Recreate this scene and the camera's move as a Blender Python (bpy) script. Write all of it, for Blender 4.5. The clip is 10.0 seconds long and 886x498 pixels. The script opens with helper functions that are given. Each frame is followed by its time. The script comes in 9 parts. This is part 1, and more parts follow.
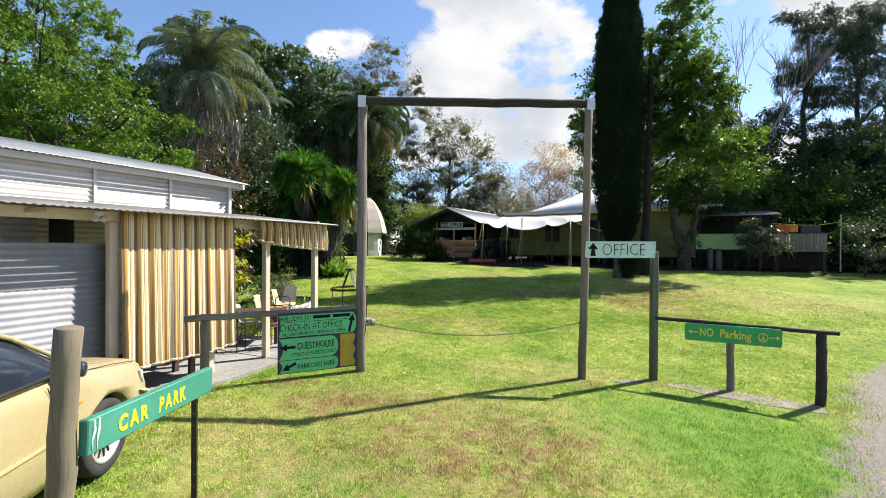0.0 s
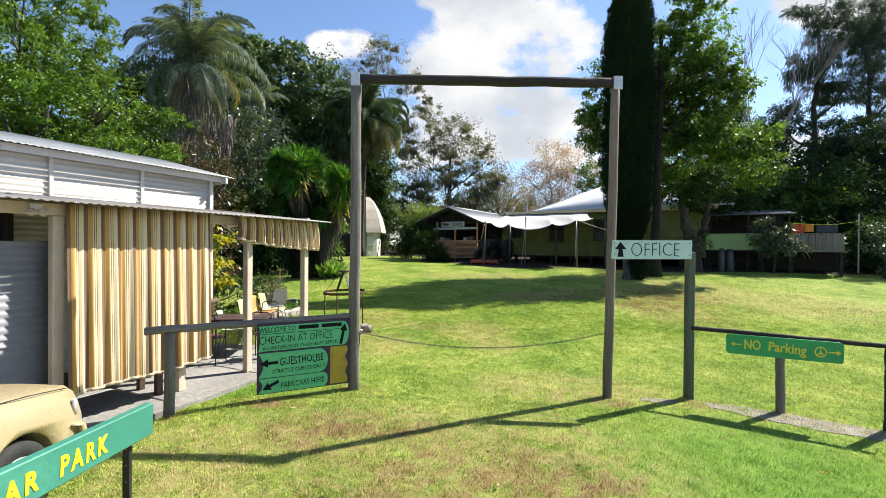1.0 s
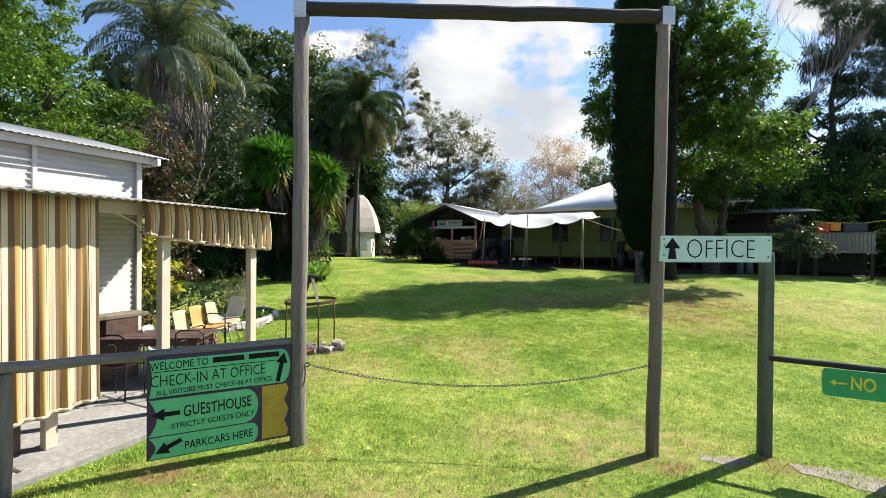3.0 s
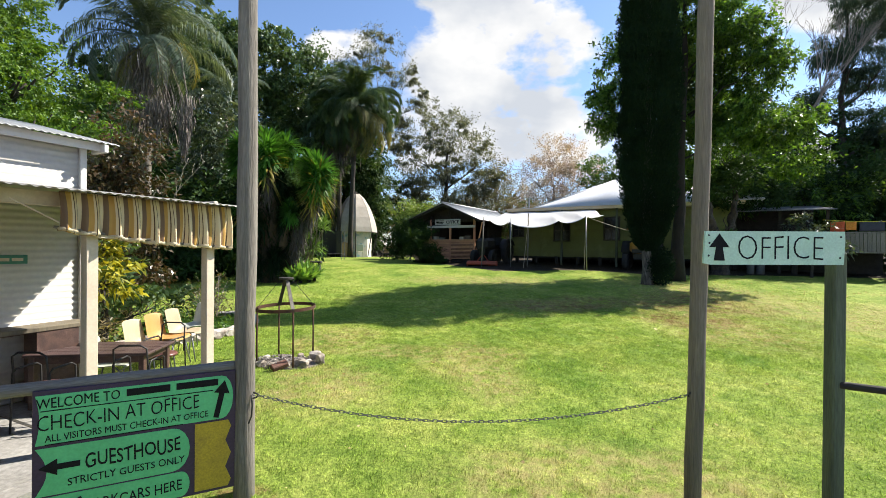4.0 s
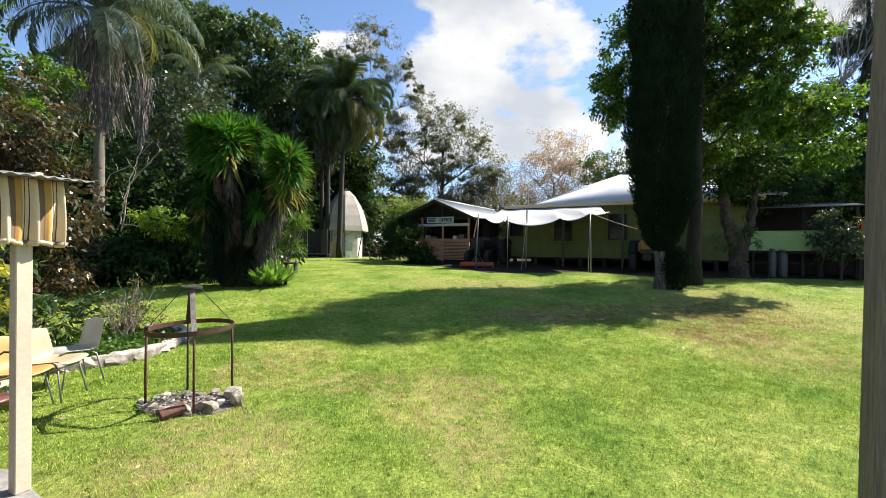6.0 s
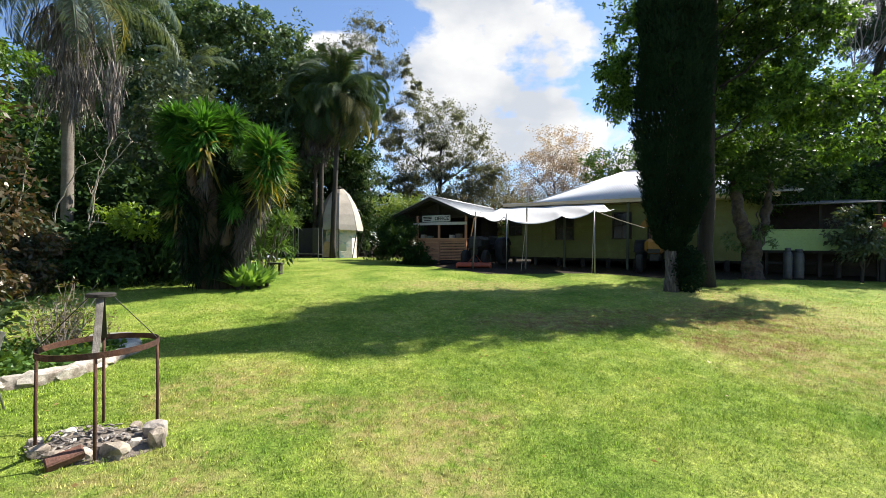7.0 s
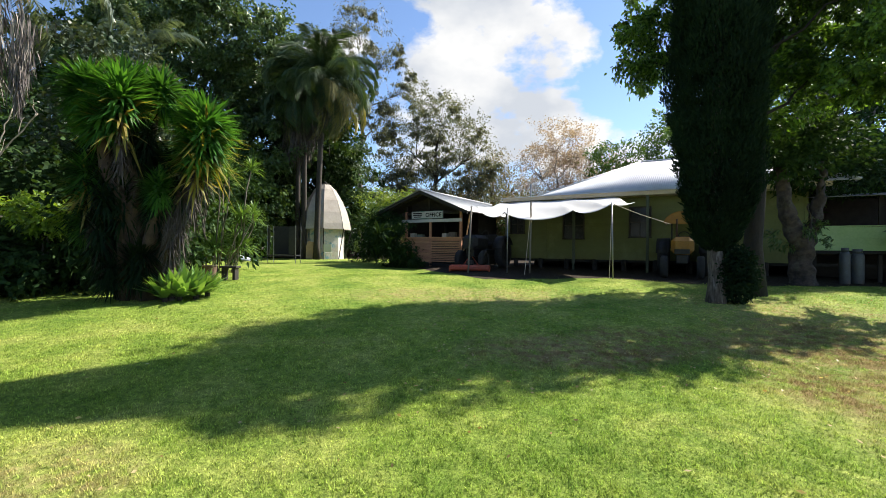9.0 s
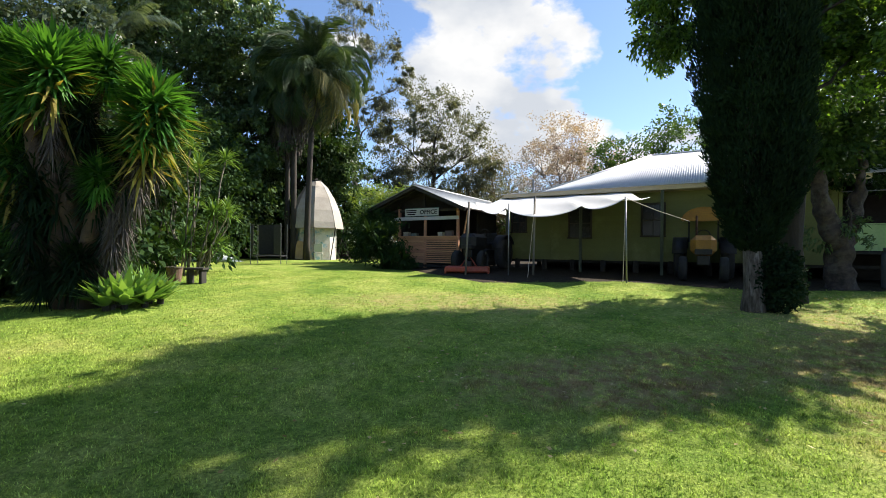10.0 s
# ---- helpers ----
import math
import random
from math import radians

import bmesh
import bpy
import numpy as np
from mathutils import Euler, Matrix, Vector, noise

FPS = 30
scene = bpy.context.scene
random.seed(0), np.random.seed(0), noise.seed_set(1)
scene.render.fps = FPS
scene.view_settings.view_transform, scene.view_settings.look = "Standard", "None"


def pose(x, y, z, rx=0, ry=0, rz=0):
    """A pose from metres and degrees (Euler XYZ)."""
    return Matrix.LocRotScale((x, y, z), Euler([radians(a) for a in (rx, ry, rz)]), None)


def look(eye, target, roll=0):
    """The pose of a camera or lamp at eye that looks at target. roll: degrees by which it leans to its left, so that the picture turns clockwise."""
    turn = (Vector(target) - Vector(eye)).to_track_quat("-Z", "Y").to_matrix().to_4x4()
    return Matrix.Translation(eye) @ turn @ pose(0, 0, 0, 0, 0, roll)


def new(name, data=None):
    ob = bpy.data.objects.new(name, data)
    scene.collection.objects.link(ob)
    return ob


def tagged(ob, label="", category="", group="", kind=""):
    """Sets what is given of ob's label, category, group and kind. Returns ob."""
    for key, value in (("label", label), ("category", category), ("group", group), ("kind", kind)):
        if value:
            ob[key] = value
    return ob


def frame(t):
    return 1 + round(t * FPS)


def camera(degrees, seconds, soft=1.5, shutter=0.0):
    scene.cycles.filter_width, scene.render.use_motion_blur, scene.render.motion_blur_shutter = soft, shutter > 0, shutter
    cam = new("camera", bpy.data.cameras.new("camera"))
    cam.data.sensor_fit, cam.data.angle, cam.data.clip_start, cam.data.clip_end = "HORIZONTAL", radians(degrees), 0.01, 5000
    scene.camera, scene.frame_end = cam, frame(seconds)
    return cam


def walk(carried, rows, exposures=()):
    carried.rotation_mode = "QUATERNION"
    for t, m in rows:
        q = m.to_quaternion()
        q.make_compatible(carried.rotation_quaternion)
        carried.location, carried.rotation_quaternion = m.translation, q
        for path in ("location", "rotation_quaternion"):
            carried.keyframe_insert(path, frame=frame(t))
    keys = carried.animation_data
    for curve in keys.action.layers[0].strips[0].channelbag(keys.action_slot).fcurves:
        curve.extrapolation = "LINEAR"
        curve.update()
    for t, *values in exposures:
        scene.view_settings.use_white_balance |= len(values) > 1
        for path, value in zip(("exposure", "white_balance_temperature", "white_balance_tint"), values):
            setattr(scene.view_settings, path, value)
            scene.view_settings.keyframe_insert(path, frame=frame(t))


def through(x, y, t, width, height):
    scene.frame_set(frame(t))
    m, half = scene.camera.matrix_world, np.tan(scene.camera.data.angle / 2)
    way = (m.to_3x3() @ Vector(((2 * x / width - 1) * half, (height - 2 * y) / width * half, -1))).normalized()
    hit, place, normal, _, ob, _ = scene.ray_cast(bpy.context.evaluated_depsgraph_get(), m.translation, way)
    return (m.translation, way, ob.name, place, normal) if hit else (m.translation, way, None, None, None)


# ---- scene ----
cam = camera(90.3, 10.0, soft=0.75)
METRES, EYE, TILT, LEAN, TURN = 6.62, 2.0, 0.0, 0.0, 0.0
ROWS = [
    (0.0, 0.0000, 0.0000, 0.0000, 0.0000, -0.3784, -0.3800),
    (0.5, -0.0070, 0.0636, -0.0011, -0.0189, -0.3531, -0.4000),
    (1.0, -0.0117, 0.1258, -0.0018, -0.0631, -0.3405, -0.4200),
    (1.5, -0.0093, 0.1868, -0.0021, -0.0946, -0.3405, -0.4500),
    (2.0, -0.0017, 0.2482, -0.0031, -0.1387, -0.3216, -0.4500),
    (2.5, 0.0070, 0.3097, -0.0046, -0.1450, -0.2838, -0.4800),
    (4.0, 0.0309, 0.5025, -0.0075, -0.2270, -0.2396, -0.4900),
    (4.5, 0.0414, 0.5684, -0.0086, -0.2585, -0.2207, -0.4900),
    (5.0, 0.0571, 0.6337, -0.0092, -0.2585, -0.2207, -0.5100),
    (5.5, 0.0731, 0.7008, -0.0095, -0.2838, -0.2144, -0.5300),
    (7.0, 0.1174, 0.9244, -0.0160, -0.3594, -0.1450, -0.5500),
    (7.5, 0.1270, 1.0127, -0.0169, -0.3910, -0.1135, -0.5300),
    (8.0, 0.1398, 1.1115, -0.0164, -0.4036, -0.0820, -0.5400),
    (8.5, 0.1556, 1.2149, -0.0169, -0.4225, -0.0757, -0.5000),
    (9.0, 0.1687, 1.3229, -0.0187, -0.4540, -0.0441, -0.5000),
    (9.5, 0.1835, 1.4329, -0.0212, -0.4856, -0.0063, -0.5300),
    (10.0, 0.1947, 1.5427, -0.0203, -0.5045, -0.0126, -0.5300),
]
walk(cam, [(t, pose(0, 0, EYE, TILT, LEAN, TURN) @ pose(METRES * x, METRES * y, METRES * z, 90 + pitch, roll, yaw)) for t, x, y, z, yaw, pitch, roll in ROWS], exposures=((0.0, 1.25), (10.0, 1.25)))

# light: a high sun from ahead and to the right, blue sky with bright cumulus
SUN_EL, SUN_AZ = 44.2, 62.0
world = bpy.data.worlds.new("world")
scene.world = world
world.use_nodes = True
wn, wl = world.node_tree.nodes, world.node_tree.links
wn.clear()
w_out = wn.new("ShaderNodeOutputWorld")
w_bg = wn.new("ShaderNodeBackground")
w_sky = wn.new("ShaderNodeTexSky")
w_sky.sky_type, w_sky.sun_disc = "NISHITA", False
w_sky.sun_elevation, w_sky.sun_rotation = radians(SUN_EL), radians(SUN_AZ)
w_sky.air_density, w_sky.dust_density, w_sky.ozone_density = 1.0, 0.3, 2.2
w_bg.inputs["Strength"].default_value = 0.072
w_co = wn.new("ShaderNodeTexCoord")
w_map = wn.new("ShaderNodeMapping")
w_map.inputs["Scale"].default_value = (1.0, 1.0, 1.7)
w_map.inputs["Location"].default_value = (0.35, 0.1, 0.22)
w_noise = wn.new("ShaderNodeTexNoise")
w_noise.inputs["Scale"].default_value = 5.5
w_noise.inputs["Detail"].default_value = 9.0
w_noise.inputs["Roughness"].default_value = 0.56
w_sep = wn.new("ShaderNodeSeparateXYZ")
# a bank of cumulus over the far end of the lawn, thin scattered cloud elsewhere; places as slopes across and up from straight ahead
CLOUDS = ((0.10, 0.43, 0.17, 0.14), (0.245, 0.465, 0.11, 0.10), (0.12, 0.285, 0.27, 0.115), (-0.235, 0.455, 0.085, 0.038), (0.085, 0.555, 0.13, 0.09), (0.02, 0.37, 0.12, 0.10), (0.93, 0.53, 0.16, 0.07), (0.62, 0.20, 0.26, 0.10))


def w_math(op, a, b=0.0):
    t = wn.new("ShaderNodeMath")
    t.operation = op
    for i, v in enumerate((a, b)):
        if isinstance(v, (int, float)):
            t.inputs[i].default_value = v
        else:
            wl.new(v, t.inputs[i])
    return t.outputs[0]


wl.new(w_co.outputs["Generated"], w_sep.inputs["Vector"])
w_deep = w_math("MAXIMUM", w_sep.outputs[1], 0.05)
w_u, w_v = w_math("DIVIDE", w_sep.outputs[0], w_deep), w_math("DIVIDE", w_sep.outputs[2], w_deep)
w_bank = -1.0
for cu_, cv_, ru_, rv_ in CLOUDS:
    du_, dv_ = w_math("DIVIDE", w_math("SUBTRACT", w_u, cu_), ru_), w_math("DIVIDE", w_math("SUBTRACT", w_v, cv_), rv_)
    d_ = w_math("SQRT", w_math("ADD", w_math("MULTIPLY", du_, du_), w_math("MULTIPLY", dv_, dv_)))
    w_bank = w_math("MAXIMUM", w_math("SUBTRACT", 1.0, d_), w_bank)
w_bias = wn.new("ShaderNodeMapRange")
w_bias.inputs["From Min"].default_value, w_bias.inputs["From Max"].default_value = -0.5, 0.35
w_bias.inputs["To Min"].default_value, w_bias.inputs["To Max"].default_value = -0.10, 0.19
wl.new(w_bank, w_bias.inputs["Value"])
w_sum = wn.new("ShaderNodeMath")
w_sum.operation = "ADD"
w_ramp = wn.new("ShaderNodeValToRGB")
w_ramp.color_ramp.elements[0].position, w_ramp.color_ramp.elements[1].position = 0.53, 0.63
w_shade = wn.new("ShaderNodeTexNoise")
w_shade.inputs["Scale"].default_value = 5.0
w_shade.inputs["Detail"].default_value = 5.0
w_tone = wn.new("ShaderNodeValToRGB")
w_tone.color_ramp.elements[0].position, w_tone.color_ramp.elements[0].color = 0.36, (4.0, 4.25, 4.65, 1)
w_tone.color_ramp.elements[1].position, w_tone.color_ramp.elements[1].color = 0.6, (6.0, 5.98, 5.95, 1)
w_mix = wn.new("ShaderNodeMixRGB")
wl.new(w_co.outputs["Generated"], w_map.inputs["Vector"])
wl.new(w_map.outputs["Vector"], w_noise.inputs["Vector"])
wl.new(w_map.outputs["Vector"], w_shade.inputs["Vector"])
wl.new(w_noise.outputs["Fac"], w_sum.inputs[0])
wl.new(w_bias.outputs["Result"], w_sum.inputs[1])
wl.new(w_sum.outputs["Value"], w_ramp.inputs["Fac"])
wl.new(w_shade.outputs["Fac"], w_tone.inputs["Fac"])
wl.new(w_ramp.outputs["Color"], w_mix.inputs["Fac"])
w_blue = wn.new("ShaderNodeMixRGB")
w_blue.blend_type, w_blue.inputs["Fac"].default_value, w_blue.inputs[2].default_value = "MULTIPLY", 1.0, (1.07, 1.12, 1.22, 1)
wl.new(w_sky.outputs["Color"], w_blue.inputs[1])
wl.new(w_blue.outputs["Color"], w_mix.inputs[1])
wl.new(w_tone.outputs["Color"], w_mix.inputs[2])
wl.new(w_mix.outputs["Color"], w_bg.inputs["Color"])
wl.new(w_bg.outputs["Background"], w_out.inputs["Surface"])

sun_data = bpy.data.lights.new("sun", "SUN")
sun_data.energy, sun_data.angle, sun_data.color = 5.0, radians(0.55), (1.0, 0.94, 0.84)
sun = new("sun", sun_data)
ce, se = math.cos(radians(SUN_EL)), math.sin(radians(SUN_EL))
SUN_DIR = Vector((math.sin(radians(SUN_AZ)) * ce, math.cos(radians(SUN_AZ)) * ce, se))
sun.matrix_world = look(SUN_DIR * 60, (0, 0, 0))

rng = np.random.default_rng(7)


# ---- building blocks ----
class Geo:
    """Collects vertices and faces for one mesh."""

    def __init__(self):
        self.v, self.f = [], []

    def add(self, verts, faces, m=None):
        k = len(self.v)
        self.v += [tuple(m @ Vector(p)) for p in verts] if m else [tuple(p) for p in verts]
        self.f += [tuple(i + k for i in f) for f in faces]
        return self

    def box(self, c, s, m=None, b=0.004):
        """A box at c of size s with chamfered edges b."""
        hx, hy, hz = s[0] / 2, s[1] / 2, s[2] / 2
        b = min(b, 0.45 * min(s))
        vs, idx = [], {}
        for sx in (-1, 1):
            for sy in (-1, 1):
                for sz in (-1, 1):
                    for ax in range(3):
                        d = [hx - b, hy - b, hz - b]
                        d[ax] += b
                        idx[sx, sy, sz, ax] = len(vs)
                        vs.append((c[0] + sx * d[0], c[1] + sy * d[1], c[2] + sz * d[2]))
        fs = []
        for s1 in (-1, 1):
            fs.append([idx[s1, a, e, 0] for a, e in ((-1, -1), (1, -1), (1, 1), (-1, 1))][::s1])
            fs.append([idx[a, s1, e, 1] for a, e in ((-1, -1), (-1, 1), (1, 1), (1, -1))][::s1])
            fs.append([idx[a, e, s1, 2] for a, e in ((-1, -1), (1, -1), (1, 1), (-1, 1))][::s1])
            for s2 in (-1, 1):
                q = s1 * s2
                fs.append([idx[s1, s2, -1, 0], idx[s1, s2, -1, 1], idx[s1, s2, 1, 1], idx[s1, s2, 1, 0]][::q])
                fs.append([idx[s1, -1, s2, 2], idx[s1, -1, s2, 0], idx[s1, 1, s2, 0], idx[s1, 1, s2, 2]][::q])
                fs.append([idx[-1, s1, s2, 1], idx[-1, s1, s2, 2], idx[1, s1, s2, 2], idx[1, s1, s2, 1]][::q])
        for sx in (-1, 1):
            for sy in (-1, 1):
                for sz in (-1, 1):
                    fs.append([idx[sx, sy, sz, a] for a in (0, 1, 2)][::sx * sy * sz])
        return self.add(vs, fs, m)

    def tube(self, pts, r, n=8, m=None, cap=True):
        """A round bar along pts; r is one radius or one for each point."""
        pts = [Vector(p) for p in pts]
        r = r if isinstance(r, (list, tuple)) else [r] * len(pts)
        vs, fs, ref = [], [], None
        for i, p in enumerate(pts):
            t = (pts[min(i + 1, len(pts) - 1)] - pts[max(i - 1, 0)]).normalized()
            if ref is None:
                ref = t.orthogonal().normalized()
            a = (ref - t * ref.dot(t)).normalized()
            ref = a
            c = t.cross(a)
            for k in range(n):
                w = 2 * math.pi * k / n
                vs.append(p + (a * math.cos(w) + c * math.sin(w)) * r[i])
        for i in range(len(pts) - 1):
            for k in range(n):
                fs.append((i * n + k, i * n + (k + 1) % n, (i + 1) * n + (k + 1) % n, (i + 1) * n + k))
        if cap:
            fs.append(tuple(range(n))[::-1])
            fs.append(tuple((len(pts) - 1) * n + k for k in range(n)))
        return self.add(vs, fs, m)

    def lathe(self, prof, n=20, m=None):
        """Turns (radius, height) pairs about z."""
        vs = [(r * math.cos(2 * math.pi * k / n), r * math.sin(2 * math.pi * k / n), z) for r, z in prof for k in range(n)]
        fs = [(i * n + k, i * n + (k + 1) % n, (i + 1) * n + (k + 1) % n, (i + 1) * n + k) for i in range(len(prof) - 1) for k in range(n)]
        fs.append(tuple(range(n))[::-1])
        fs.append(tuple((len(prof) - 1) * n + k for k in range(n)))
        return self.add(vs, fs, m)

    def shell(self, grid, off, m=None):
        """A closed thin solid: the sheet grid[i][j] and its copy moved by off."""
        a, b = len(grid), len(grid[0])
        top = [Vector(p) for row in grid for p in row]
        off = Vector(off)
        vs = top + [p + off for p in top]
        k, fs = a * b, []
        for i in range(a - 1):
            for j in range(b - 1):
                q = (i * b + j, i * b + j + 1, (i + 1) * b + j + 1, (i + 1) * b + j)
                fs += [q, tuple(x + k for x in q[::-1])]
        rim = [i * b for i in range(a)] + [(a - 1) * b + j for j in range(1, b)] + [i * b + b - 1 for i in range(a - 2, -1, -1)] + [j for j in range(b - 2, 0, -1)]
        for x, y in zip(rim, rim[1:] + rim[:1]):
            fs.append((x, y, y + k, x + k))
        return self.add(vs, fs, m)

    def plate(self, pts, off, m=None):
        """An outline in one plane, thickened by off."""
        n = len(pts)
        off = Vector(off)
        vs = [Vector(p) for p in pts] + [Vector(p) + off for p in pts]
        fs = [tuple(range(n)), tuple(range(2 * n - 1, n - 1, -1))] + [((i + 1) % n, i, n + i, n + (i + 1) % n) for i in range(n)]
        return self.add(vs, fs, m)


def corr_grid(o, along, across, out, pitch=0.076, amp=0.009, per=6):
    """Points of a corrugated sheet: ribs run along one edge, waves across the other."""
    o, along, across, out = Vector(o), Vector(along), Vector(across), Vector(out)
    n = max(4, int(across.length / pitch * per))
    rows = []
    for i in range(n + 1):
        s = i / n
        p = o + across * s + out * (amp * math.sin(2 * math.pi * s * across.length / pitch))
        rows.append([p, p + along * 0.5, p + along])
    return rows


def part(name, geo, material, parent=None, label="", smooth=False):
    """Links a Geo, or a mesh, as one mesh object under a thing or a part."""
    if isinstance(geo, Geo):
        me = bpy.data.meshes.new(name)
        me.from_pydata(geo.v, [], geo.f)
        me.update()
        bm = bmesh.new()
        bm.from_mesh(me)
        bmesh.ops.recalc_face_normals(bm, faces=bm.faces)
        bm.to_mesh(me)
        bm.free()
    else:
        me = geo
    if not me.materials:
        me.materials.append(material)
    if smooth:
        me.polygons.foreach_set("use_smooth", [True] * len(me.polygons))
    ob = new(name, me)
    ob.parent = parent
    return tagged(ob, label)


def thing(name, label, category, m=None, group="", kind=""):
    """An empty at a thing's base that carries its parts."""
    ob = tagged(new(name), label, category, group, kind)
    ob.empty_display_size = 0.1
    if m is not None:
        ob.matrix_basis = m
    return ob


def lettering(name, text, size, m, material, parent, bold=0.0, lift=0.002, wide=None, jitter=0.0, spacing=1.0):
    """Raised letters in the built-in font, in the plane of m; x along the line, centred. size: height of the capitals; wide: length of the line."""
    cu = bpy.data.curves.new(name, "FONT")
    cu.body, cu.size, cu.align_x, cu.align_y, cu.offset, cu.extrude = text, size, "CENTER", "CENTER", bold, lift
    cu.resolution_u, cu.space_character = 3, spacing
    tmp = bpy.data.objects.new(name, cu)
    scene.collection.objects.link(tmp)
    me = bpy.data.meshes.new_from_object(tmp.evaluated_get(bpy.context.evaluated_depsgraph_get()))
    bpy.data.objects.remove(tmp)
    me.materials.clear()
    me.materials.append(material)
    co = np.empty(len(me.vertices) * 3, dtype=np.float32)
    me.vertices.foreach_get("co", co)
    co = co.reshape(-1, 3)
    lo_, hi_ = co.min(0), co.max(0)
    co[:, 0] -= (lo_[0] + hi_[0]) / 2
    co[:, 1] -= (lo_[1] + hi_[1]) / 2
    if wide:
        co[:, 0] *= wide / (hi_[0] - lo_[0])
    co[:, 1] *= size / (hi_[1] - lo_[1])
    if jitter:
        k_ = 2 * math.pi * len(text) / (wide or 1.0)
        co[:, 1] *= 1 + jitter * np.sin(co[:, 0] * k_ * 0.37 + 1.0)
        co[:, 1] += 0.5 * jitter * size * np.sin(co[:, 0] * k_ * 0.23)
    me.vertices.foreach_set("co", co.ravel())
    ob = new(name, me)
    ob.parent = parent
    ob.matrix_basis = m
    return ob


# ---- materials ----
def mat(name, c1, c2=None, scale=4.0, rough=0.7, metal=0.0, bump=0.0, bscale=None, c3=None, stretch=(1, 1, 1), detail=6.0, island=0.0, ob_random=0.0, fine=0.25, where="Object", lo=0.35, hi=0.65, spec=0.5):
    """A procedural surface: two colours in broad noise, a fine grain over them, optional stains c3, relief and variation by piece."""
    m = bpy.data.materials.new(name)
    m.use_nodes = True
    n, l = m.node_tree.nodes, m.node_tree.links
    b = n["Principled BSDF"]
    b.inputs["Metallic"].default_value = metal
    b.inputs["Specular IOR Level"].default_value = spec
    co = n.new("ShaderNodeTexCoord")
    mp = n.new("ShaderNodeMapping")
    mp.inputs["Scale"].default_value = stretch
    l.new(co.outputs[where], mp.inputs["Vector"])

    def noise_node(s, d=detail, r=0.6):
        t = n.new("ShaderNodeTexNoise")
        t.inputs["Scale"].default_value, t.inputs["Detail"].default_value, t.inputs["Roughness"].default_value = s, d, r
        l.new(mp.outputs["Vector"], t.inputs["Vector"])
        return t.outputs["Fac"]

    def ramp(fac, a, e, pa, pe):
        r = n.new("ShaderNodeValToRGB")
        r.color_ramp.elements[0].position, r.color_ramp.elements[1].position = pa, pe
        r.color_ramp.elements[0].color, r.color_ramp.elements[1].color = (*a, 1), (*e, 1)
        l.new(fac, r.inputs["Fac"])
        return r.outputs["Color"]

    c2 = c2 or tuple(0.8 * x for x in c1)
    col = ramp(noise_node(scale), c1, c2, lo, hi)
    if c3:
        mx = n.new("ShaderNodeMixRGB")
        l.new(ramp(noise_node(scale * 0.37, 8.0, 0.7), (0, 0, 0), (1, 1, 1), 0.52, 0.66), mx.inputs["Fac"])
        l.new(col, mx.inputs[1])
        mx.inputs[2].default_value = (*c3, 1)
        col = mx.outputs["Color"]
    if fine:
        mx = n.new("ShaderNodeMixRGB")
        mx.blend_type = "MULTIPLY"
        mx.inputs["Fac"].default_value = 1.0
        l.new(col, mx.inputs[1])
        l.new(ramp(noise_node(scale * 13, 4.0), (1 - fine,) * 3, (1 + fine,) * 3, 0.3, 0.7), mx.inputs[2])
        col = mx.outputs["Color"]
    if island or ob_random:
        if island:
            g = n.new("ShaderNodeNewGeometry")
            src, amt = g.outputs["Random Per Island"], island
        else:
            g = n.new("ShaderNodeObjectInfo")
            src, amt = g.outputs["Random"], ob_random
        hs = n.new("ShaderNodeHueSaturation")
        for sock, a, e in (("Value", 1 - amt, 1 + amt), ("Hue", 0.5 - 0.06 * amt, 0.5 + 0.06 * amt)):
            mr = n.new("ShaderNodeMapRange")
            mr.inputs["To Min"].default_value, mr.inputs["To Max"].default_value = a, e
            l.new(src, mr.inputs["Value"])
            l.new(mr.outputs["Result"], hs.inputs[sock])
        l.new(col, hs.inputs["Color"])
        col = hs.outputs["Color"]
    l.new(col, b.inputs["Base Color"])
    rr = n.new("ShaderNodeMapRange")
    rr.inputs["To Min"].default_value, rr.inputs["To Max"].default_value = max(0.03, rough - 0.12), min(1.0, rough + 0.12)
    l.new(noise_node(scale * 2.3), rr.inputs["Value"])
    l.new(rr.outputs["Result"], b.inputs["Roughness"])
    if bump:
        bp = n.new("ShaderNodeBump")
        bp.inputs["Strength"].default_value, bp.inputs["Distance"].default_value = bump, 0.02
        l.new(noise_node(bscale or scale * 6, 5.0), bp.inputs["Height"])
        l.new(bp.outputs["Normal"], b.inputs["Normal"])
    return m


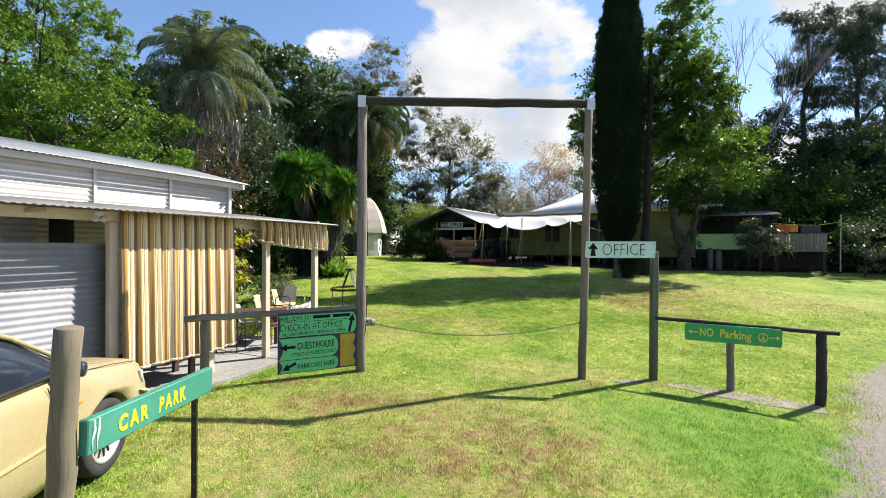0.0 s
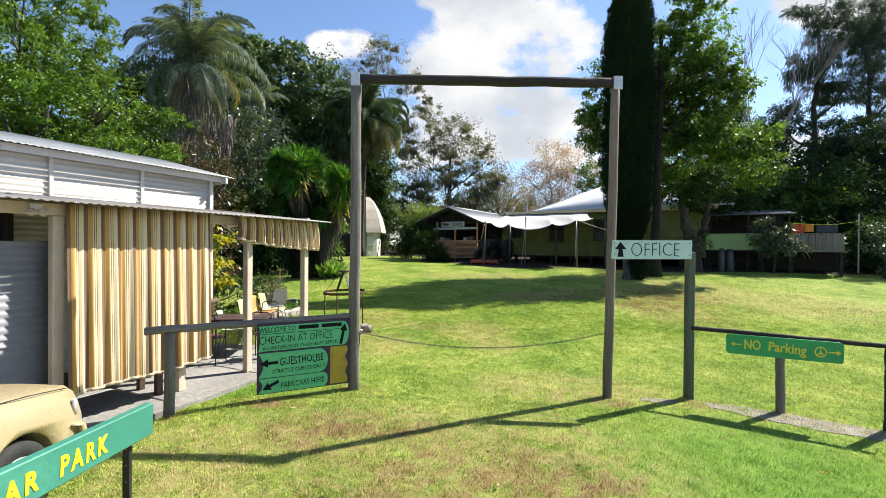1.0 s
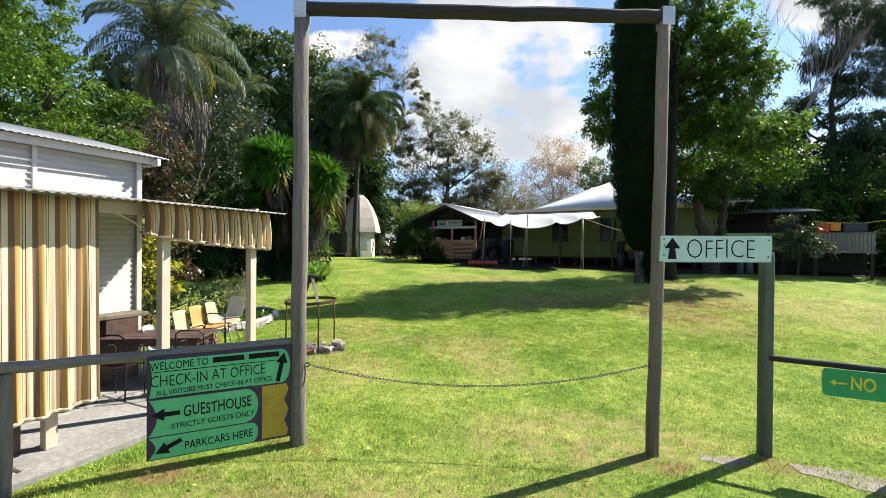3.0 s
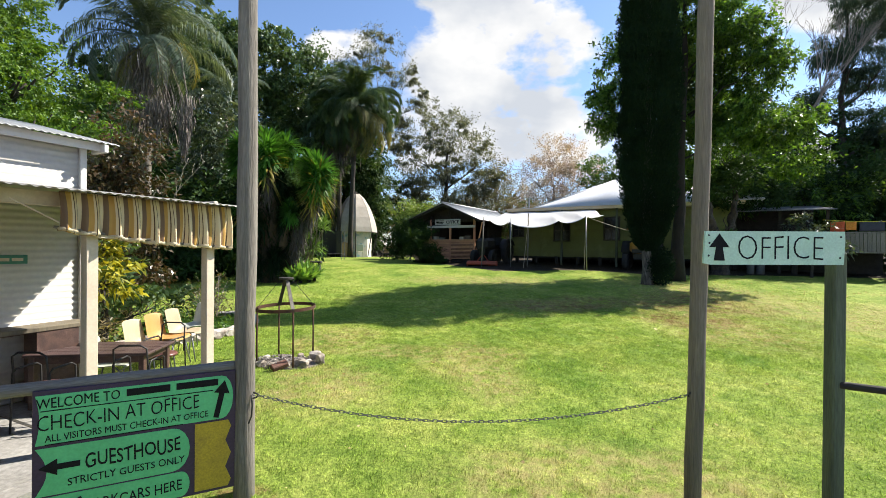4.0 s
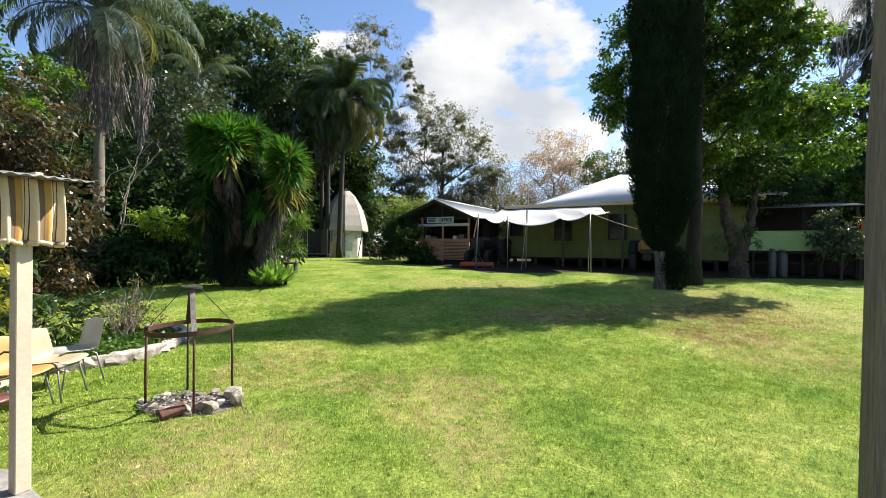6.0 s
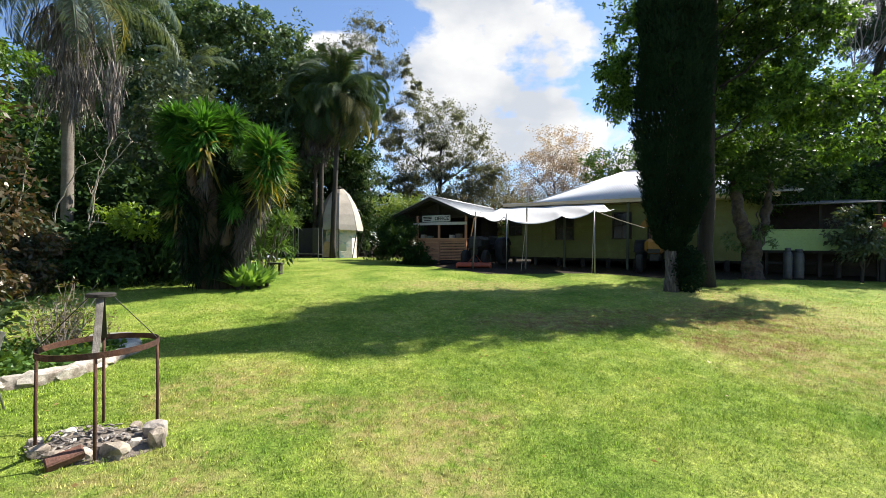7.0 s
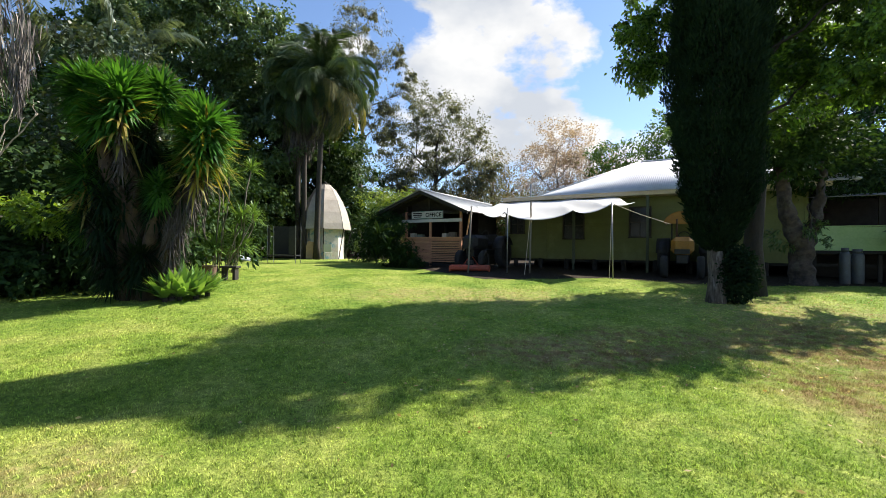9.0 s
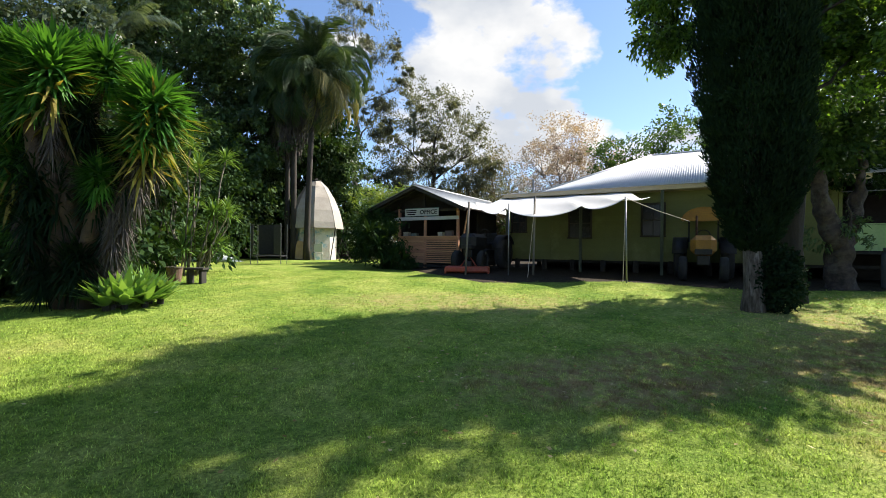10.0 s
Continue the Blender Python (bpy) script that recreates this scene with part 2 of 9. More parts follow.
def leaf_mat(name, c1, c2, var=0.35, through=0.35, rough=0.45, spec=0.3):
    """Leaves: two greens mixed leaf by leaf, some light passing through, a soft gloss."""
    m = bpy.data.materials.new(name)
    m.use_nodes = True
    n, l = m.node_tree.nodes, m.node_tree.links
    b, out = n["Principled BSDF"], n["Material Output"]
    g = n.new("ShaderNodeNewGeometry")
    r = n.new("ShaderNodeValToRGB")
    r.color_ramp.elements[0].color, r.color_ramp.elements[1].color = (*c1, 1), (*c2, 1)
    l.new(g.outputs["Random Per Island"], r.inputs["Fac"])
    co = n.new("ShaderNodeTexCoord")
    t = n.new("ShaderNodeTexNoise")
    t.inputs["Scale"].default_value, t.inputs["Detail"].default_value = 0.55, 3.0
    l.new(co.outputs["Object"], t.inputs["Vector"])
    mr = n.new("ShaderNodeMapRange")
    mr.inputs["From Min"].default_value, mr.inputs["From Max"].default_value = 0.3, 0.7
    mr.inputs["To Min"].default_value, mr.inputs["To Max"].default_value = 1 - var, 1 + var
    l.new(t.outputs["Fac"], mr.inputs["Value"])
    hs = n.new("ShaderNodeHueSaturation")
    l.new(mr.outputs["Result"], hs.inputs["Value"])
    l.new(r.outputs["Color"], hs.inputs["Color"])
    l.new(hs.outputs["Color"], b.inputs["Base Color"])
    b.inputs["Roughness"].default_value, b.inputs["Specular IOR Level"].default_value = rough, spec
    tr = n.new("ShaderNodeBsdfTranslucent")
    warm = n.new("ShaderNodeMixRGB")
    warm.blend_type, warm.inputs["Fac"].default_value = "MULTIPLY", 1.0
    warm.inputs[2].default_value = (1.5, 1.35, 0.5, 1)
    l.new(hs.outputs["Color"], warm.inputs[1])
    l.new(warm.outputs["Color"], tr.inputs["Color"])
    mx = n.new("ShaderNodeMixShader")
    mx.inputs["Fac"].default_value = through
    l.new(b.outputs["BSDF"], mx.inputs[1])
    l.new(tr.outputs["BSDF"], mx.inputs[2])
    l.new(mx.outputs["Shader"], out.inputs["Surface"])
    return m


def stripe_mat(name, axis_y_period, bands, where=1):
    """Woven cloth with stripes; bands are (end of band 0..1, colour)."""
    m = bpy.data.materials.new(name)
    m.use_nodes = True
    n, l = m.node_tree.nodes, m.node_tree.links
    b = n["Principled BSDF"]
    b.inputs["Roughness"].default_value, b.inputs["Specular IOR Level"].default_value = 0.9, 0.1
    uv = n.new("ShaderNodeUVMap")
    sp = n.new("ShaderNodeSeparateXYZ")
    l.new(uv.outputs["UV"], sp.inputs["Vector"])
    k = n.new("ShaderNodeMath")
    k.operation = "FRACT"
    dv = n.new("ShaderNodeMath")
    dv.operation, dv.inputs[1].default_value = "DIVIDE", axis_y_period
    l.new(sp.outputs[0], dv.inputs[0])
    l.new(dv.outputs[0], k.inputs[0])
    r = n.new("ShaderNodeValToRGB")
    r.color_ramp.interpolation = "CONSTANT"
    els = r.color_ramp.elements
    els[0].position, els[0].color = 0.0, (*bands[0][1], 1)
    els[1].position, els[1].color = bands[0][0], (*bands[1][1], 1)
    for i in range(2, len(bands)):
        e = els.new(bands[i - 1][0])
        e.color = (*bands[i][1], 1)
    l.new(k.outputs[0], r.inputs["Fac"])
    t = n.new("ShaderNodeTexNoise")
    t.inputs["Scale"].default_value, t.inputs["Detail"].default_value = 2.5, 8.0
    mr = n.new("ShaderNodeMapRange")
    mr.inputs["To Min"].default_value, mr.inputs["To Max"].default_value = 0.75, 1.2
    l.new(t.outputs["Fac"], mr.inputs["Value"])
    hs = n.new("ShaderNodeHueSaturation")
    l.new(mr.outputs["Result"], hs.inputs["Value"])
    l.new(r.outputs["Color"], hs.inputs["Color"])
    l.new(hs.outputs["Color"], b.inputs["Base Color"])
    bp = n.new("ShaderNodeBump")
    bp.inputs["Strength"].default_value, bp.inputs["Distance"].default_value = 0.3, 0.004
    f = n.new("ShaderNodeTexNoise")
    f.inputs["Scale"].default_value = 300
    l.new(f.outputs["Fac"], bp.inputs["Height"])
    l.new(bp.outputs["Normal"], b.inputs["Normal"])
    return m


GREY_WOOD = mat("weathered_timber", (0.215, 0.195, 0.165), (0.120, 0.106, 0.090), 3.2, 0.88, bump=0.55, bscale=34, stretch=(4, 4, 0.28), c3=(0.085, 0.072, 0.060), fine=0.28)
BROWN_WOOD = mat("cracked_brown_timber", (0.230, 0.190, 0.140), (0.135, 0.110, 0.085), 3.0, 0.88, bump=0.6, bscale=30, stretch=(5, 5, 0.22), c3=(0.10, 0.082, 0.062), fine=0.28)
BAR_WOOD = mat("dark_timber", (0.030, 0.024, 0.019), (0.015, 0.013, 0.011), 3.0, 0.85, bump=0.5, bscale=30, stretch=(3, 3, 0.3), c3=(0.042, 0.037, 0.031))
GREEN_POST = mat("mossy_painted_timber", (0.10, 0.115, 0.075), (0.05, 0.06, 0.04), 3.0, 0.85, bump=0.4, bscale=30, stretch=(3, 3, 0.25))
ROUND_POST = mat("treated_pine", (0.165, 0.138, 0.092), (0.115, 0.095, 0.062), 2.0, 0.8, bump=0.12, bscale=25, stretch=(4, 4, 0.2), c3=(0.064, 0.055, 0.040))
CREAM = mat("cream_paint", (0.57, 0.475, 0.365), (0.49, 0.40, 0.30), 3.0, 0.55, bump=0.1, c3=(0.47, 0.39, 0.29), fine=0.08)
WHITE_IRON = mat("white_painted_iron", (0.56, 0.54, 0.50), (0.50, 0.48, 0.445), 1.6, 0.5, bump=0.05, c3=(0.46, 0.435, 0.39), fine=0.06)
BLUE_IRON = mat("bluish_zinc_iron", (0.275, 0.280, 0.310), (0.225, 0.230, 0.258), 1.4, 0.55, metal=0.1, c3=(0.29, 0.29, 0.315), fine=0.08)
ROOF_IRON = mat("galvanised_roofing", (0.322, 0.335, 0.335), (0.248, 0.260, 0.260), 1.2, 0.5, metal=0.3, c3=(0.211, 0.205, 0.192), fine=0.12)
HOUSE_ROOF = mat("sunlit_zinc_roofing", (0.60, 0.605, 0.61), (0.50, 0.505, 0.515), 0.9, 0.5, metal=0.15, c3=(0.42, 0.40, 0.385), fine=0.1)
AWNING_IRON = mat("weathered_awning_iron", (0.25, 0.245, 0.235), (0.15, 0.145, 0.135), 2.0, 0.6, metal=0.3, c3=(0.16, 0.11, 0.08), fine=0.15)
ZINC = mat("zinc_cap", (0.62, 0.63, 0.64), (0.48, 0.49, 0.50), 6, 0.45, metal=0.5)
CONCRETE = mat("concrete", (0.28, 0.27, 0.25), (0.20, 0.19, 0.175), 1.5, 0.9, bump=0.25, bscale=40, c3=(0.20, 0.19, 0.17), where="Object")
SIGN_TEAL = mat("teal_sign_paint", (0.038, 0.204, 0.140), (0.030, 0.170, 0.119), 3, 0.5, c3=(0.051, 0.230, 0.162), fine=0.08)
SIGN_GREEN = mat("bright_green_sign_paint", (0.024, 0.324, 0.090), (0.019, 0.264, 0.072), 3, 0.5, fine=0.08)
SIGN_MINT = mat("mint_sign_paint", (0.115, 0.52, 0.215), (0.092, 0.44, 0.18), 4, 0.6, fine=0.1)
SIGN_PURPLE = mat("dark_purple_paint", (0.045, 0.022, 0.06), (0.03, 0.016, 0.04), 4, 0.6)
SIGN_YELLOW = mat("ochre_yellow_paint", (0.46, 0.33, 0.02), (0.36, 0.25, 0.02), 6, 0.6, c3=(0.28, 0.19, 0.03))
SIGN_PALE = mat("pale_mint_paint", (0.50, 0.68, 0.55), (0.44, 0.61, 0.49), 5, 0.55, c3=(0.58, 0.72, 0.62), fine=0.1)
INK = mat("black_sign_paint", (0.010, 0.010, 0.011), (0.016, 0.016, 0.017), 9, 0.7, spec=0.1)
YELLOW_INK = mat("yellow_sign_paint", (0.80, 0.66, 0.02), (0.72, 0.58, 0.02), 9, 0.5)
DULL_YELLOW = mat("mustard_sign_paint", (0.66, 0.60, 0.04), (0.57, 0.50, 0.035), 9, 0.5)
RUST = mat("rusty_iron", (0.091, 0.038, 0.021), (0.042, 0.021, 0.014), 9, 0.85, metal=0.25, bump=0.5, c3=(0.133, 0.063, 0.032))
BLACK_IRON = mat("black_steel", (0.014, 0.014, 0.015), (0.025, 0.023, 0.021), 8, 0.6, metal=0.2)
DULL_STEEL = mat("dull_blue_grey_steel", (0.075, 0.082, 0.088), (0.052, 0.056, 0.060), 4, 0.6, metal=0.2, c3=(0.11, 0.09, 0.075))
GREY_STEEL = mat("grey_steel", (0.30, 0.31, 0.32), (0.22, 0.22, 0.23), 7, 0.45, metal=0.7)
STONE = mat("pale_field_stone", (0.46, 0.42, 0.36), (0.29, 0.255, 0.215), 5, 0.9, bump=0.8, bscale=14, c3=(0.150, 0.112, 0.083), ob_random=0.3)
FIRE_STONE = mat("sooty_field_stone", (0.33, 0.275, 0.22), (0.17, 0.138, 0.11), 5, 0.9, bump=0.9, bscale=14, c3=(0.07, 0.055, 0.045), ob_random=0.35)
SOIL = mat("ash_and_soil", (0.20, 0.165, 0.135), (0.10, 0.082, 0.065), 9, 0.95, bump=0.8)
BARK = mat("grey_brown_bark", (0.055, 0.044, 0.034), (0.025, 0.021, 0.016), 3.0, 0.95, bump=1.0, bscale=14, stretch=(2, 2, 0.5))
PALE_BARK = mat("pale_bark", (0.192, 0.168, 0.138), (0.120, 0.102, 0.084), 3.0, 0.9, bump=0.6, bscale=12, stretch=(1, 1, 1.6))
DEAD = mat("bare_grey_twigs", (0.252, 0.217, 0.189), (0.168, 0.140, 0.119), 2.0, 0.9)
THATCH = mat("dry_fronds", (0.120, 0.100, 0.088), (0.055, 0.046, 0.040), 6.0, 0.9, island=0.45)
DIRT = mat("trodden_pale_dirt", (0.27, 0.235, 0.195), (0.16, 0.13, 0.10), 5.0, 0.95, bump=0.9, bscale=40, c3=(0.20, 0.19, 0.12), fine=0.35)


# ---- the ground ----
def smooth(a, b, t):
    t = min(1.0, max(0.0, (t - a) / (b - a)))
    return t * t * (3 - 2 * t)


RISE_Y = (-400, -10, 0, 6.5, 10, 14, 19, 22.5, 28, 38, 60, 400)
RISE_Z = (-0.1, -0.06, 0.0, 0.10, 0.20, 0.33, 0.70, 0.96, 1.10, 1.10, 1.20, 1.6)


def gz_many(x, y):
    """Height of the lawn: a gentle rise to the house, and near the gate a fall to the right."""
    base = np.interp(y, RISE_Y, RISE_Z)
    w = np.clip((14.5 - y) / 8.0, 0, 1)
    w = w * w * (3 - 2 * w)
    side = -0.03 * np.clip(x, -6, 7) * w
    bumps = 0.012 * np.sin(0.9 * x + 0.4 * y) + 0.010 * np.sin(1.7 * y - 0.6 * x)
    # the soil is scraped away under the patio slab
    lx = (x + 2.45) * 0.9026 - (y - 8.07) * 0.4305
    ly = (x + 2.45) * 0.4305 + (y - 8.07) * 0.9026
    t = np.clip((0.66 - lx) / 0.25, 0, 1) * np.clip((0.45 - ly) / 0.3, 0, 1) * np.clip((ly + 9.5) / 1.0, 0, 1) * np.clip((lx + 9) / 1.0, 0, 1)
    dip = -0.10 * np.clip((x + 2.45) / 0.4, 0, 1) * np.clip((-0.4 - x) / 1.0, 0, 1) * np.clip((4.7 - y) / 1.0, 0, 1)
    z = base + side + bumps + dip
    return z + (np.minimum(z, 0.08) - z) * t


def gz(x, y):
    return float(gz_many(np.array([x], float), np.array([y], float))[0])


# front edge of the soil that is coloured dark for shade at the house
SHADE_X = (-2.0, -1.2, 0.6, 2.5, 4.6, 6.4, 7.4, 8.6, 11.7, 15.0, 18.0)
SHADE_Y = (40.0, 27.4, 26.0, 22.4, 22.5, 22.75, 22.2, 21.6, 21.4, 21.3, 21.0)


def lawn_nodes(name, blades):
    """Mown lawn: fresh and yellowed patches, worn brown earth by the gate, gravel beside the drive; blades: lighter
    than the ground, which holds the shade between them.
    """
    m = bpy.data.materials.new(name)
    m.use_nodes = True
    n, l = m.node_tree.nodes, m.node_tree.links
    b = n["Principled BSDF"]
    geo = n.new("ShaderNodeNewGeometry")
    sep = n.new("ShaderNodeSeparateXYZ")
    l.new(geo.outputs["Position"], sep.inputs["Vector"])

    def noise_node(s, d=5.0, r=0.6):
        t = n.new("ShaderNodeTexNoise")
        t.inputs["Scale"].default_value, t.inputs["Detail"].default_value, t.inputs["Roughness"].default_value = s, d, r
        l.new(geo.outputs["Position"], t.inputs["Vector"])
        return t.outputs["Fac"]

    def ramp(fac, stops):
        r = n.new("ShaderNodeValToRGB")
        els = r.color_ramp.elements
        els[0].position, els[0].color = stops[0][0], (*stops[0][1], 1)
        els[1].position, els[1].color = stops[-1][0], (*stops[-1][1], 1)
        for p, c in stops[1:-1]:
            e = els.new(p)
            e.color = (*c, 1)
        l.new(fac, r.inputs["Fac"])
        return r.outputs["Color"]

    def math_node(op, a, c):
        t = n.new("ShaderNodeMath")
        t.operation = op
        for i, s in enumerate((a, c)):
            if isinstance(s, (int, float)):
                t.inputs[i].default_value = s
            else:
                l.new(s, t.inputs[i])
        return t.outputs[0]

    def mix(fac, a, c):
        t = n.new("ShaderNodeMixRGB")
        for i, s in enumerate((fac, a, c)):
            if isinstance(s, tuple):
                t.inputs[i].default_value = (*s, 1)
            else:
                l.new(s, t.inputs[i])
        return t.outputs["Color"]

    def disc(cx, cy, rx, ry, wob=0.5):
        """1 inside an uneven oval on the plan, 0 outside."""
        dx = math_node("DIVIDE", math_node("SUBTRACT", sep.outputs[0], cx), rx)
        dy = math_node("DIVIDE", math_node("SUBTRACT", sep.outputs[1], cy), ry)
        d = math_node("SQRT", math_node("ADD", math_node("MULTIPLY", dx, dx), math_node("MULTIPLY", dy, dy)), 0)
        d = math_node("ADD", d, math_node("MULTIPLY", math_node("SUBTRACT", noise_node(1.1, 7.0, 0.7), 0.5), 2 * wob))
        r = n.new("ShaderNodeMapRange")
        r.inputs["From Min"].default_value, r.inputs["From Max"].default_value = 1.15, 0.55
        l.new(d, r.inputs["Value"])
        return r.outputs["Result"]

    def most(*s):
        a = s[0]
        for c in s[1:]:
            a = math_node("MAXIMUM", a, c)
        return a

    # ground toned below the blades, so gaps between them look shaded
    k = 1.88 if blades else 1.27
    green = ramp(noise_node(0.8, 6.0, 0.65), ((0.3, (0.088 * k, 0.150 * k, 0.024 * k)), (0.5, (0.163 * k, 0.216 * k, 0.045 * k)), (0.72, (0.262 * k, 0.276 * k, 0.084 * k))))
    fine = ramp(noise_node(34.0, 4.0, 0.7), ((0.3, (0.42, 0.46, 0.40)), (0.7, (1.5, 1.45, 1.35))))
    tufty = ramp(noise_node(9.0, 4.0, 0.6), ((0.36, (0.74, 0.80, 0.70)), (0.64, (1.26, 1.21, 1.22))))
    col = green
    for layer in (fine, tufty):
        mul = n.new("ShaderNodeMixRGB")
        mul.blend_type = "MULTIPLY"
        mul.inputs["Fac"].default_value = 1.0
        l.new(col, mul.inputs[1])
        l.new(layer, mul.inputs[2])
        col = mul.outputs["Color"]
    straw = ramp(noise_node(9.0, 5.0), ((0.3, (0.20 * k, 0.170 * k, 0.066 * k)), (0.7, (0.29 * k, 0.242 * k, 0.105 * k))))
    dry = most(disc(0.3, 4.2, 2.0, 2.1), disc(-0.6, 5.3, 2.2, 0.9), disc(-1.6, 3.6, 1.0, 0.8), disc(-1.3, 8.9, 0.9, 1.0), disc(0.9, 9.2, 0.5, 0.8), disc(3.2, 15.2, 1.8, 0.9), disc(8.4, 16.5, 2.6, 3.2), disc(-2.2, 4.6, 0.9, 1.0), disc(1.6, 6.9, 1.6, 0.7), disc(-2.0, 7.4, 0.5, 0.9), disc(1.8, 19.5, 3.2, 1.2), disc(6.4, 15.2, 1.8, 1.5), disc(-0.4, 10.6, 0.9, 0.5), disc(0.6, 10.2, 0.8, 1.2), disc(6.2, 12.6, 1.6, 1.8), disc(-1.6, 11.6, 0.7, 0.9), disc(-1.7, 10.9, 0.9, 0.7), disc(1.0, 10.6, 0.7, 0.5), disc(10.6, 13.8, 2.8, 2.4))
    lush = ramp(noise_node(5.0, 5.0), ((0.3, (0.070 * k, 0.150 * k, 0.022 * k)), (0.7, (0.150 * k, 0.245 * k, 0.042 * k))))
    fresh = math_node("MULTIPLY", most(disc(3.1, 4.7, 1.9, 1.5), disc(-2.6, 6.6, 1.1, 0.5), disc(-1.0, 3.2, 0.9, 0.7)), 0.75)
    col = mix(fresh, col, lush)
    broken = math_node("MULTIPLY", dry, ramp(noise_node(6.0, 6.0, 0.7), ((0.39, (0, 0, 0)), (0.62, (0.95, 0.95, 0.95)))))
    col = mix(broken, col, straw)
    earth = ramp(noise_node(14.0, 6.0), ((0.3, (0.175, 0.108, 0.048)), (0.7, (0.29, 0.195, 0.095))))
    bare = most(disc(7.2, 15.4, 1.8, 1.8, 0.7), disc(0.4, 4.3, 1.3, 0.9, 0.7), disc(5.9, 13.6, 1.4, 1.0, 0.7), disc(-1.3, 5.2, 0.7, 0.4, 0.7), disc(4.6, 15.8, 1.5, 0.8, 0.7), disc(-0.9, 5.4, 1.0, 0.35, 0.7), disc(3.2, 15.0, 1.8, 0.8, 0.7), *[disc(px_, py_, rx_, 0.22, 0.6) for px_, py_, rx_ in ((-1.2, 6.42, 0.35), (2.1, 6.42, 0.35), (3.2, 6.42, 0.4), (4.0, 6.02, 0.4), (4.85, 5.55, 0.35), (-3.05, 5.5, 0.3), (-1.9, 3.3, 0.25), (-2.1, 5.95, 0.5))])
    bare = math_node("MULTIPLY", bare, ramp(noise_node(4.2, 7.0, 0.75), ((0.43, (0, 0, 0)), (0.57, (0.85, 0.85, 0.85)))))
    col = mix(bare, col, earth)
    if not blades:
        gravel = ramp(noise_node(30.0, 6.0, 0.8), ((0.3, (0.17, 0.145, 0.125)), (0.7, (0.34, 0.30, 0.27))))
        edge_ = math_node("SUBTRACT", sep.outputs[0], math_node("MULTIPLY", sep.outputs[1], 0.97))
        edge_ = math_node("SUBTRACT", edge_, math_node("MAXIMUM", math_node("SUBTRACT", sep.outputs[1], 7.4), 0.0))
        edge_ = math_node("ADD", edge_, math_node("MULTIPLY", math_node("SUBTRACT", noise_node(0.9, 8.0, 0.75), 0.5), 2.4))
        drive_r = n.new("ShaderNodeMapRange")
        drive_r.inputs["From Min"].default_value, drive_r.inputs["From Max"].default_value = -0.40, -0.05
        l.new(edge_, drive_r.inputs["Value"])
        drive = drive_r.outputs["Result"]
        col = mix(drive, col, gravel)
        # trodden soil where the lawn ends, darkened in colour for house and tarpaulin shade
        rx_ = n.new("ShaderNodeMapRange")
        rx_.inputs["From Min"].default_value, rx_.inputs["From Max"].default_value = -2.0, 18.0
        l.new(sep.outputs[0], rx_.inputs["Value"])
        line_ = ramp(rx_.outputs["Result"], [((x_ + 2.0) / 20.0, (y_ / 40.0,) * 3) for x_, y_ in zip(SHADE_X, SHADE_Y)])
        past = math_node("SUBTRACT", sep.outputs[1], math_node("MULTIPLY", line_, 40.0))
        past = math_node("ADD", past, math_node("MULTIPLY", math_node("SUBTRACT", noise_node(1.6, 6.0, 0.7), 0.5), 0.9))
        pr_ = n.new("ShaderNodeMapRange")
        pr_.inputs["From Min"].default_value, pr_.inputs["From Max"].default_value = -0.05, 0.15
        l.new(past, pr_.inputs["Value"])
        shaded_soil = ramp(noise_node(5.0, 6.0, 0.7), ((0.3, (0.030, 0.024, 0.018)), (0.7, (0.062, 0.049, 0.036))))
        col = mix(pr_.outputs["Result"], col, shaded_soil)
    else:
        g2 = n.new("ShaderNodeHueSaturation")
        mr = n.new("ShaderNodeMapRange")
        mr.inputs["To Min"].default_value, mr.inputs["To Max"].default_value = 0.62, 1.45
        l.new(geo.outputs["Random Per Island"], mr.inputs["Value"])
        l.new(mr.outputs["Result"], g2.inputs["Value"])
        l.new(col, g2.inputs["Color"])
        col = g2.outputs["Color"]
    l.new(col, b.inputs["Base Color"])
    b.inputs["Roughness"].default_value, b.inputs["Specular IOR Level"].default_value = 0.85, 0.06
    if blades:
        tr = n.new("ShaderNodeBsdfTranslucent")
        l.new(col, tr.inputs["Color"])
        ms = n.new("ShaderNodeMixShader")
        ms.inputs["Fac"].default_value = 0.4
        l.new(b.outputs["BSDF"], ms.inputs[1])
        l.new(tr.outputs["BSDF"], ms.inputs[2])
        l.new(ms.outputs["Shader"], n["Material Output"].inputs["Surface"])
    else:
        bp = n.new("ShaderNodeBump")
        bp.inputs["Strength"].default_value, bp.inputs["Distance"].default_value = 0.9, 0.03
        l.new(noise_node(45.0, 5.0, 0.75), bp.inputs["Height"])
        l.new(bp.outputs["Normal"], b.inputs["Normal"])
    return m


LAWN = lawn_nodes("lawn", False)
BLADES = lawn_nodes("grass_blades", True)


def np_mesh(name, verts, faces):
    """A mesh from arrays; all faces have the same number of corners."""
    me = bpy.data.meshes.new(name)
    nv, (nf, k) = len(verts), faces.shape
    me.vertices.add(nv)
    me.vertices.foreach_set("co", np.ascontiguousarray(verts, dtype=np.float32).ravel())
    me.loops.add(nf * k)
    me.loops.foreach_set("vertex_index", np.ascontiguousarray(faces, dtype=np.int32).ravel())
    me.polygons.add(nf)
    me.polygons.foreach_set("loop_start", np.arange(nf, dtype=np.int32) * k)
    me.update(calc_edges=True)
    return me


def axis_steps(stops):
    out = []
    for a, b, d in stops:
        out += list(np.arange(a, b, d))
    return np.array(out + [stops[-1][1]])


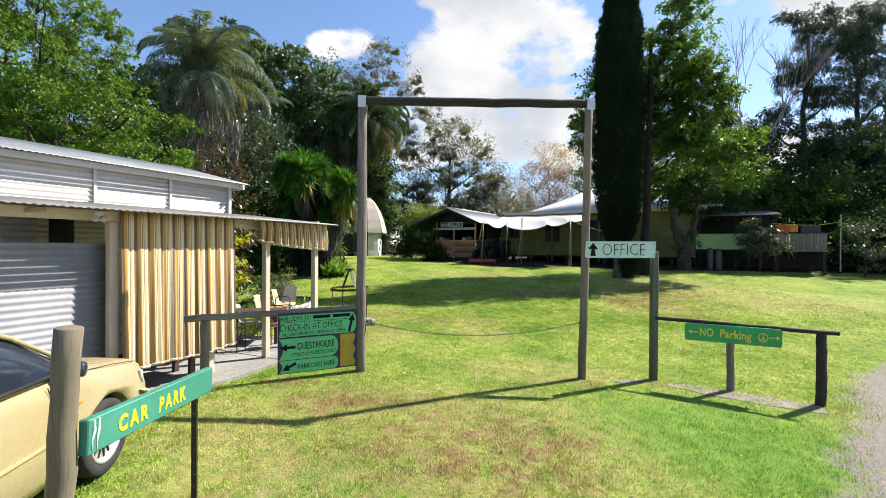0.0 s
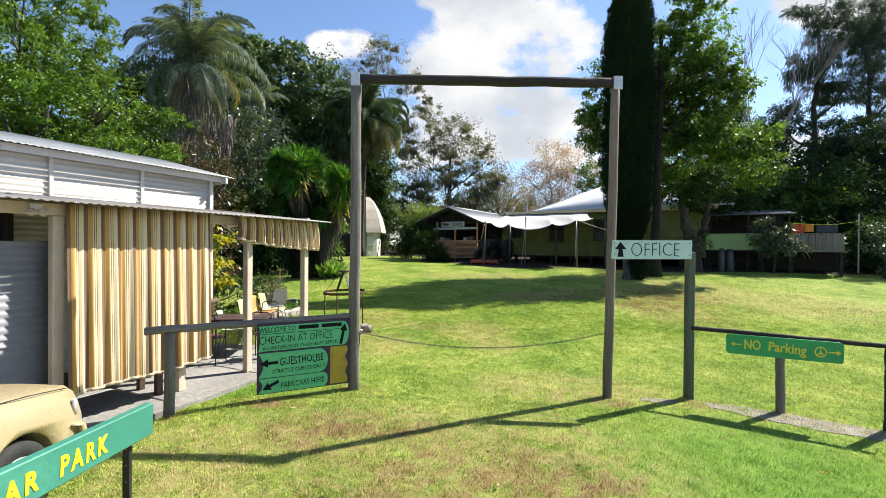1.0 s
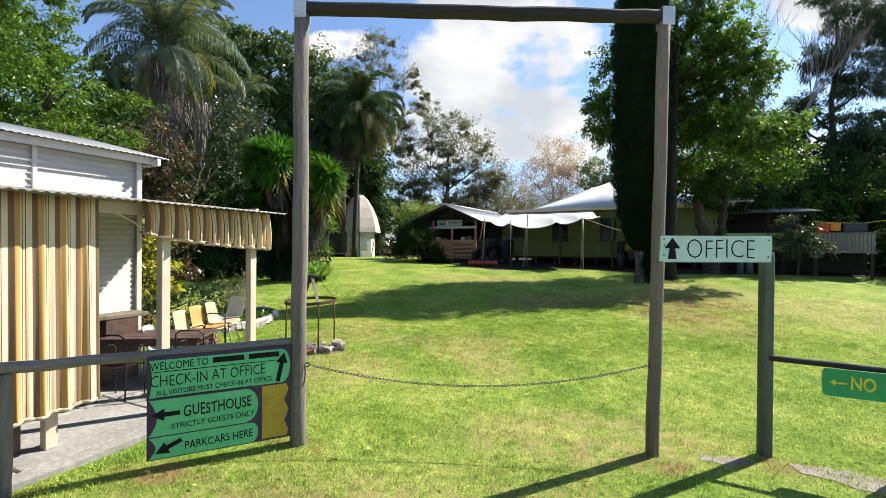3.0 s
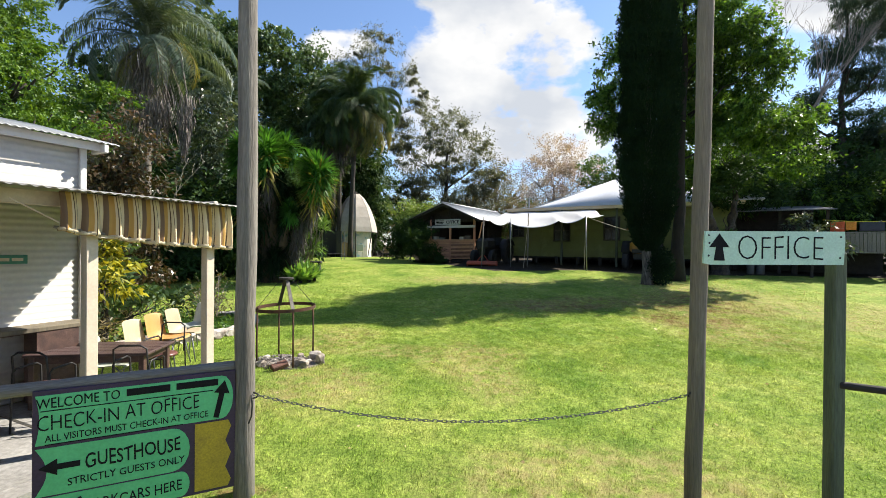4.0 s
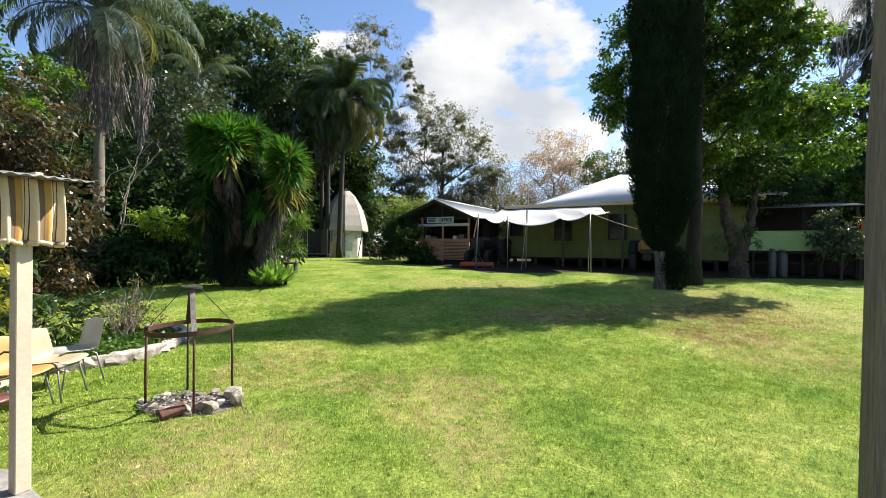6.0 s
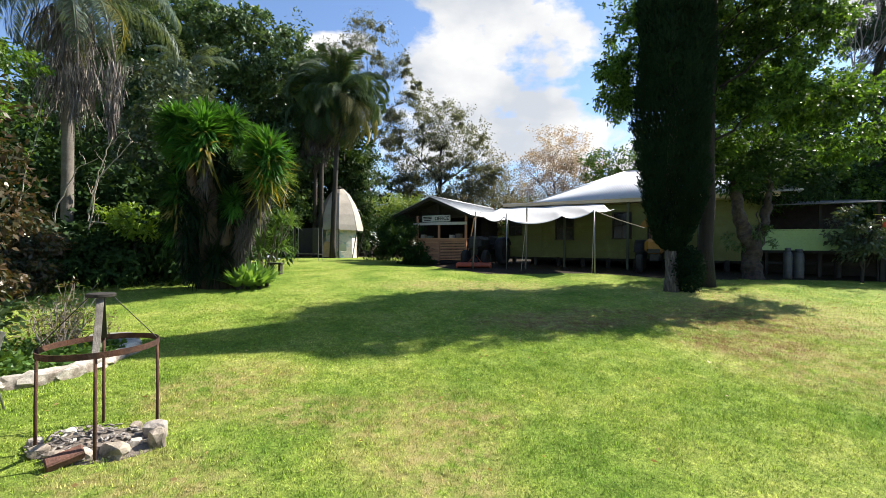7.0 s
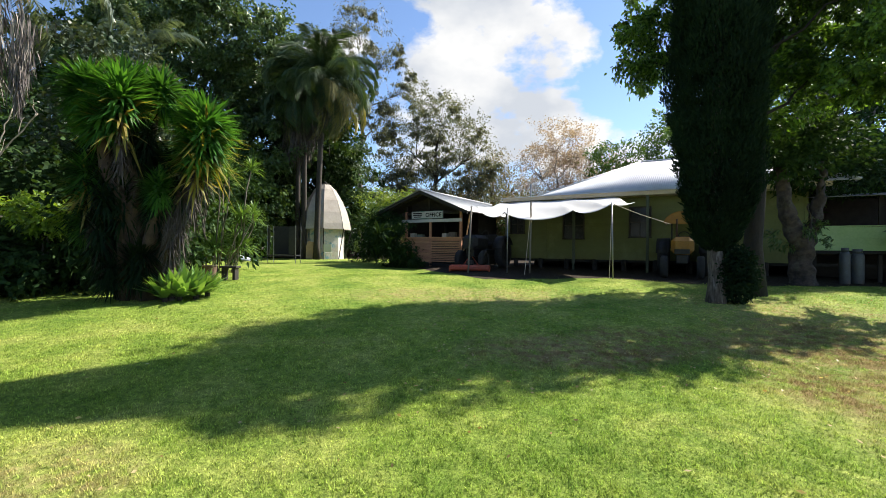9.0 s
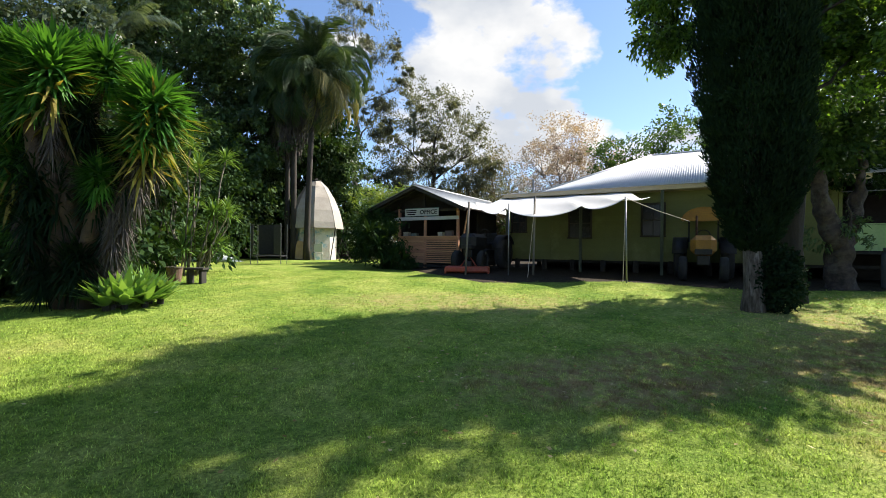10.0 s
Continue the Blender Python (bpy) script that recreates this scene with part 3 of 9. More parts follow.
gx = axis_steps(((-600, -60, 60), (-60, -16, 4), (-16, 20, 0.4), (20, 60, 4), (60, 600, 60)))
gy = axis_steps(((-300, -20, 40), (-20, -2, 2), (-2, 30, 0.4), (30, 60, 3), (60, 900, 60)))
mx_, my_ = np.meshgrid(gx, gy)
gv = np.stack([mx_.ravel(), my_.ravel(), gz_many(mx_.ravel(), my_.ravel())], 1)
ni, nj = len(gy), len(gx)
ii, jj = np.meshgrid(np.arange(ni - 1), np.arange(nj - 1), indexing="ij")
q = (ii * nj + jj).ravel()
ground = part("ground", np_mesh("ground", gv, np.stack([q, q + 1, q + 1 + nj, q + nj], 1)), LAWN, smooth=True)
tagged(ground, "mown green lawn with worn straw-coloured patches", "lawn", kind="structure")


def on_slab(x, y):
    r = np.stack([x + 2.45, y - 8.07], 1)
    lx, ly = r @ np.array([0.9026, -0.4305]), r @ np.array([0.4305, 0.9026])
    return (lx < np.interp(ly, (-5, -2.6, -1.4, -0.5, 0.1, 0.4), (0.42, 0.40, 0.36, 0.35, 0.58, 0.42)) + 0.04 * np.sin(9 * ly)) & (ly < 0.40)


def grass(name, n, x0, x1, y0, y1, h, w, near=1.0):
    """Mown blades, leaning at random, each one narrow triangle."""
    x = rng.uniform(x0, x1, n)
    y = y0 + (y1 - y0) * rng.random(n) ** near
    tuft = np.sin(7.3 * x + 3.1 * np.sin(2.7 * y)) * np.sin(6.1 * y + 2.3 * np.sin(3.3 * x))
    rim = np.minimum(np.minimum(x - x0, x1 - x) / 1.5, np.minimum((y - y0) / (0.3 if y0 < 5 else 2.0), (y1 - y) / 3.0))
    keep = ~on_slab(x, y) & (rng.random(n) < (0.72 + 0.28 * tuft) * np.clip(rim, 0, 1))
    drive = x - 0.97 * y - np.maximum(y - 7.4, 0) + 0.25 * np.sin(3.1 * y) * rng.random(n) > 0.12 * rng.normal(size=n)
    keep &= ~drive
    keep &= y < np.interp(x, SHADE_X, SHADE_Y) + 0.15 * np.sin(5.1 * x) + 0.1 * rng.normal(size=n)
    x, y, tuft = x[keep], y[keep], tuft[keep]
    n = len(x)
    z = gz_many(x, y)
    a = rng.uniform(0, 2 * math.pi, n)
    clump = np.sin(31 * x + 4 * np.sin(5.3 * y)) * np.sin(27 * y + 4 * np.sin(6.1 * x))
    hh = h * np.maximum(0.3, 0.55 + 0.75 * rng.random(n) + 0.25 * tuft + 0.35 * clump)
    lean = hh * rng.uniform(0.1, 1.0, n)
    b = a + rng.uniform(-1, 1, n) + 1.57
    base = np.stack([x, y, z - 0.004], 1)
    side = np.stack([np.cos(a), np.sin(a), 0 * a], 1) * (w * rng.uniform(0.6, 1.3, n))[:, None]
    tip = base + np.stack([np.cos(b) * lean, np.sin(b) * lean, hh], 1)
    v = np.stack([base - side, base + side, tip], 1).reshape(-1, 3)
    ob = part(name, np_mesh(name, v, np.arange(3 * n).reshape(-1, 3)), BLADES)
    return tagged(ob, "short mown grass blades, green with dry straw", "grass", kind="stuff")


grass("grass", 520000, -6.0, 8.5, 2.0, 13.0, 0.030, 0.0042, 1.4)
grass("grass", 360000, -10.0, 13.0, 8.5, 27.0, 0.030, 0.0064, 1.35)
grass("grass", 420000, -5.5, 9.0, 9.6, 18.5, 0.026, 0.0056, 1.3)


# ---- the gate, its rails and signs ----
def basis(ax, ay, az, o):
    """The pose with these three axes at o."""
    m = Matrix.Identity(4)
    for k, a in enumerate((ax, ay, az, o)):
        for i in range(3):
            m[i][k] = a[i]
    return m


def log_bar(p0, p1, r0, r1, seed, n=12, steps=9, wob=0.006):
    """A weathered pole with a slight wander and uneven girth."""
    rr = random.Random(seed)
    p0, p1 = Vector(p0), Vector(p1)
    d = (p1 - p0)
    a = d.orthogonal().normalized()
    b = d.normalized().cross(a)
    pts, rad = [], []
    for i in range(steps + 1):
        s = i / steps
        k = wob if 0 < i < steps else 0.0
        pts.append(p0 + d * s + a * rr.uniform(-k, k) + b * rr.uniform(-k, k))
        rad.append((r0 + (r1 - r0) * s) * rr.uniform(0.96, 1.04))
    pts = [pts[0] - d.normalized() * 0.0] + pts
    rad = [rad[0] * 0.9] + rad
    pts[1] = pts[0] + d.normalized() * 0.008
    pts.append(p1 + d.normalized() * 0.006)
    rad.append(rad[-1] * 0.88)
    return Geo().tube(pts, rad, n)


def pole_part(name, p0, p1, r0, r1, seed, material, parent, label="", **more):
    """A pole built along its own z, so that its grain runs with it."""
    p0, p1 = Vector(p0), Vector(p1)
    ob = part(name, log_bar((0, 0, 0), (0, 0, (p1 - p0).length), r0, r1, seed, **more), material, parent, label, smooth=True)
    ob.matrix_basis = Matrix.Translation(p0) @ (p1 - p0).to_track_quat("Z", "Y").to_matrix().to_4x4()
    return ob


gate = thing("entrance_gate", "tall weathered grey timber pole gateway with a crossbar", "gate", pose(0, 0, 0))
part("post", log_bar((-1.21, 6.52, gz(-1.21, 6.52) - 0.1), (-1.20, 6.52, 4.10), 0.072, 0.066, 1), GREY_WOOD, gate, smooth=True)
part("post", log_bar((2.10, 6.61, gz(2.10, 6.61) - 0.1), (2.172, 6.61, 4.10), 0.061, 0.057, 2), BROWN_WOOD, gate, smooth=True)
pole_part("crossbar", (-1.235, 6.52, 4.135), (2.228, 6.61, 4.14), 0.064, 0.062, 3, BAR_WOOD, gate, "dark weathered crossbar", steps=14)
for x, y, z in ((-1.20, 6.52, 4.11), (2.182, 6.61, 4.12)):
    g = Geo().box((x, y - 0.066, z), (0.115, 0.006, 0.165)).box((x, y, z + 0.085), (0.12, 0.138, 0.006)).box((x, y + 0.066, z), (0.115, 0.006, 0.165))
    part("metal_cap", g, ZINC, gate, "folded zinc cap on the post top")

# chain across the opening
chain = thing("chain", "slack rusty steel chain hung across the gateway", "chain", pose(0, 0, 0))
c0, c1 = Vector((-1.135, 6.50, 0.88)), Vector((2.055, 6.59, 0.87))
link = Geo()
ring = [(0.015 * math.cos(a) + (0.009 if math.cos(a) > 0 else -0.009), 0.009 * math.sin(a), 0) for a in [2 * math.pi * k / 10 for k in range(10)]]
link.tube(ring + [ring[0]], 0.0026, 5, cap=False)
link_mesh = None
n_links = 94
for i in range(n_links):
    s = (i + 0.5) / n_links
    p = c0.lerp(c1, s) + Vector((0, 0, -0.80 * s * (1 - s)))
    slope = math.atan2(-0.80 * (1 - 2 * s), (c1 - c0).length)
    m = Matrix.Translation(p) @ Matrix.Rotation(-slope, 4, "Y") @ Matrix.Rotation(radians(45 + 90 * (i % 2)), 4, "X")
    if link_mesh is None:
        ob = part("link", link, DULL_STEEL, chain, smooth=True)
        link_mesh = ob.data
    else:
        ob = part("link", link_mesh, RUST, chain)
    ob.matrix_basis = m
tail = Geo().tube([(-1.135, 6.455, 0.89), (-1.125, 6.45, 0.82), (-1.13, 6.45, 0.74), (-1.15, 6.45, 0.69)], 0.006, 6).tube([(-1.14, 6.47, 0.86), (-1.10, 6.46, 0.87), (-1.09, 6.47, 0.89), (-1.13, 6.48, 0.90)], 0.006, 6)
part("chain_tail", tail, BLACK_IRON, chain, smooth=True)
part("hook", Geo().tube([(2.10, 6.59, 0.885), (2.065, 6.59, 0.885), (2.05, 6.59, 0.87), (2.055, 6.59, 0.855)], 0.006, 6), BLACK_IRON, chain, smooth=True)

# left rail
rail = thing("rail_fence", "low weathered timber rail on a short post beside the gate", "fence", pose(0, 0, 0))
pole_part("rail", (-3.24, 5.52, 1.06), (-1.28, 6.50, 1.085), 0.043, 0.038, 5, GREY_WOOD, rail, wob=0.006)
part("post", log_bar((-3.045, 5.63, gz(-3.05, 5.63) - 0.08), (-3.04, 5.63, 1.02), 0.056, 0.052, 6), GREY_WOOD, rail, smooth=True)

# the painted welcome board under it
d = Vector((-1.29, 6.53, 0)) - Vector((-2.26, 6.03, 0))
wx = d.normalized()
wn_ = Vector((wx.y, -wx.x, 0))
wm = basis(wx, (0, 0, 1), wn_, Vector((-1.775, 6.28, 0.65)) + wn_ * 0.075)
board = thing("welcome_sign", "hand-painted purple and green direction board below the rail", "sign", wm)
BW, BH = 1.10, 0.83
part("board", Geo().box((0, 0, -0.01), (BW, BH, 0.02), b=0.003), SIGN_PURPLE, board, "dark purple painted plywood")


def tablet(x0, x1, y0, y1, bulge, round_r):
    """Outline of a painted tongue: wavy left edge, rounded right end."""
    pts = []
    for i in range(9):
        s = i / 8
        pts.append((x0 + bulge * math.sin(math.pi * s), y1 + (y0 - y1) * s, 0.0))
    for i in range(9):
        a = -math.pi / 2 + math.pi * i / 8
        pts.append((x1 - round_r + round_r * math.cos(a), (y0 + y1) / 2 + (y1 - y0) / 2 * math.sin(a), 0.0))
    return pts


part("green_panel", Geo().plate(tablet(-0.535, 0.535, 0.085, 0.385, 0.02, 0.07), (0, 0, 0.003)), SIGN_MINT, board, "mint green panel")
part("green_panel", Geo().plate(tablet(-0.535, 0.27, -0.225, 0.065, 0.055, 0.10), (0, 0, 0.003)), SIGN_MINT, board, "mint green panel")
part("green_panel", Geo().plate(tablet(-0.535, 0.27, -0.405, -0.235, 0.045, 0.05), (0, 0, 0.003)), SIGN_MINT, board, "mint green panel")
wavy = [(0.30, 0.07, 0), (0.30, -0.395, 0)] + [(0.505 + 0.018 * math.sin(6.3 * i / 4), -0.395 + 0.465 * i / 10, 0) for i in range(11)]
part("yellow_panel", Geo().plate(wavy, (0, 0, 0.003)), SIGN_YELLOW, board, "ochre yellow blank panel")
T = lambda x, y, tilt=0.0: pose(x, y, 0.0045, 0, 0, tilt)
lettering("lettering", "WELCOME TO", 0.062, T(-0.325, 0.338, 1), INK, board, 0.0, 0.001, wide=0.41, jitter=0.06)
for x0, x1 in ((-0.085, 0.155), (0.19, 0.44)):
    part("lettering_bar", Geo().box(((x0 + x1) / 2, 0.345, 0.0045), (x1 - x0, 0.045, 0.004), b=0.001), INK, board)
part("underline", Geo().box((-0.05, 0.29, 0.0045), (0.92, 0.006, 0.003), b=0.001), INK, board)
lettering("lettering", "CHECK-IN AT OFFICE", 0.088, T(-0.10, 0.222, 1), INK, board, -0.0008, 0.001, wide=0.85, jitter=0.08)
lettering("lettering", "ALL VISITORS MUST CHECK-IN AT OFFICE", 0.042, T(-0.055, 0.128, 0.8), INK, board, 0.0, 0.001, wide=0.87, jitter=0.08)
lettering("lettering", "GUESTHOUSE", 0.095, T(-0.04, -0.045, 1), INK, board, 0.0005, 0.001, wide=0.51, jitter=0.10)
lettering("lettering", "STRICTLY GUESTS ONLY", 0.046, T(-0.07, -0.155, 1), INK, board, 0.0, 0.001, wide=0.62, jitter=0.08)
part("underline", Geo().box((-0.13, 0.085, 0.0045), (0.72, 0.006, 0.003), b=0.001), INK, board)
lettering("lettering", "PARKCARS HERE", 0.068, T(-0.03, -0.325, 1), INK, board, 0.0, 0.001, wide=0.51, jitter=0.08)


def arrow(l, w, head, shaft):
    """An arrow outline that points along +x."""
    return [(-l / 2, -shaft / 2, 0), (l / 2 - head, -shaft / 2, 0), (l / 2 - head, -w / 2, 0), (l / 2, 0, 0), (l / 2 - head, w / 2, 0), (l / 2 - head, shaft / 2, 0), (-l / 2, shaft / 2, 0)]


for x, y, turn, l in ((0.455, 0.225, 78, 0.26), (-0.42, -0.055, 180, 0.20), (-0.40, -0.32, 205, 0.20)):
    ob = part("arrow", Geo().plate(arrow(l, 0.10, 0.09, 0.035), (0, 0, 0.003)), INK, board)
    ob.matrix_basis = T(x, y, turn)

# the post with the office sign
post = thing("sign_post", "square green-stained timber post beside the gate", "post", pose(0, 0, 0))
part("post", Geo().box((3.195, 6.655, 0.92), (0.10, 0.10, 2.04), b=0.012), GREEN_POST, post)
office = thing("office_sign", "pale mint painted board with black lettering nailed to two posts", "sign", pose(2.632, 6.54, 1.967, 90, 0, 1.5) @ Matrix.Diagonal((0.955, 1.014, 1.0, 1.0)))
part("board", Geo().plate([(-0.555, -0.115, 0), (-0.49, -0.125, 0), (0.54, -0.12, 0), (0.55, 0.05, 0), (0.545, 0.12, 0), (-0.54, 0.115, 0)], (0, 0, 0.018)), SIGN_PALE, office)
lettering("lettering", "OFFICE", 0.165, pose(0.044, 0.0, 0.0195), INK, office, -0.0035, 0.001, wide=0.665, jitter=0.04)

ar = [(-0.042, -0.095, 0), (0.042, -0.095, 0), (0.026, 0.0, 0), (0.078, 0.0, 0), (0.0, 0.098, 0), (-0.078, 0.0, 0), (-0.026, 0.0, 0)]
ob = part("arrow", Geo().plate(ar, (0, 0, 0.003)), INK, office)
ob.matrix_basis = pose(-0.434, 0.0, 0.0185)
for x, y in ((-0.515, 0.085), (-0.51, 0.03), (-0.515, -0.06), (0.515, 0.08), (0.51, -0.07)):
    part("nail", Geo().lathe([(0.008, 0.018), (0.007, 0.021), (0.002, 0.022)], 8, pose(x, y, 0)), BLACK_IRON, office)

# right rail with the parking sign
rail2 = thing("rail_fence", "low dark timber rail on two posts with mossy stain", "fence", pose(0, 0, 0))
pole_part("rail", (3.20, 6.62, 0.942), (5.11, 5.67, 0.905), 0.029, 0.027, 8, BAR_WOOD, rail2)
part("post", log_bar((4.075, 6.225, gz(4.07, 6.22) - 0.08), (4.075, 6.225, 0.865), 0.050, 0.048, 9), GREY_WOOD, rail2, smooth=True)
part("post", log_bar((4.952, 5.748, gz(4.95, 5.75) - 0.08), (4.952, 5.748, 0.885), 0.058, 0.055, 10), BAR_WOOD, rail2, smooth=True)
nx_ = (Vector((4.885, 5.67, 0)) - Vector((3.16, 6.55, 0))).normalized()
nn_ = Vector((nx_.y, -nx_.x, 0))
nm = basis(nx_, (0, 0, 1), nn_, Vector((4.065, 6.205, 0.79)) + nn_ * 0.056)
noparking = thing("parking_sign", "bright green board with mustard hand lettering fixed to the rail", "sign", nm @ Matrix.Diagonal((1.08, 1.22, 1.0, 1.0)))
ob_pts = []
for cx, cy, a0 in ((0.50, 0.07, 0), (-0.50, 0.07, 90), (-0.50, -0.07, 180), (0.50, -0.07, 270)):
    ob_pts += [(cx + 0.03 * math.cos(radians(a0 + k * 30)), cy + 0.03 * math.sin(radians(a0 + k * 30)), 0) for k in range(4)]
part("board", Geo().plate(ob_pts, (0, 0, 0.02)), SIGN_GREEN, noparking)
lettering("lettering", "NO", 0.098, pose(-0.275, 0.008, 0.022, 0, 0, -1), DULL_YELLOW, noparking, 0.002, wide=0.155)
lettering("lettering", "Parking", 0.125, pose(0.045, -0.012, 0.022, 0, 0, -2), DULL_YELLOW, noparking, 0.002, wide=0.34)
for x, turn in ((-0.43, 180), (0.455, 0)):
    ob = part("arrow", Geo().plate(arrow(0.11, 0.05, 0.035, 0.012), (0, 0, 0.003)), DULL_YELLOW, noparking)
    ob.matrix_basis = pose(x, 0.0, 0.0205, 0, 0, turn)
ring_pts = [(0.047 * math.cos(a), 0.047 * math.sin(a), 0) for a in [2 * math.pi * k / 20 for k in range(21)]]
g = Geo().tube(ring_pts, 0.0055, 6, cap=False)
for a in (90, 270, 225, 315):
    g.tube([(0, 0, 0), (0.047 * math.cos(radians(a)), 0.047 * math.sin(radians(a)), 0)], 0.005, 6)
ob = part("peace_symbol", g, DULL_YELLOW, noparking)
ob.matrix_basis = pose(0.335, -0.005, 0.0205)

# concrete edging strips in the grass below the rail
for name_, pts in (("edging", ((2.53, 6.61), (2.89, 6.59), (2.99, 6.47), (2.69, 6.43), (2.51, 6.51))), ("edging", ((3.30, 6.51), (3.75, 6.37), (4.21, 6.10), (4.92, 5.74), (4.80, 5.44), (4.08, 5.72), (3.56, 6.09), (3.28, 6.31)))):
    ring_ = []
    for (xa, ya), (xb, yb) in zip(pts, pts[1:] + pts[:1]):
        for q_ in range(6):
            u_ = q_ / 6
            x, y = xa + (xb - xa) * u_, ya + (yb - ya) * u_
            w_ = 0.035 * noise.noise(Vector((x * 9, y * 9, 2.0)))
            ring_.append((x + w_, y + 1.6 * w_, gz(x, y) + 0.006))
    g = Geo().plate(ring_, (0, 0, -0.10))
    tagged(part(name_, g, DIRT), "worn pale concrete edging sunk in the lawn", "edging", kind="structure")

# car park sign on a round post and a steel picket
cps = thing("car_park_sign", "teal timber beam sign with yellow stencilled letters", "sign", pose(-1.885, 2.93, 0.945, -2.4, 0, -1.0))
part("beam", Geo().box((0, 0, 0), (0.055, 1.22, 0.19), b=0.006), SIGN_TEAL, cps)
for word, cy, ww in (("CAR", -0.27, 0.25), ("PARK", 0.105, 0.29)):
    lettering("lettering", word, 0.098, Matrix.Translation((0.0285, cy, -0.004)) @ Matrix(((0, 0, 1, 0), (1, 0, 0, 0), (0, 1, 0, 0), (0, 0, 0, 1))), YELLOW_INK, cps, 0.0035, wide=ww, spacing=1.35)
PAINT_RUN = mat("white_paint_run", (0.62, 0.68, 0.66), (0.5, 0.56, 0.54), 9, 0.6)
for k_ in range(2):
    part("paint_run", Geo().tube([(0.030, -0.575 + 0.035 * k_, 0.085), (0.030, -0.570 + 0.03 * k_, 0.03), (0.030, -0.585 + 0.035 * k_, -0.02), (0.030, -0.58 + 0.03 * k_, -0.075)], [0.006, 0.008, 0.005, 0.002], 6), PAINT_RUN, cps, "white paint run")
rp = thing("post", "pale round treated pine post with a sawn top", "post", pose(-1.93, 2.285, 0))
part("shaft", log_bar((-0.10, 0, gz(-1.93, 2.3) - 0.1), (-0.008, 0, 1.56), 0.066, 0.060, 12, n=16), ROUND_POST, rp, smooth=True)
part("bracket", Geo().box((0.012, 0.075, 0.89), (0.02, 0.06, 0.05)), BLACK_IRON, rp)
pk = thing("steel_picket", "black steel star picket with punched holes", "picket", pose(-1.925, 3.42, 0))
g = Geo()
for a in (90, 210, 330):
    g.box((0.011 * math.cos(radians(a)), 0.011 * math.sin(radians(a)), 0.44 + gz(-1.9, 3.4) / 2), (0.026 if a == 90 else 0.022, 0.007 if a != 90 else 0.026, 0.96), b=0.001)
part("stake", g, BLACK_IRON, pk)
for i in range(9):
    part("hole", Geo().lathe([(0.004, 0), (0.004, 0.002)], 8, pose(0.005, -0.0125, 0.12 + 0.095 * i, 90, 0, 0)), GREY_STEEL, pk)


# ---- the guesthouse annexe with its striped canvas ----
BM = pose(-2.435, 8.095, 0, 0, 0, -25.5)
SZ = 0.15
slab = thing("slab", "grey concrete patio slab under the awning", "patio", BM, kind="structure")
for i in range(7):
    y1 = 0.32 - 1.30 * i
    y0 = y1 - 1.29
    for j, (x0, x1) in enumerate(((-2.06, -0.92), (-0.91, 0.20))):
        part("paver", Geo().box(((x0 + x1) / 2, (y0 + y1) / 2, SZ - 0.06), (x1 - x0 - 0.004, y1 - y0 - 0.004, 0.12), b=0.012), CONCRETE, slab)
edge = [(0.204, -8.6), (0.50, -8.6), (0.44, -5.0), (0.42, -3.6), (0.38, -2.7), (0.41, -2.05), (0.36, -1.45), (0.37, -0.6), (0.50, -0.25), (0.63, 0.02), (0.57, 0.28), (0.40, 0.44), (0.25, 0.46), (0.204, 0.32)]
part("kerb_strip", Geo().plate([(x, y, SZ - 0.004) for x, y in edge], (0, 0, -0.12)), CONCRETE, slab, "broken outer edge of the slab")

annexe = thing("annexe_building", "white corrugated iron building with a skillion roof", "building", BM)
WX, WY = -2.06, -0.12
part("wall", Geo().shell(corr_grid((WX, -9.0, 0.15), (0, 9.0 + WY, 0), (0, 0, 3.0), (1, 0, 0), amp=0.0066), (-0.012, 0, 0)), WHITE_IRON, annexe, smooth=True)
part("wall", Geo().shell(corr_grid((-8.0, WY, 0.15), (5.92, 0, 0), (0, 0, 3.0), (0, 1, 0), amp=0.008), (0, -0.012, 0)), WHITE_IRON, annexe, smooth=True)
part("wall", Geo().box((-5.0, -4.6, 1.6), (5.7, 8.8, 2.6)), WHITE_IRON, annexe)
for y in (-1.29, -2.46, -3.63, -4.80):
    part("batten", Geo().box((WX + 0.022, y, 2.88), (0.03, 0.05, 0.56)), WHITE_IRON, annexe)
part("corner_board", Geo().box((WX + 0.01, WY + 0.03, 1.65), (0.07, 0.07, 3.0)), WHITE_IRON, annexe)
part("fascia", Geo().box((WX + 0.13, -4.45, 3.18), (0.03, 9.1, 0.10)), WHITE_IRON, annexe)
part("rafter_end", Geo().box((WX + 0.10, 0.06, 3.16), (0.30, 0.05, 0.10)), WHITE_IRON, annexe)
part("roof", Geo().shell(corr_grid((WX + 0.24, -9.2, 3.235), (-2.1, 0, 0.50), (0, 9.42, 0), (0, 0, 1), amp=0.007), (0, 0, -0.012)), ROOF_IRON, annexe, "sun-bleached corrugated roof", smooth=True)
part("roof", Geo().shell(corr_grid((WX - 1.86, -9.2, 3.735), (-4.2, 0, -0.85), (0, 9.42, 0), (0, 0, 1), amp=0.007), (0, 0, -0.012)), ROOF_IRON, annexe, "sun-bleached corrugated roof", smooth=True)

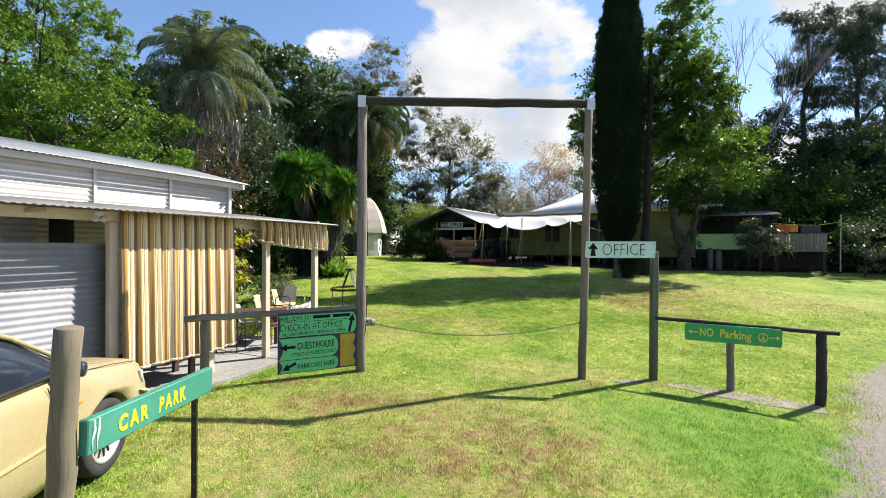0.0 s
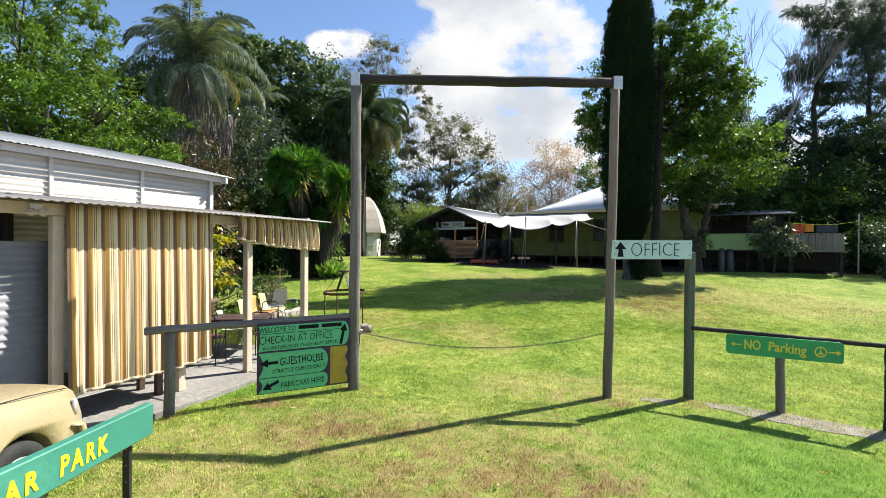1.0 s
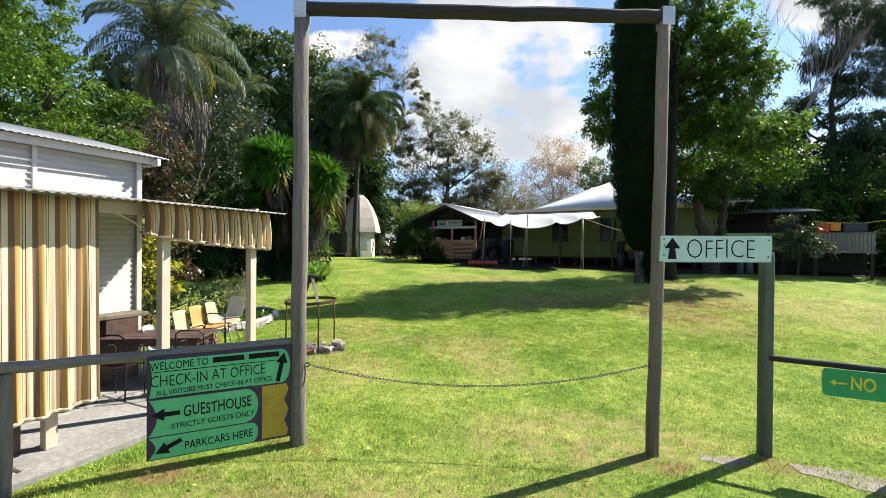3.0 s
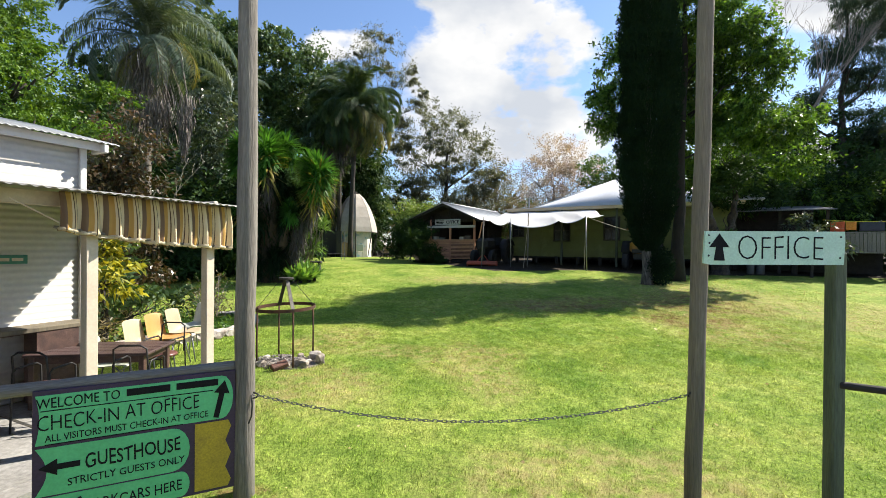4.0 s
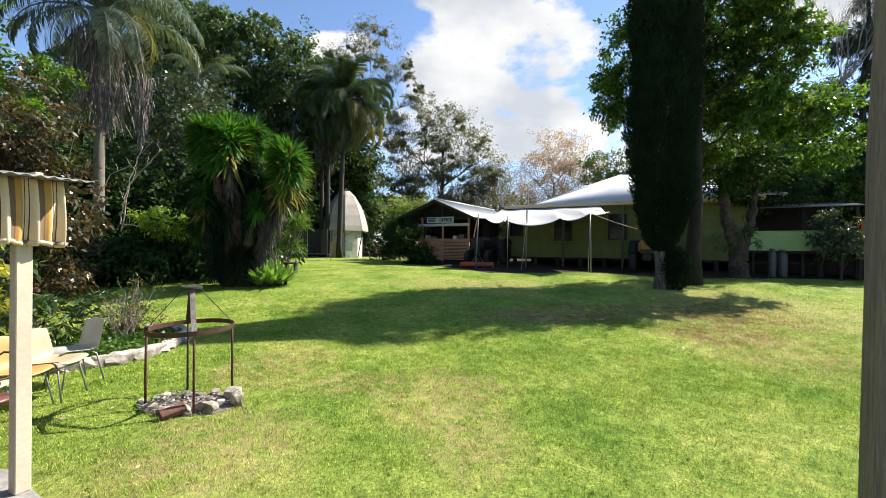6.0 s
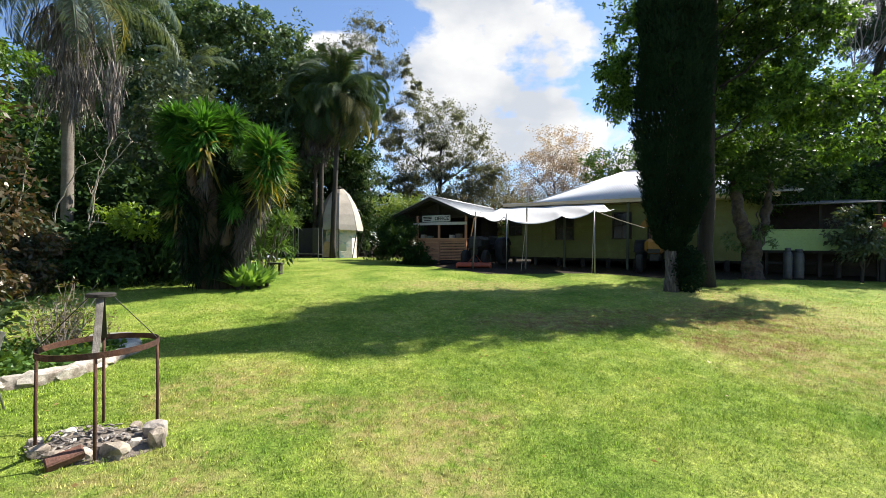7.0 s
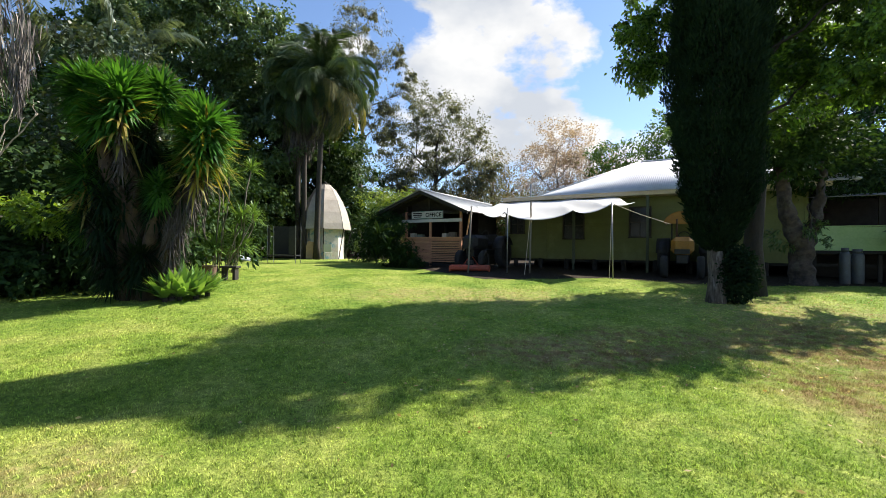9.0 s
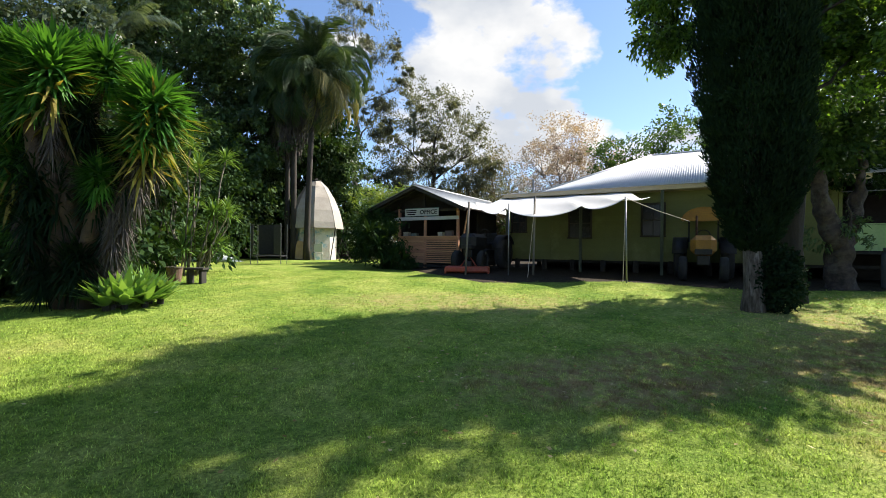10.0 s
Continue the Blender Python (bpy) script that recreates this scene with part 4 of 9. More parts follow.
awning = thing("awning", "corrugated iron awning on cream square posts", "awning", BM)
part("roof_sheet", Geo().shell(corr_grid((0.29, -9.0, 2.385), (-2.36, 0, 0.24), (0, 9.46, 0), (0, 0, 1), amp=0.007), (0, 0, -0.006)), AWNING_IRON, awning, smooth=True)
part("beam", Geo().box((-0.09, -4.35, 2.325), (0.05, 9.4, 0.12)), CREAM, awning)
part("beam", Geo().box((-1.05, 0.27, 2.39), (2.0, 0.05, 0.12)), CREAM, awning)
for px_, y in ((-0.05, 0.17), (-0.05, -0.98), (-0.11, -1.95), (-0.11, -3.23)):
    part("post", Geo().box((px_, y, (SZ + 2.26) / 2), (0.095, 0.095, 2.26 - SZ), b=0.006), CREAM, awning)

plaque = thing("wall_plaque", "small green plaque with pale lettering on the iron wall", "sign", BM @ Matrix.Translation((-2.035, -0.80, 1.77)))
part("board", Geo().box((0, 0, 0), (0.014, 0.34, 0.10), b=0.003), SIGN_TEAL, plaque)
for y_, w_ in ((-0.06, 0.14), (0.08, 0.10)):
    part("lettering_bar", Geo().box((0.008, y_, 0), (0.003, w_, 0.035), b=0.001), CREAM, plaque)
screen = thing("iron_screen", "bluish zinc corrugated half wall below an open hatch", "wall", BM)
part("sheet", Geo().shell(corr_grid((-0.24, -9.0, 0.46), (0, 5.85, 0), (0, 0, 1.55), (1, 0, 0), amp=0.008), (-0.01, 0, 0)), BLUE_IRON, screen, smooth=True)
# tan below the cream of the other beams, with awning shade mixed in
LINTEL = mat("shaded_tan_paint", (0.40, 0.33, 0.24), (0.33, 0.27, 0.19), 3.0, 0.6, fine=0.08)
part("lintel", Geo().box((-0.26, -6.15, 2.36), (0.06, 5.9, 0.16)), LINTEL, screen, "tan beam over the hatch, darkened in colour for shade")
part("strut", Geo().box((0, 0, 0), (0.45, 0.04, 0.04), pose(-0.10, -4.05, 2.33, 0, -6, 25)), LINTEL, screen)
part("jamb", Geo().box((-0.25, -3.19, 1.42), (0.06, 0.07, 1.84)), CREAM, screen)
part("inner_wall", Geo().shell(corr_grid((-1.35, -9.0, 1.2), (0, 4.05, 0), (0, 0, 1.3), (1, 0, 0), amp=0.008), (-0.01, 0, 0)), WHITE_IRON, screen, "white iron wall inside the hatch", smooth=True)
part("inner_wall", Geo().shell(corr_grid((-1.30, -3.95, 1.2), (0, 0.5, 0), (0, 0, 1.3), (1, 0, 0), amp=0.008), (-0.01, 0, 0)), WHITE_IRON, screen, "white iron wall inside the hatch", smooth=True)
part("partition", Geo().box((-1.15, -4.93, 1.85), (0.08, 0.06, 1.3)), BAR_WOOD, screen)
part("inner_panel", Geo().box((-1.40, -4.45, 1.85), (0.04, 1.0, 1.4)), mat("grey_green_board", (0.26, 0.26, 0.22), (0.20, 0.20, 0.17), 3, 0.8), screen, "grey board inside the hatch")
part("partition", Geo().box((-0.95, -3.36, 1.85), (0.50, 0.05, 1.3)), BAR_WOOD, screen)

spot = thing("security_light", "white twin security floodlight under the awning edge", "lamp", BM @ pose(0.05, -3.46, 2.33))
part("box", Geo().box((0, 0, 0), (0.07, 0.10, 0.075), b=0.01), WHITE_IRON, spot)
for dy in (-0.05, 0.04):
    part("lamp_head", Geo().lathe([(0.012, -0.05), (0.026, -0.02), (0.036, 0.02), (0.033, 0.026), (0.01, 0.02)], 14, pose(0.045, dy, -0.055, 0, 60, -30)), CREAM, spot, smooth=True)

STRIPES = stripe_mat("striped_canvas", 0.155, (
    (0.20, (0.185, 0.120, 0.080)), (0.45, (0.48, 0.285, 0.090)), (0.53, (0.66, 0.53, 0.34)), (0.57, (0.10, 0.058, 0.034)), (0.67, (0.64, 0.51, 0.32)),
    (0.70, (0.10, 0.058, 0.034)), (0.96, (0.68, 0.55, 0.36)), (1.0, (0.185, 0.120, 0.080))))


def cloth(name, grid, off, us, material, parent, label=""):
    """A cloth sheet with its width laid out as a UV, so that stripes follow the folds."""
    ob = part(name, Geo().shell(grid, off), material, parent, label, smooth=True)
    me = ob.data
    b, k = len(grid[0]), len(grid) * len(grid[0])
    uv = me.uv_layers.new(name="width")
    vi = np.empty(len(me.loops), dtype=np.int32)
    me.loops.foreach_get("vertex_index", vi)
    us = np.asarray(us, float)
    uv.data.foreach_set("uv", np.stack([us[(vi % k) // b], (vi % b) / b], 1).ravel().astype(np.float32))
    return ob


def hung(y0, y1, ztop, zbot, fold, n, sag, front=0.03, seed=1, gather=1.0, kick=0.0):
    """Rows of a hanging canvas along y with soft folds and a rolled hem."""
    rr = random.Random(seed)
    ph = [rr.uniform(0, 6.28) for _ in range(4)]
    grid, us = [], []
    for i in range(n + 1):
        s = i / n
        y = y0 + (y1 - y0) * s
        row = []
        ww = (y1 - y0) * s
        f = fold * (0.8 * math.sin(2 * math.pi * ww / 0.19 + ph[0] + 1.6 * math.sin(2.3 * ww + ph[3])) + 0.5 * math.sin(2 * math.pi * ww / 0.083 + ph[1] + 1.1 * math.sin(3.1 * ww)) + 0.25 * math.sin(2 * math.pi * ww / 0.41 + ph[2]))
        zb = zbot(s) + 0.005 * math.sin(2 * math.pi * (y1 - y0) * s / 0.21 + ph[2])
        for j in range(13):
            t = j / 12
            x = front + f * (0.25 + 0.75 * t) + sag * math.sin(math.pi * t) + kick * t
            row.append((x, y, ztop + (zb - ztop) * t))
        xb = row[-1][0]
        for a in (25, 70, 115, 160, 200):
            row.append((xb - 0.026 * (1 - math.cos(radians(a))), y, zb - 0.030 * math.sin(radians(a))))
        grid.append(row)
        us.append((y - y0) * gather)
    return grid, us


curtain = thing("canvas_blind", "faded brown, orange and cream striped canvas blind let down", "blind", BM)
g, us = hung(-3.20, -1.63, 2.385, lambda s: 0.475 + 0.05 * s + 0.012 * math.sin(7 * s), 0.022, 260, 0.0, front=0.005, seed=3, kick=0.045)
cloth("cloth", g, (-0.006, 0, 0), us, STRIPES, curtain)
HEM = mat("pale_rolled_canvas", (0.58, 0.50, 0.36), (0.44, 0.35, 0.22), 14.0, 0.9, bump=0.5)
part("rolled_hem", Geo().tube([(r_[12][0] - 0.012, r_[12][1], r_[12][2] - 0.006 + 0.004 * math.sin(31 * r_[12][1])) for r_ in g[::3]], 0.021, 7), HEM, curtain, "pale rolled hem", smooth=True)
part("hem_rod", Geo().tube([(0.02, -3.24, 0.48), (0.02, -1.60, 0.53)], 0.013, 8), GREY_WOOD, curtain, smooth=True)
valance = thing("canvas_valance", "striped canvas blind rolled half up on the awning beam", "blind", BM)
g, us = hung(-1.25, 0.37, 2.385, lambda s: 2.08 - 0.15 * s - 0.03 * math.sin(3.1 * s), 0.038, 240, 0.02, front=0.055, seed=8, gather=0.95, kick=0.02)
cloth("cloth", g, (-0.006, 0, 0), us, STRIPES, valance)
part("rolled_hem", Geo().tube([(r_[12][0] - 0.012, r_[12][1], r_[12][2] - 0.004 + 0.004 * math.sin(37 * r_[12][1])) for r_ in g[::3]], 0.019, 7), HEM, valance, "pale rolled hem", smooth=True)
part("hem_rod", Geo().tube([(0.05, -1.28, 2.088), (0.05, -0.4, 1.975), (0.05, 0.40, 1.925)], 0.012, 8), GREY_WOOD, valance, smooth=True)
part("cord", Geo().tube([(0.03, -1.55, 2.30), (0.05, -1.2, 2.10), (0.06, -0.95, 2.01), (0.06, -0.6, 2.00), (0.05, -0.3, 2.02)], 0.007, 6), CREAM, valance, smooth=True)

# things on the patio
FURN_WOOD = mat("dark_stained_wood", (0.10, 0.055, 0.04), (0.055, 0.03, 0.024), 4, 0.5, bump=0.2, stretch=(0.3, 3, 3), c3=(0.13, 0.08, 0.06))
TABLE_TOP = mat("worn_maroon_table_top", (0.080, 0.048, 0.043), (0.050, 0.030, 0.028), 4, 0.45, bump=0.2, stretch=(0.3, 3, 3))
table = thing("patio_table", "dark maroon wooden table on the patio", "table", BM @ pose(-1.30, -0.22, SZ, 0, 0, -57))
for i in range(4):
    part("plank", Geo().box((-0.24 + 0.16 * i, 0, 0.585), (0.156, 1.26, 0.03), b=0.005), TABLE_TOP, table)
for x in (-0.27, 0.27):
    part("apron", Geo().box((x, 0, 0.53), (0.025, 1.12, 0.08)), FURN_WOOD, table)
    for y in (-0.55, 0.55):
        part("leg", Geo().box((x, y, 0.285), (0.06, 0.06, 0.57), b=0.006), FURN_WOOD, table)
for y in (-0.55, 0.55):
    part("apron", Geo().box((0, y, 0.53), (0.48, 0.025, 0.08)), FURN_WOOD, table)


def tub_chair(material, label, m):
    """Moulded plastic shell on four splayed steel legs; faces +x."""
    ob = thing("plastic_chair", label, "chair", m, group="chairs beside the garden bed")
    prof = [(0.235, 0.425), (0.20, 0.445), (0.10, 0.440), (-0.05, 0.425), (-0.16, 0.43), (-0.205, 0.47), (-0.225, 0.56), (-0.25, 0.68), (-0.275, 0.79), (-0.285, 0.815)]
    grid = []
    for x, z in prof:
        row = []
        for j in range(11):
            t = -1 + j / 5
            w = 0.225 if z < 0.6 else 0.225 - 0.10 * (z - 0.6)
            up_ = 0.035 * t * t if x > -0.19 else 0.0
            row.append((x + (0.05 * t * t if x <= -0.16 else 0), w * t, z + up_ - (0.02 * t ** 4 if z > 0.8 else 0)))
        grid.append(row)
    part("shell", Geo().shell(grid, (0.004, 0, -0.008)), material, ob, smooth=True)
    for sx in (-1, 1):
        for sy in (-1, 1):
            part("leg", Geo().tube([(0.10 * sx, 0.13 * sy, 0.425), (0.16 * sx, 0.17 * sy, 0.38), (0.23 * sx, 0.21 * sy, 0.0)], 0.010, 8), GREY_STEEL, ob, smooth=True)
    part("brace", Geo().tube([(0.16, -0.17, 0.38), (0.16, 0.17, 0.38)], 0.008, 6), GREY_STEEL, ob)
    return ob


PLASTIC = {}
for k, c in (("beige", (0.42, 0.33, 0.21)), ("orange", (0.46, 0.245, 0.075)), ("cream", (0.45, 0.37, 0.23)), ("white", (0.42, 0.44, 0.36)), ("grey", (0.34, 0.35, 0.32))):
    PLASTIC[k] = mat(k + "_plastic", c, tuple(0.85 * x for x in c), 5, 0.5, fine=0.05, c3=tuple(0.8 * x for x in c))
for x, y, turn, k, lab in ((-3.80, 10.28, 6, "beige", "beige moulded plastic chair with steel legs on the lawn"), (-3.83, 9.86, 2, "orange", "faded orange and yellow plastic chair with steel legs"),
                           (-3.86, 9.46, 4, "cream", "cream moulded plastic chair with steel legs"), (-4.10, 9.10, 15, "white", "off-white plastic chair beside the low table"), (-3.95, 10.75, -115, "grey", "weathered grey-green plastic chair turned away")):
    x, y = 0.2 + 0.94 * (x - 0.2), 3.33 + 0.94 * (y - 3.33)
    tub_chair(PLASTIC[k], lab, pose(x, y, gz(x, y), 0, 0, turn) @ Matrix.Diagonal((0.92, 0.92, 0.90, 1)))


def arm_chair(m, seat_mat):
    ob = thing("steel_chair", "black tube steel armchair with a round padded seat", "chair", m, group="chairs at the patio table")
    part("seat", Geo().lathe([(0.05, 0.41), (0.19, 0.415), (0.205, 0.435), (0.19, 0.455), (0.04, 0.46)], 18), seat_mat, ob, smooth=True)
    for sy in (-1, 1):
        part("side_frame", Geo().tube([(0.18, 0.21 * sy, 0), (0.17, 0.21 * sy, 0.40), (0.16, 0.21 * sy, 0.62), (0.10, 0.21 * sy, 0.655), (-0.17, 0.21 * sy, 0.655), (-0.21, 0.21 * sy, 0.62), (-0.24, 0.21 * sy, 0)], 0.011, 8), BLACK_IRON, ob, smooth=True)
    part("back_hoop", Geo().tube([(-0.20, -0.2, 0.45), (-0.24, -0.19, 0.80), (-0.245, -0.12, 0.84), (-0.245, 0.12, 0.84), (-0.24, 0.19, 0.80), (-0.20, 0.2, 0.45)], 0.011, 8), BLACK_IRON, ob, smooth=True)
    part("seat_bar", Geo().tube([(0.17, -0.21, 0.40), (0.17, 0.21, 0.40)], 0.01, 6), BLACK_IRON, ob)
    return ob


SEAT_TAN = mat("tan_vinyl", (0.42, 0.22, 0.09), (0.34, 0.17, 0.07), 8, 0.4)
SEAT_RED = mat("maroon_vinyl", (0.16, 0.06, 0.045), (0.11, 0.04, 0.03), 8, 0.4)
for cx_, cy_, turn in ((-0.95, -0.90, 117), (-0.45, -0.31, 123), (-1.20, 0.40, -70), (-1.62, -1.45, 100)):
    arm_chair(BM @ pose(cx_, cy_, SZ, 0, 0, turn) @ Matrix.Diagonal((0.82, 0.82, 0.92, 1)), SEAT_TAN if cx_ > -0.6 else SEAT_RED)
bench = thing("timber_bench", "brown timber bench against the iron wall", "bench", BM @ pose(-1.86, -1.10, SZ))
part("top", Geo().box((0, 0, 0.845), (0.34, 1.9, 0.05), b=0.006), ROUND_POST, bench)
part("side_panel", Geo().box((0.02, 0.62, 0.41), (0.28, 0.40, 0.82)), FURN_WOOD, bench, "red-brown end cupboard")
part("leg", Geo().box((-0.05, -0.85, 0.41), (0.06, 0.06, 0.82)), FURN_WOOD, bench)
part("wall_cleat", Geo().box((-0.155, 0, 0.79), (0.025, 1.8, 0.06)), FURN_WOOD, bench)
trestle = thing("work_bench", "dark timber trestle behind the canvas blind", "bench", BM @ pose(-0.40, -2.65, SZ))
part("top", Geo().box((0, 0, 0.36), (0.5, 1.3, 0.07)), FURN_WOOD, trestle)
for y in (-0.45, 0.5):
    for x in (-0.18, 0.18):
        part("leg", Geo().box((x, y, 0.165), (0.07, 0.07, 0.33)), FURN_WOOD, trestle)

# ---- fire ring ----
FC = Vector((-2.085, 9.86, 0))
fire = thing("fire_ring", "rusty iron hoop fire stand on four rods", "fire stand", pose(*FC))
zr = 1.04
g = Geo()
hn = 40
for k in range(hn):
    a = 2 * math.pi * k / hn
    for r, dz in ((0.420, -0.024), (0.420, 0.024), (0.413, 0.024), (0.413, -0.024)):
        g.v.append((r * math.cos(a), r * math.sin(a), zr + dz + 0.012 * math.sin(a + 1)))
for k in range(hn):
    for i in range(4):
        a, b = 4 * k, 4 * ((k + 1) % hn)
        g.f.append((a + i, b + i, b + (i + 1) % 4, a + (i + 1) % 4))
part("hoop", g, RUST, fire)
feet = []
for a in (215, 303, 34, 124):
    x, y = 0.405 * math.cos(radians(a)), 0.405 * math.sin(radians(a))
    feet.append((x, y))
    part("rod", Geo().tube([(x, y, gz(FC.x + x, FC.y + y) - 0.06), (x * 1.005, y * 1.005, 0.6), (x * 0.99, y * 0.99, zr + 0.02)], 0.0125, 7), RUST, fire, smooth=True)
for (fx_, fy_), mt_, lab_ in ((feet[1], GREY_WOOD, "flat weathered pale strap"), (feet[3], BLACK_IRON, "flat black steel strap")):
    a_, b_ = Vector((fx_ * 0.97, fy_ * 0.97, zr)), Vector((fx_ * 0.10, fy_ * 0.10, 1.455))
    dz_ = (b_ - a_).normalized()
    dx_ = Vector((-fy_, fx_, 0)).normalized()
    part("hanger_bar", Geo().box((0, 0, 0), (0.05, 0.012, (b_ - a_).length), basis(dx_, dz_.cross(dx_), dz_, (a_ + b_) / 2), b=0.002), mt_, fire, lab_)
part("top_plate", Geo().lathe([(0.098, 1.452), (0.105, 1.457), (0.105, 1.478), (0.098, 1.484)], 18), BAR_WOOD, fire, smooth=False)
for x, y in (feet[0], feet[2]):
    part("stay_wire", Geo().tube([(x, y, zr + 0.02), (x * 0.2, y * 0.2, 1.455)], 0.004, 5), BLACK_IRON, fire)


def stone_geo(seed, sx, sy, sz):
    rr = random.Random(seed)
    bm = bmesh.new()
    bmesh.ops.create_icosphere(bm, subdivisions=2, radius=1.0)
    o = Vector((rr.uniform(0, 50), rr.uniform(0, 50), rr.uniform(0, 50)))
    g_ = Geo()
    vs = []
    for v in bm.verts:
        p = v.co * (1 + 0.55 * noise.noise(v.co * 1.1 + o) + 0.25 * noise.noise(v.co * 2.6 + o))
        p = Vector((max(-0.95, min(0.9, p.x)), max(-0.9, min(0.95, p.y)), max(-0.62, min(0.85, p.z))))
        vs.append((p.x * sx, p.y * sy, p.z * sz))
    g_.add(vs, [tuple(v.index for v in f.verts) for f in bm.faces])
    bm.free()
    return g_


ash = Geo()
rows = []
for i in range(13):
    r = 0.52 * i / 12
    rows.append([(FC.x + r * math.cos(a) * 1.05, FC.y - 0.05 + r * math.sin(a) * 0.7, gz(FC.x, FC.y) + 0.06 * (1 - (i / 12) ** 2) - 0.015 + 0.02 * noise.noise(Vector((r * 6 * math.cos(a), r * 6 * math.sin(a), 0)))) for a in [2 * math.pi * k / 24 for k in range(25)]])
ash.shell(rows, (0, 0, -0.08))
tagged(part("fire_ash", ash, SOIL, smooth=True), "low heap of grey ash and charred soil under the hoop", "ash heap")
chips = Geo()
rr = random.Random(44)
for k in range(150):
    a, q_ = rr.uniform(0, 6.283), 0.46 * math.sqrt(rr.random())
    x, y = FC.x + 1.05 * q_ * math.cos(a), FC.y - 0.05 + 0.7 * q_ * math.sin(a)
    chips.box((0, 0, 0), (rr.uniform(0.02, 0.07), rr.uniform(0.012, 0.03), rr.uniform(0.006, 0.018)), pose(x, y, gz(x, y) + 0.055 * (1 - (q_ / 0.52) ** 2) + 0.010, rr.uniform(-25, 25), rr.uniform(-25, 25), rr.uniform(0, 180)), b=0.003)
tagged(part("ash_chips", chips, mat("burnt_chips", (0.34, 0.31, 0.28), (0.10, 0.085, 0.075), 8, 0.95, island=0.5)), "scattered grey charcoal and bark chips on the ash", "ash chips", kind="stuff")
heap = ((0.42, 0.08, 0.11, 0.09, 0.13, 20), (0.52, -0.06, 0.08, 0.09, 0.14, 60), (0.30, -0.24, 0.15, 0.10, 0.09, -15), (0.10, -0.30, 0.08, 0.07, 0.07, 30), (-0.08, -0.34, 0.10, 0.08, 0.07, 10), (-0.26, -0.28, 0.09, 0.08, 0.07, 40), (-0.42, -0.14, 0.08, 0.07, 0.06, 5),
        (-0.08, 0.06, 0.08, 0.06, 0.08, 0), (0.15, 0.22, 0.07, 0.06, 0.06, 70), (-0.30, 0.06, 0.06, 0.07, 0.06, 33), (0.22, -0.02, 0.06, 0.05, 0.06, 12), (0.02, -0.14, 0.06, 0.05, 0.05, 80), (0.36, -0.10, 0.07, 0.06, 0.07, 50))
for i, (dx, dy, sx, sy, sz, rz) in enumerate(heap):
    x, y = FC.x + dx, FC.y + dy
    ob = part("stone", stone_geo(i + 20, 0.85 * sx, 0.85 * sy, 0.85 * sz), FIRE_STONE if i % 3 else STONE, smooth=False)
    ob.matrix_basis = pose(x, y, gz(x, y) + sz * 0.42, 0, 0, rz)
    tagged(ob, "pale rough field stone at the edge of the fire heap", "stone", group="stones round the fire heap")
ob = part("brick", Geo().box((0, 0, 0), (0.10, 0.23, 0.075), b=0.012), mat("burnt_brick", (0.17, 0.075, 0.05), (0.10, 0.05, 0.035), 9, 0.9, bump=0.5))
ob.matrix_basis = pose(FC.x + 0.06, FC.y - 0.42, gz(FC.x, FC.y - 0.4) + 0.06, 12, 25, -40)
tagged(ob, "burnt red brick leaning in the fire heap", "brick")

# ---- stone edge of the garden bed ----
bed_pts = [(-4.9, 10.3), (-4.45, 10.62), (-4.0, 10.95), (-3.72, 11.3), (-3.66, 11.75), (-3.72, 12.2), (-3.78, 12.7), (-4.1, 13.1)]
k = 0
for (x0, y0), (x1, y1) in zip(bed_pts, bed_pts[1:]):
    for s in (0.25, 0.75):
        x, y = x0 + (x1 - x0) * s, y0 + (y1 - y0) * s
        rr = random.Random(k)
        sx, sy, sz = rr.uniform(0.20, 0.28), rr.uniform(0.11, 0.16), rr.uniform(0.09, 0.14)
        ob = part("edge_stone", stone_geo(k + 60, sx, sy, sz), STONE)
        ob.matrix_basis = pose(x, y, gz(x, y) + sz * 0.4, 0, 0, math.degrees(math.atan2(y1 - y0, x1 - x0)) + rr.uniform(-15, 15))
        tagged(ob, "pale flat stone edging the garden bed", "stone", group="stones edging the garden bed")
        k += 1
for x, y, l, rz in ((-4.45, 13.15, 0.55, 20), (-4.05, 12.95, 0.35, -60)):
    ob = part("garden_block", Geo().box((0, 0, 0.07), (l, 0.20, 0.18), b=0.015), CONCRETE)
    ob.matrix_basis = pose(x, y, gz(x, y), 0, 0, rz)
    tagged(ob, "grey concrete block lying at the garden bed", "block")


# ---- the car ----
CAR_PAINT = mat("champagne_car_paint", (0.47, 0.40, 0.25), (0.448, 0.360, 0.192), 2.0, 0.28, metal=0.35, fine=0.03)
CAR_GLASS = mat("dark_car_glass", (0.02, 0.03, 0.05), (0.015, 0.02, 0.03), 2.0, 0.04, spec=0.9, fine=0)
TYRE = mat("black_rubber", (0.014, 0.014, 0.014), (0.024, 0.023, 0.022), 9, 0.85, bump=0.2)
ALLOY = mat("silver_alloy", (0.62, 0.62, 0.61), (0.52, 0.52, 0.51), 9, 0.35, metal=0.7)
LAMP_GLASS = mat("clear_lamp_lens", (0.36, 0.36, 0.34), (0.28, 0.27, 0.25), 20, 0.15, spec=0.8)
AMBER = mat("amber_lens", (0.75, 0.22, 0.02), (0.6, 0.15, 0.02), 20, 0.2)

W0 = Vector((-2.70, 3.56, 0))
CAR = Matrix.Translation((0, 0, 0.06)) @ pose(W0.x - 0.83 * math.cos(radians(8)), W0.y - 0.83 * math.sin(radians(8)), gz(-3.0, 3.5) - 0.06, 0, 0, 8)
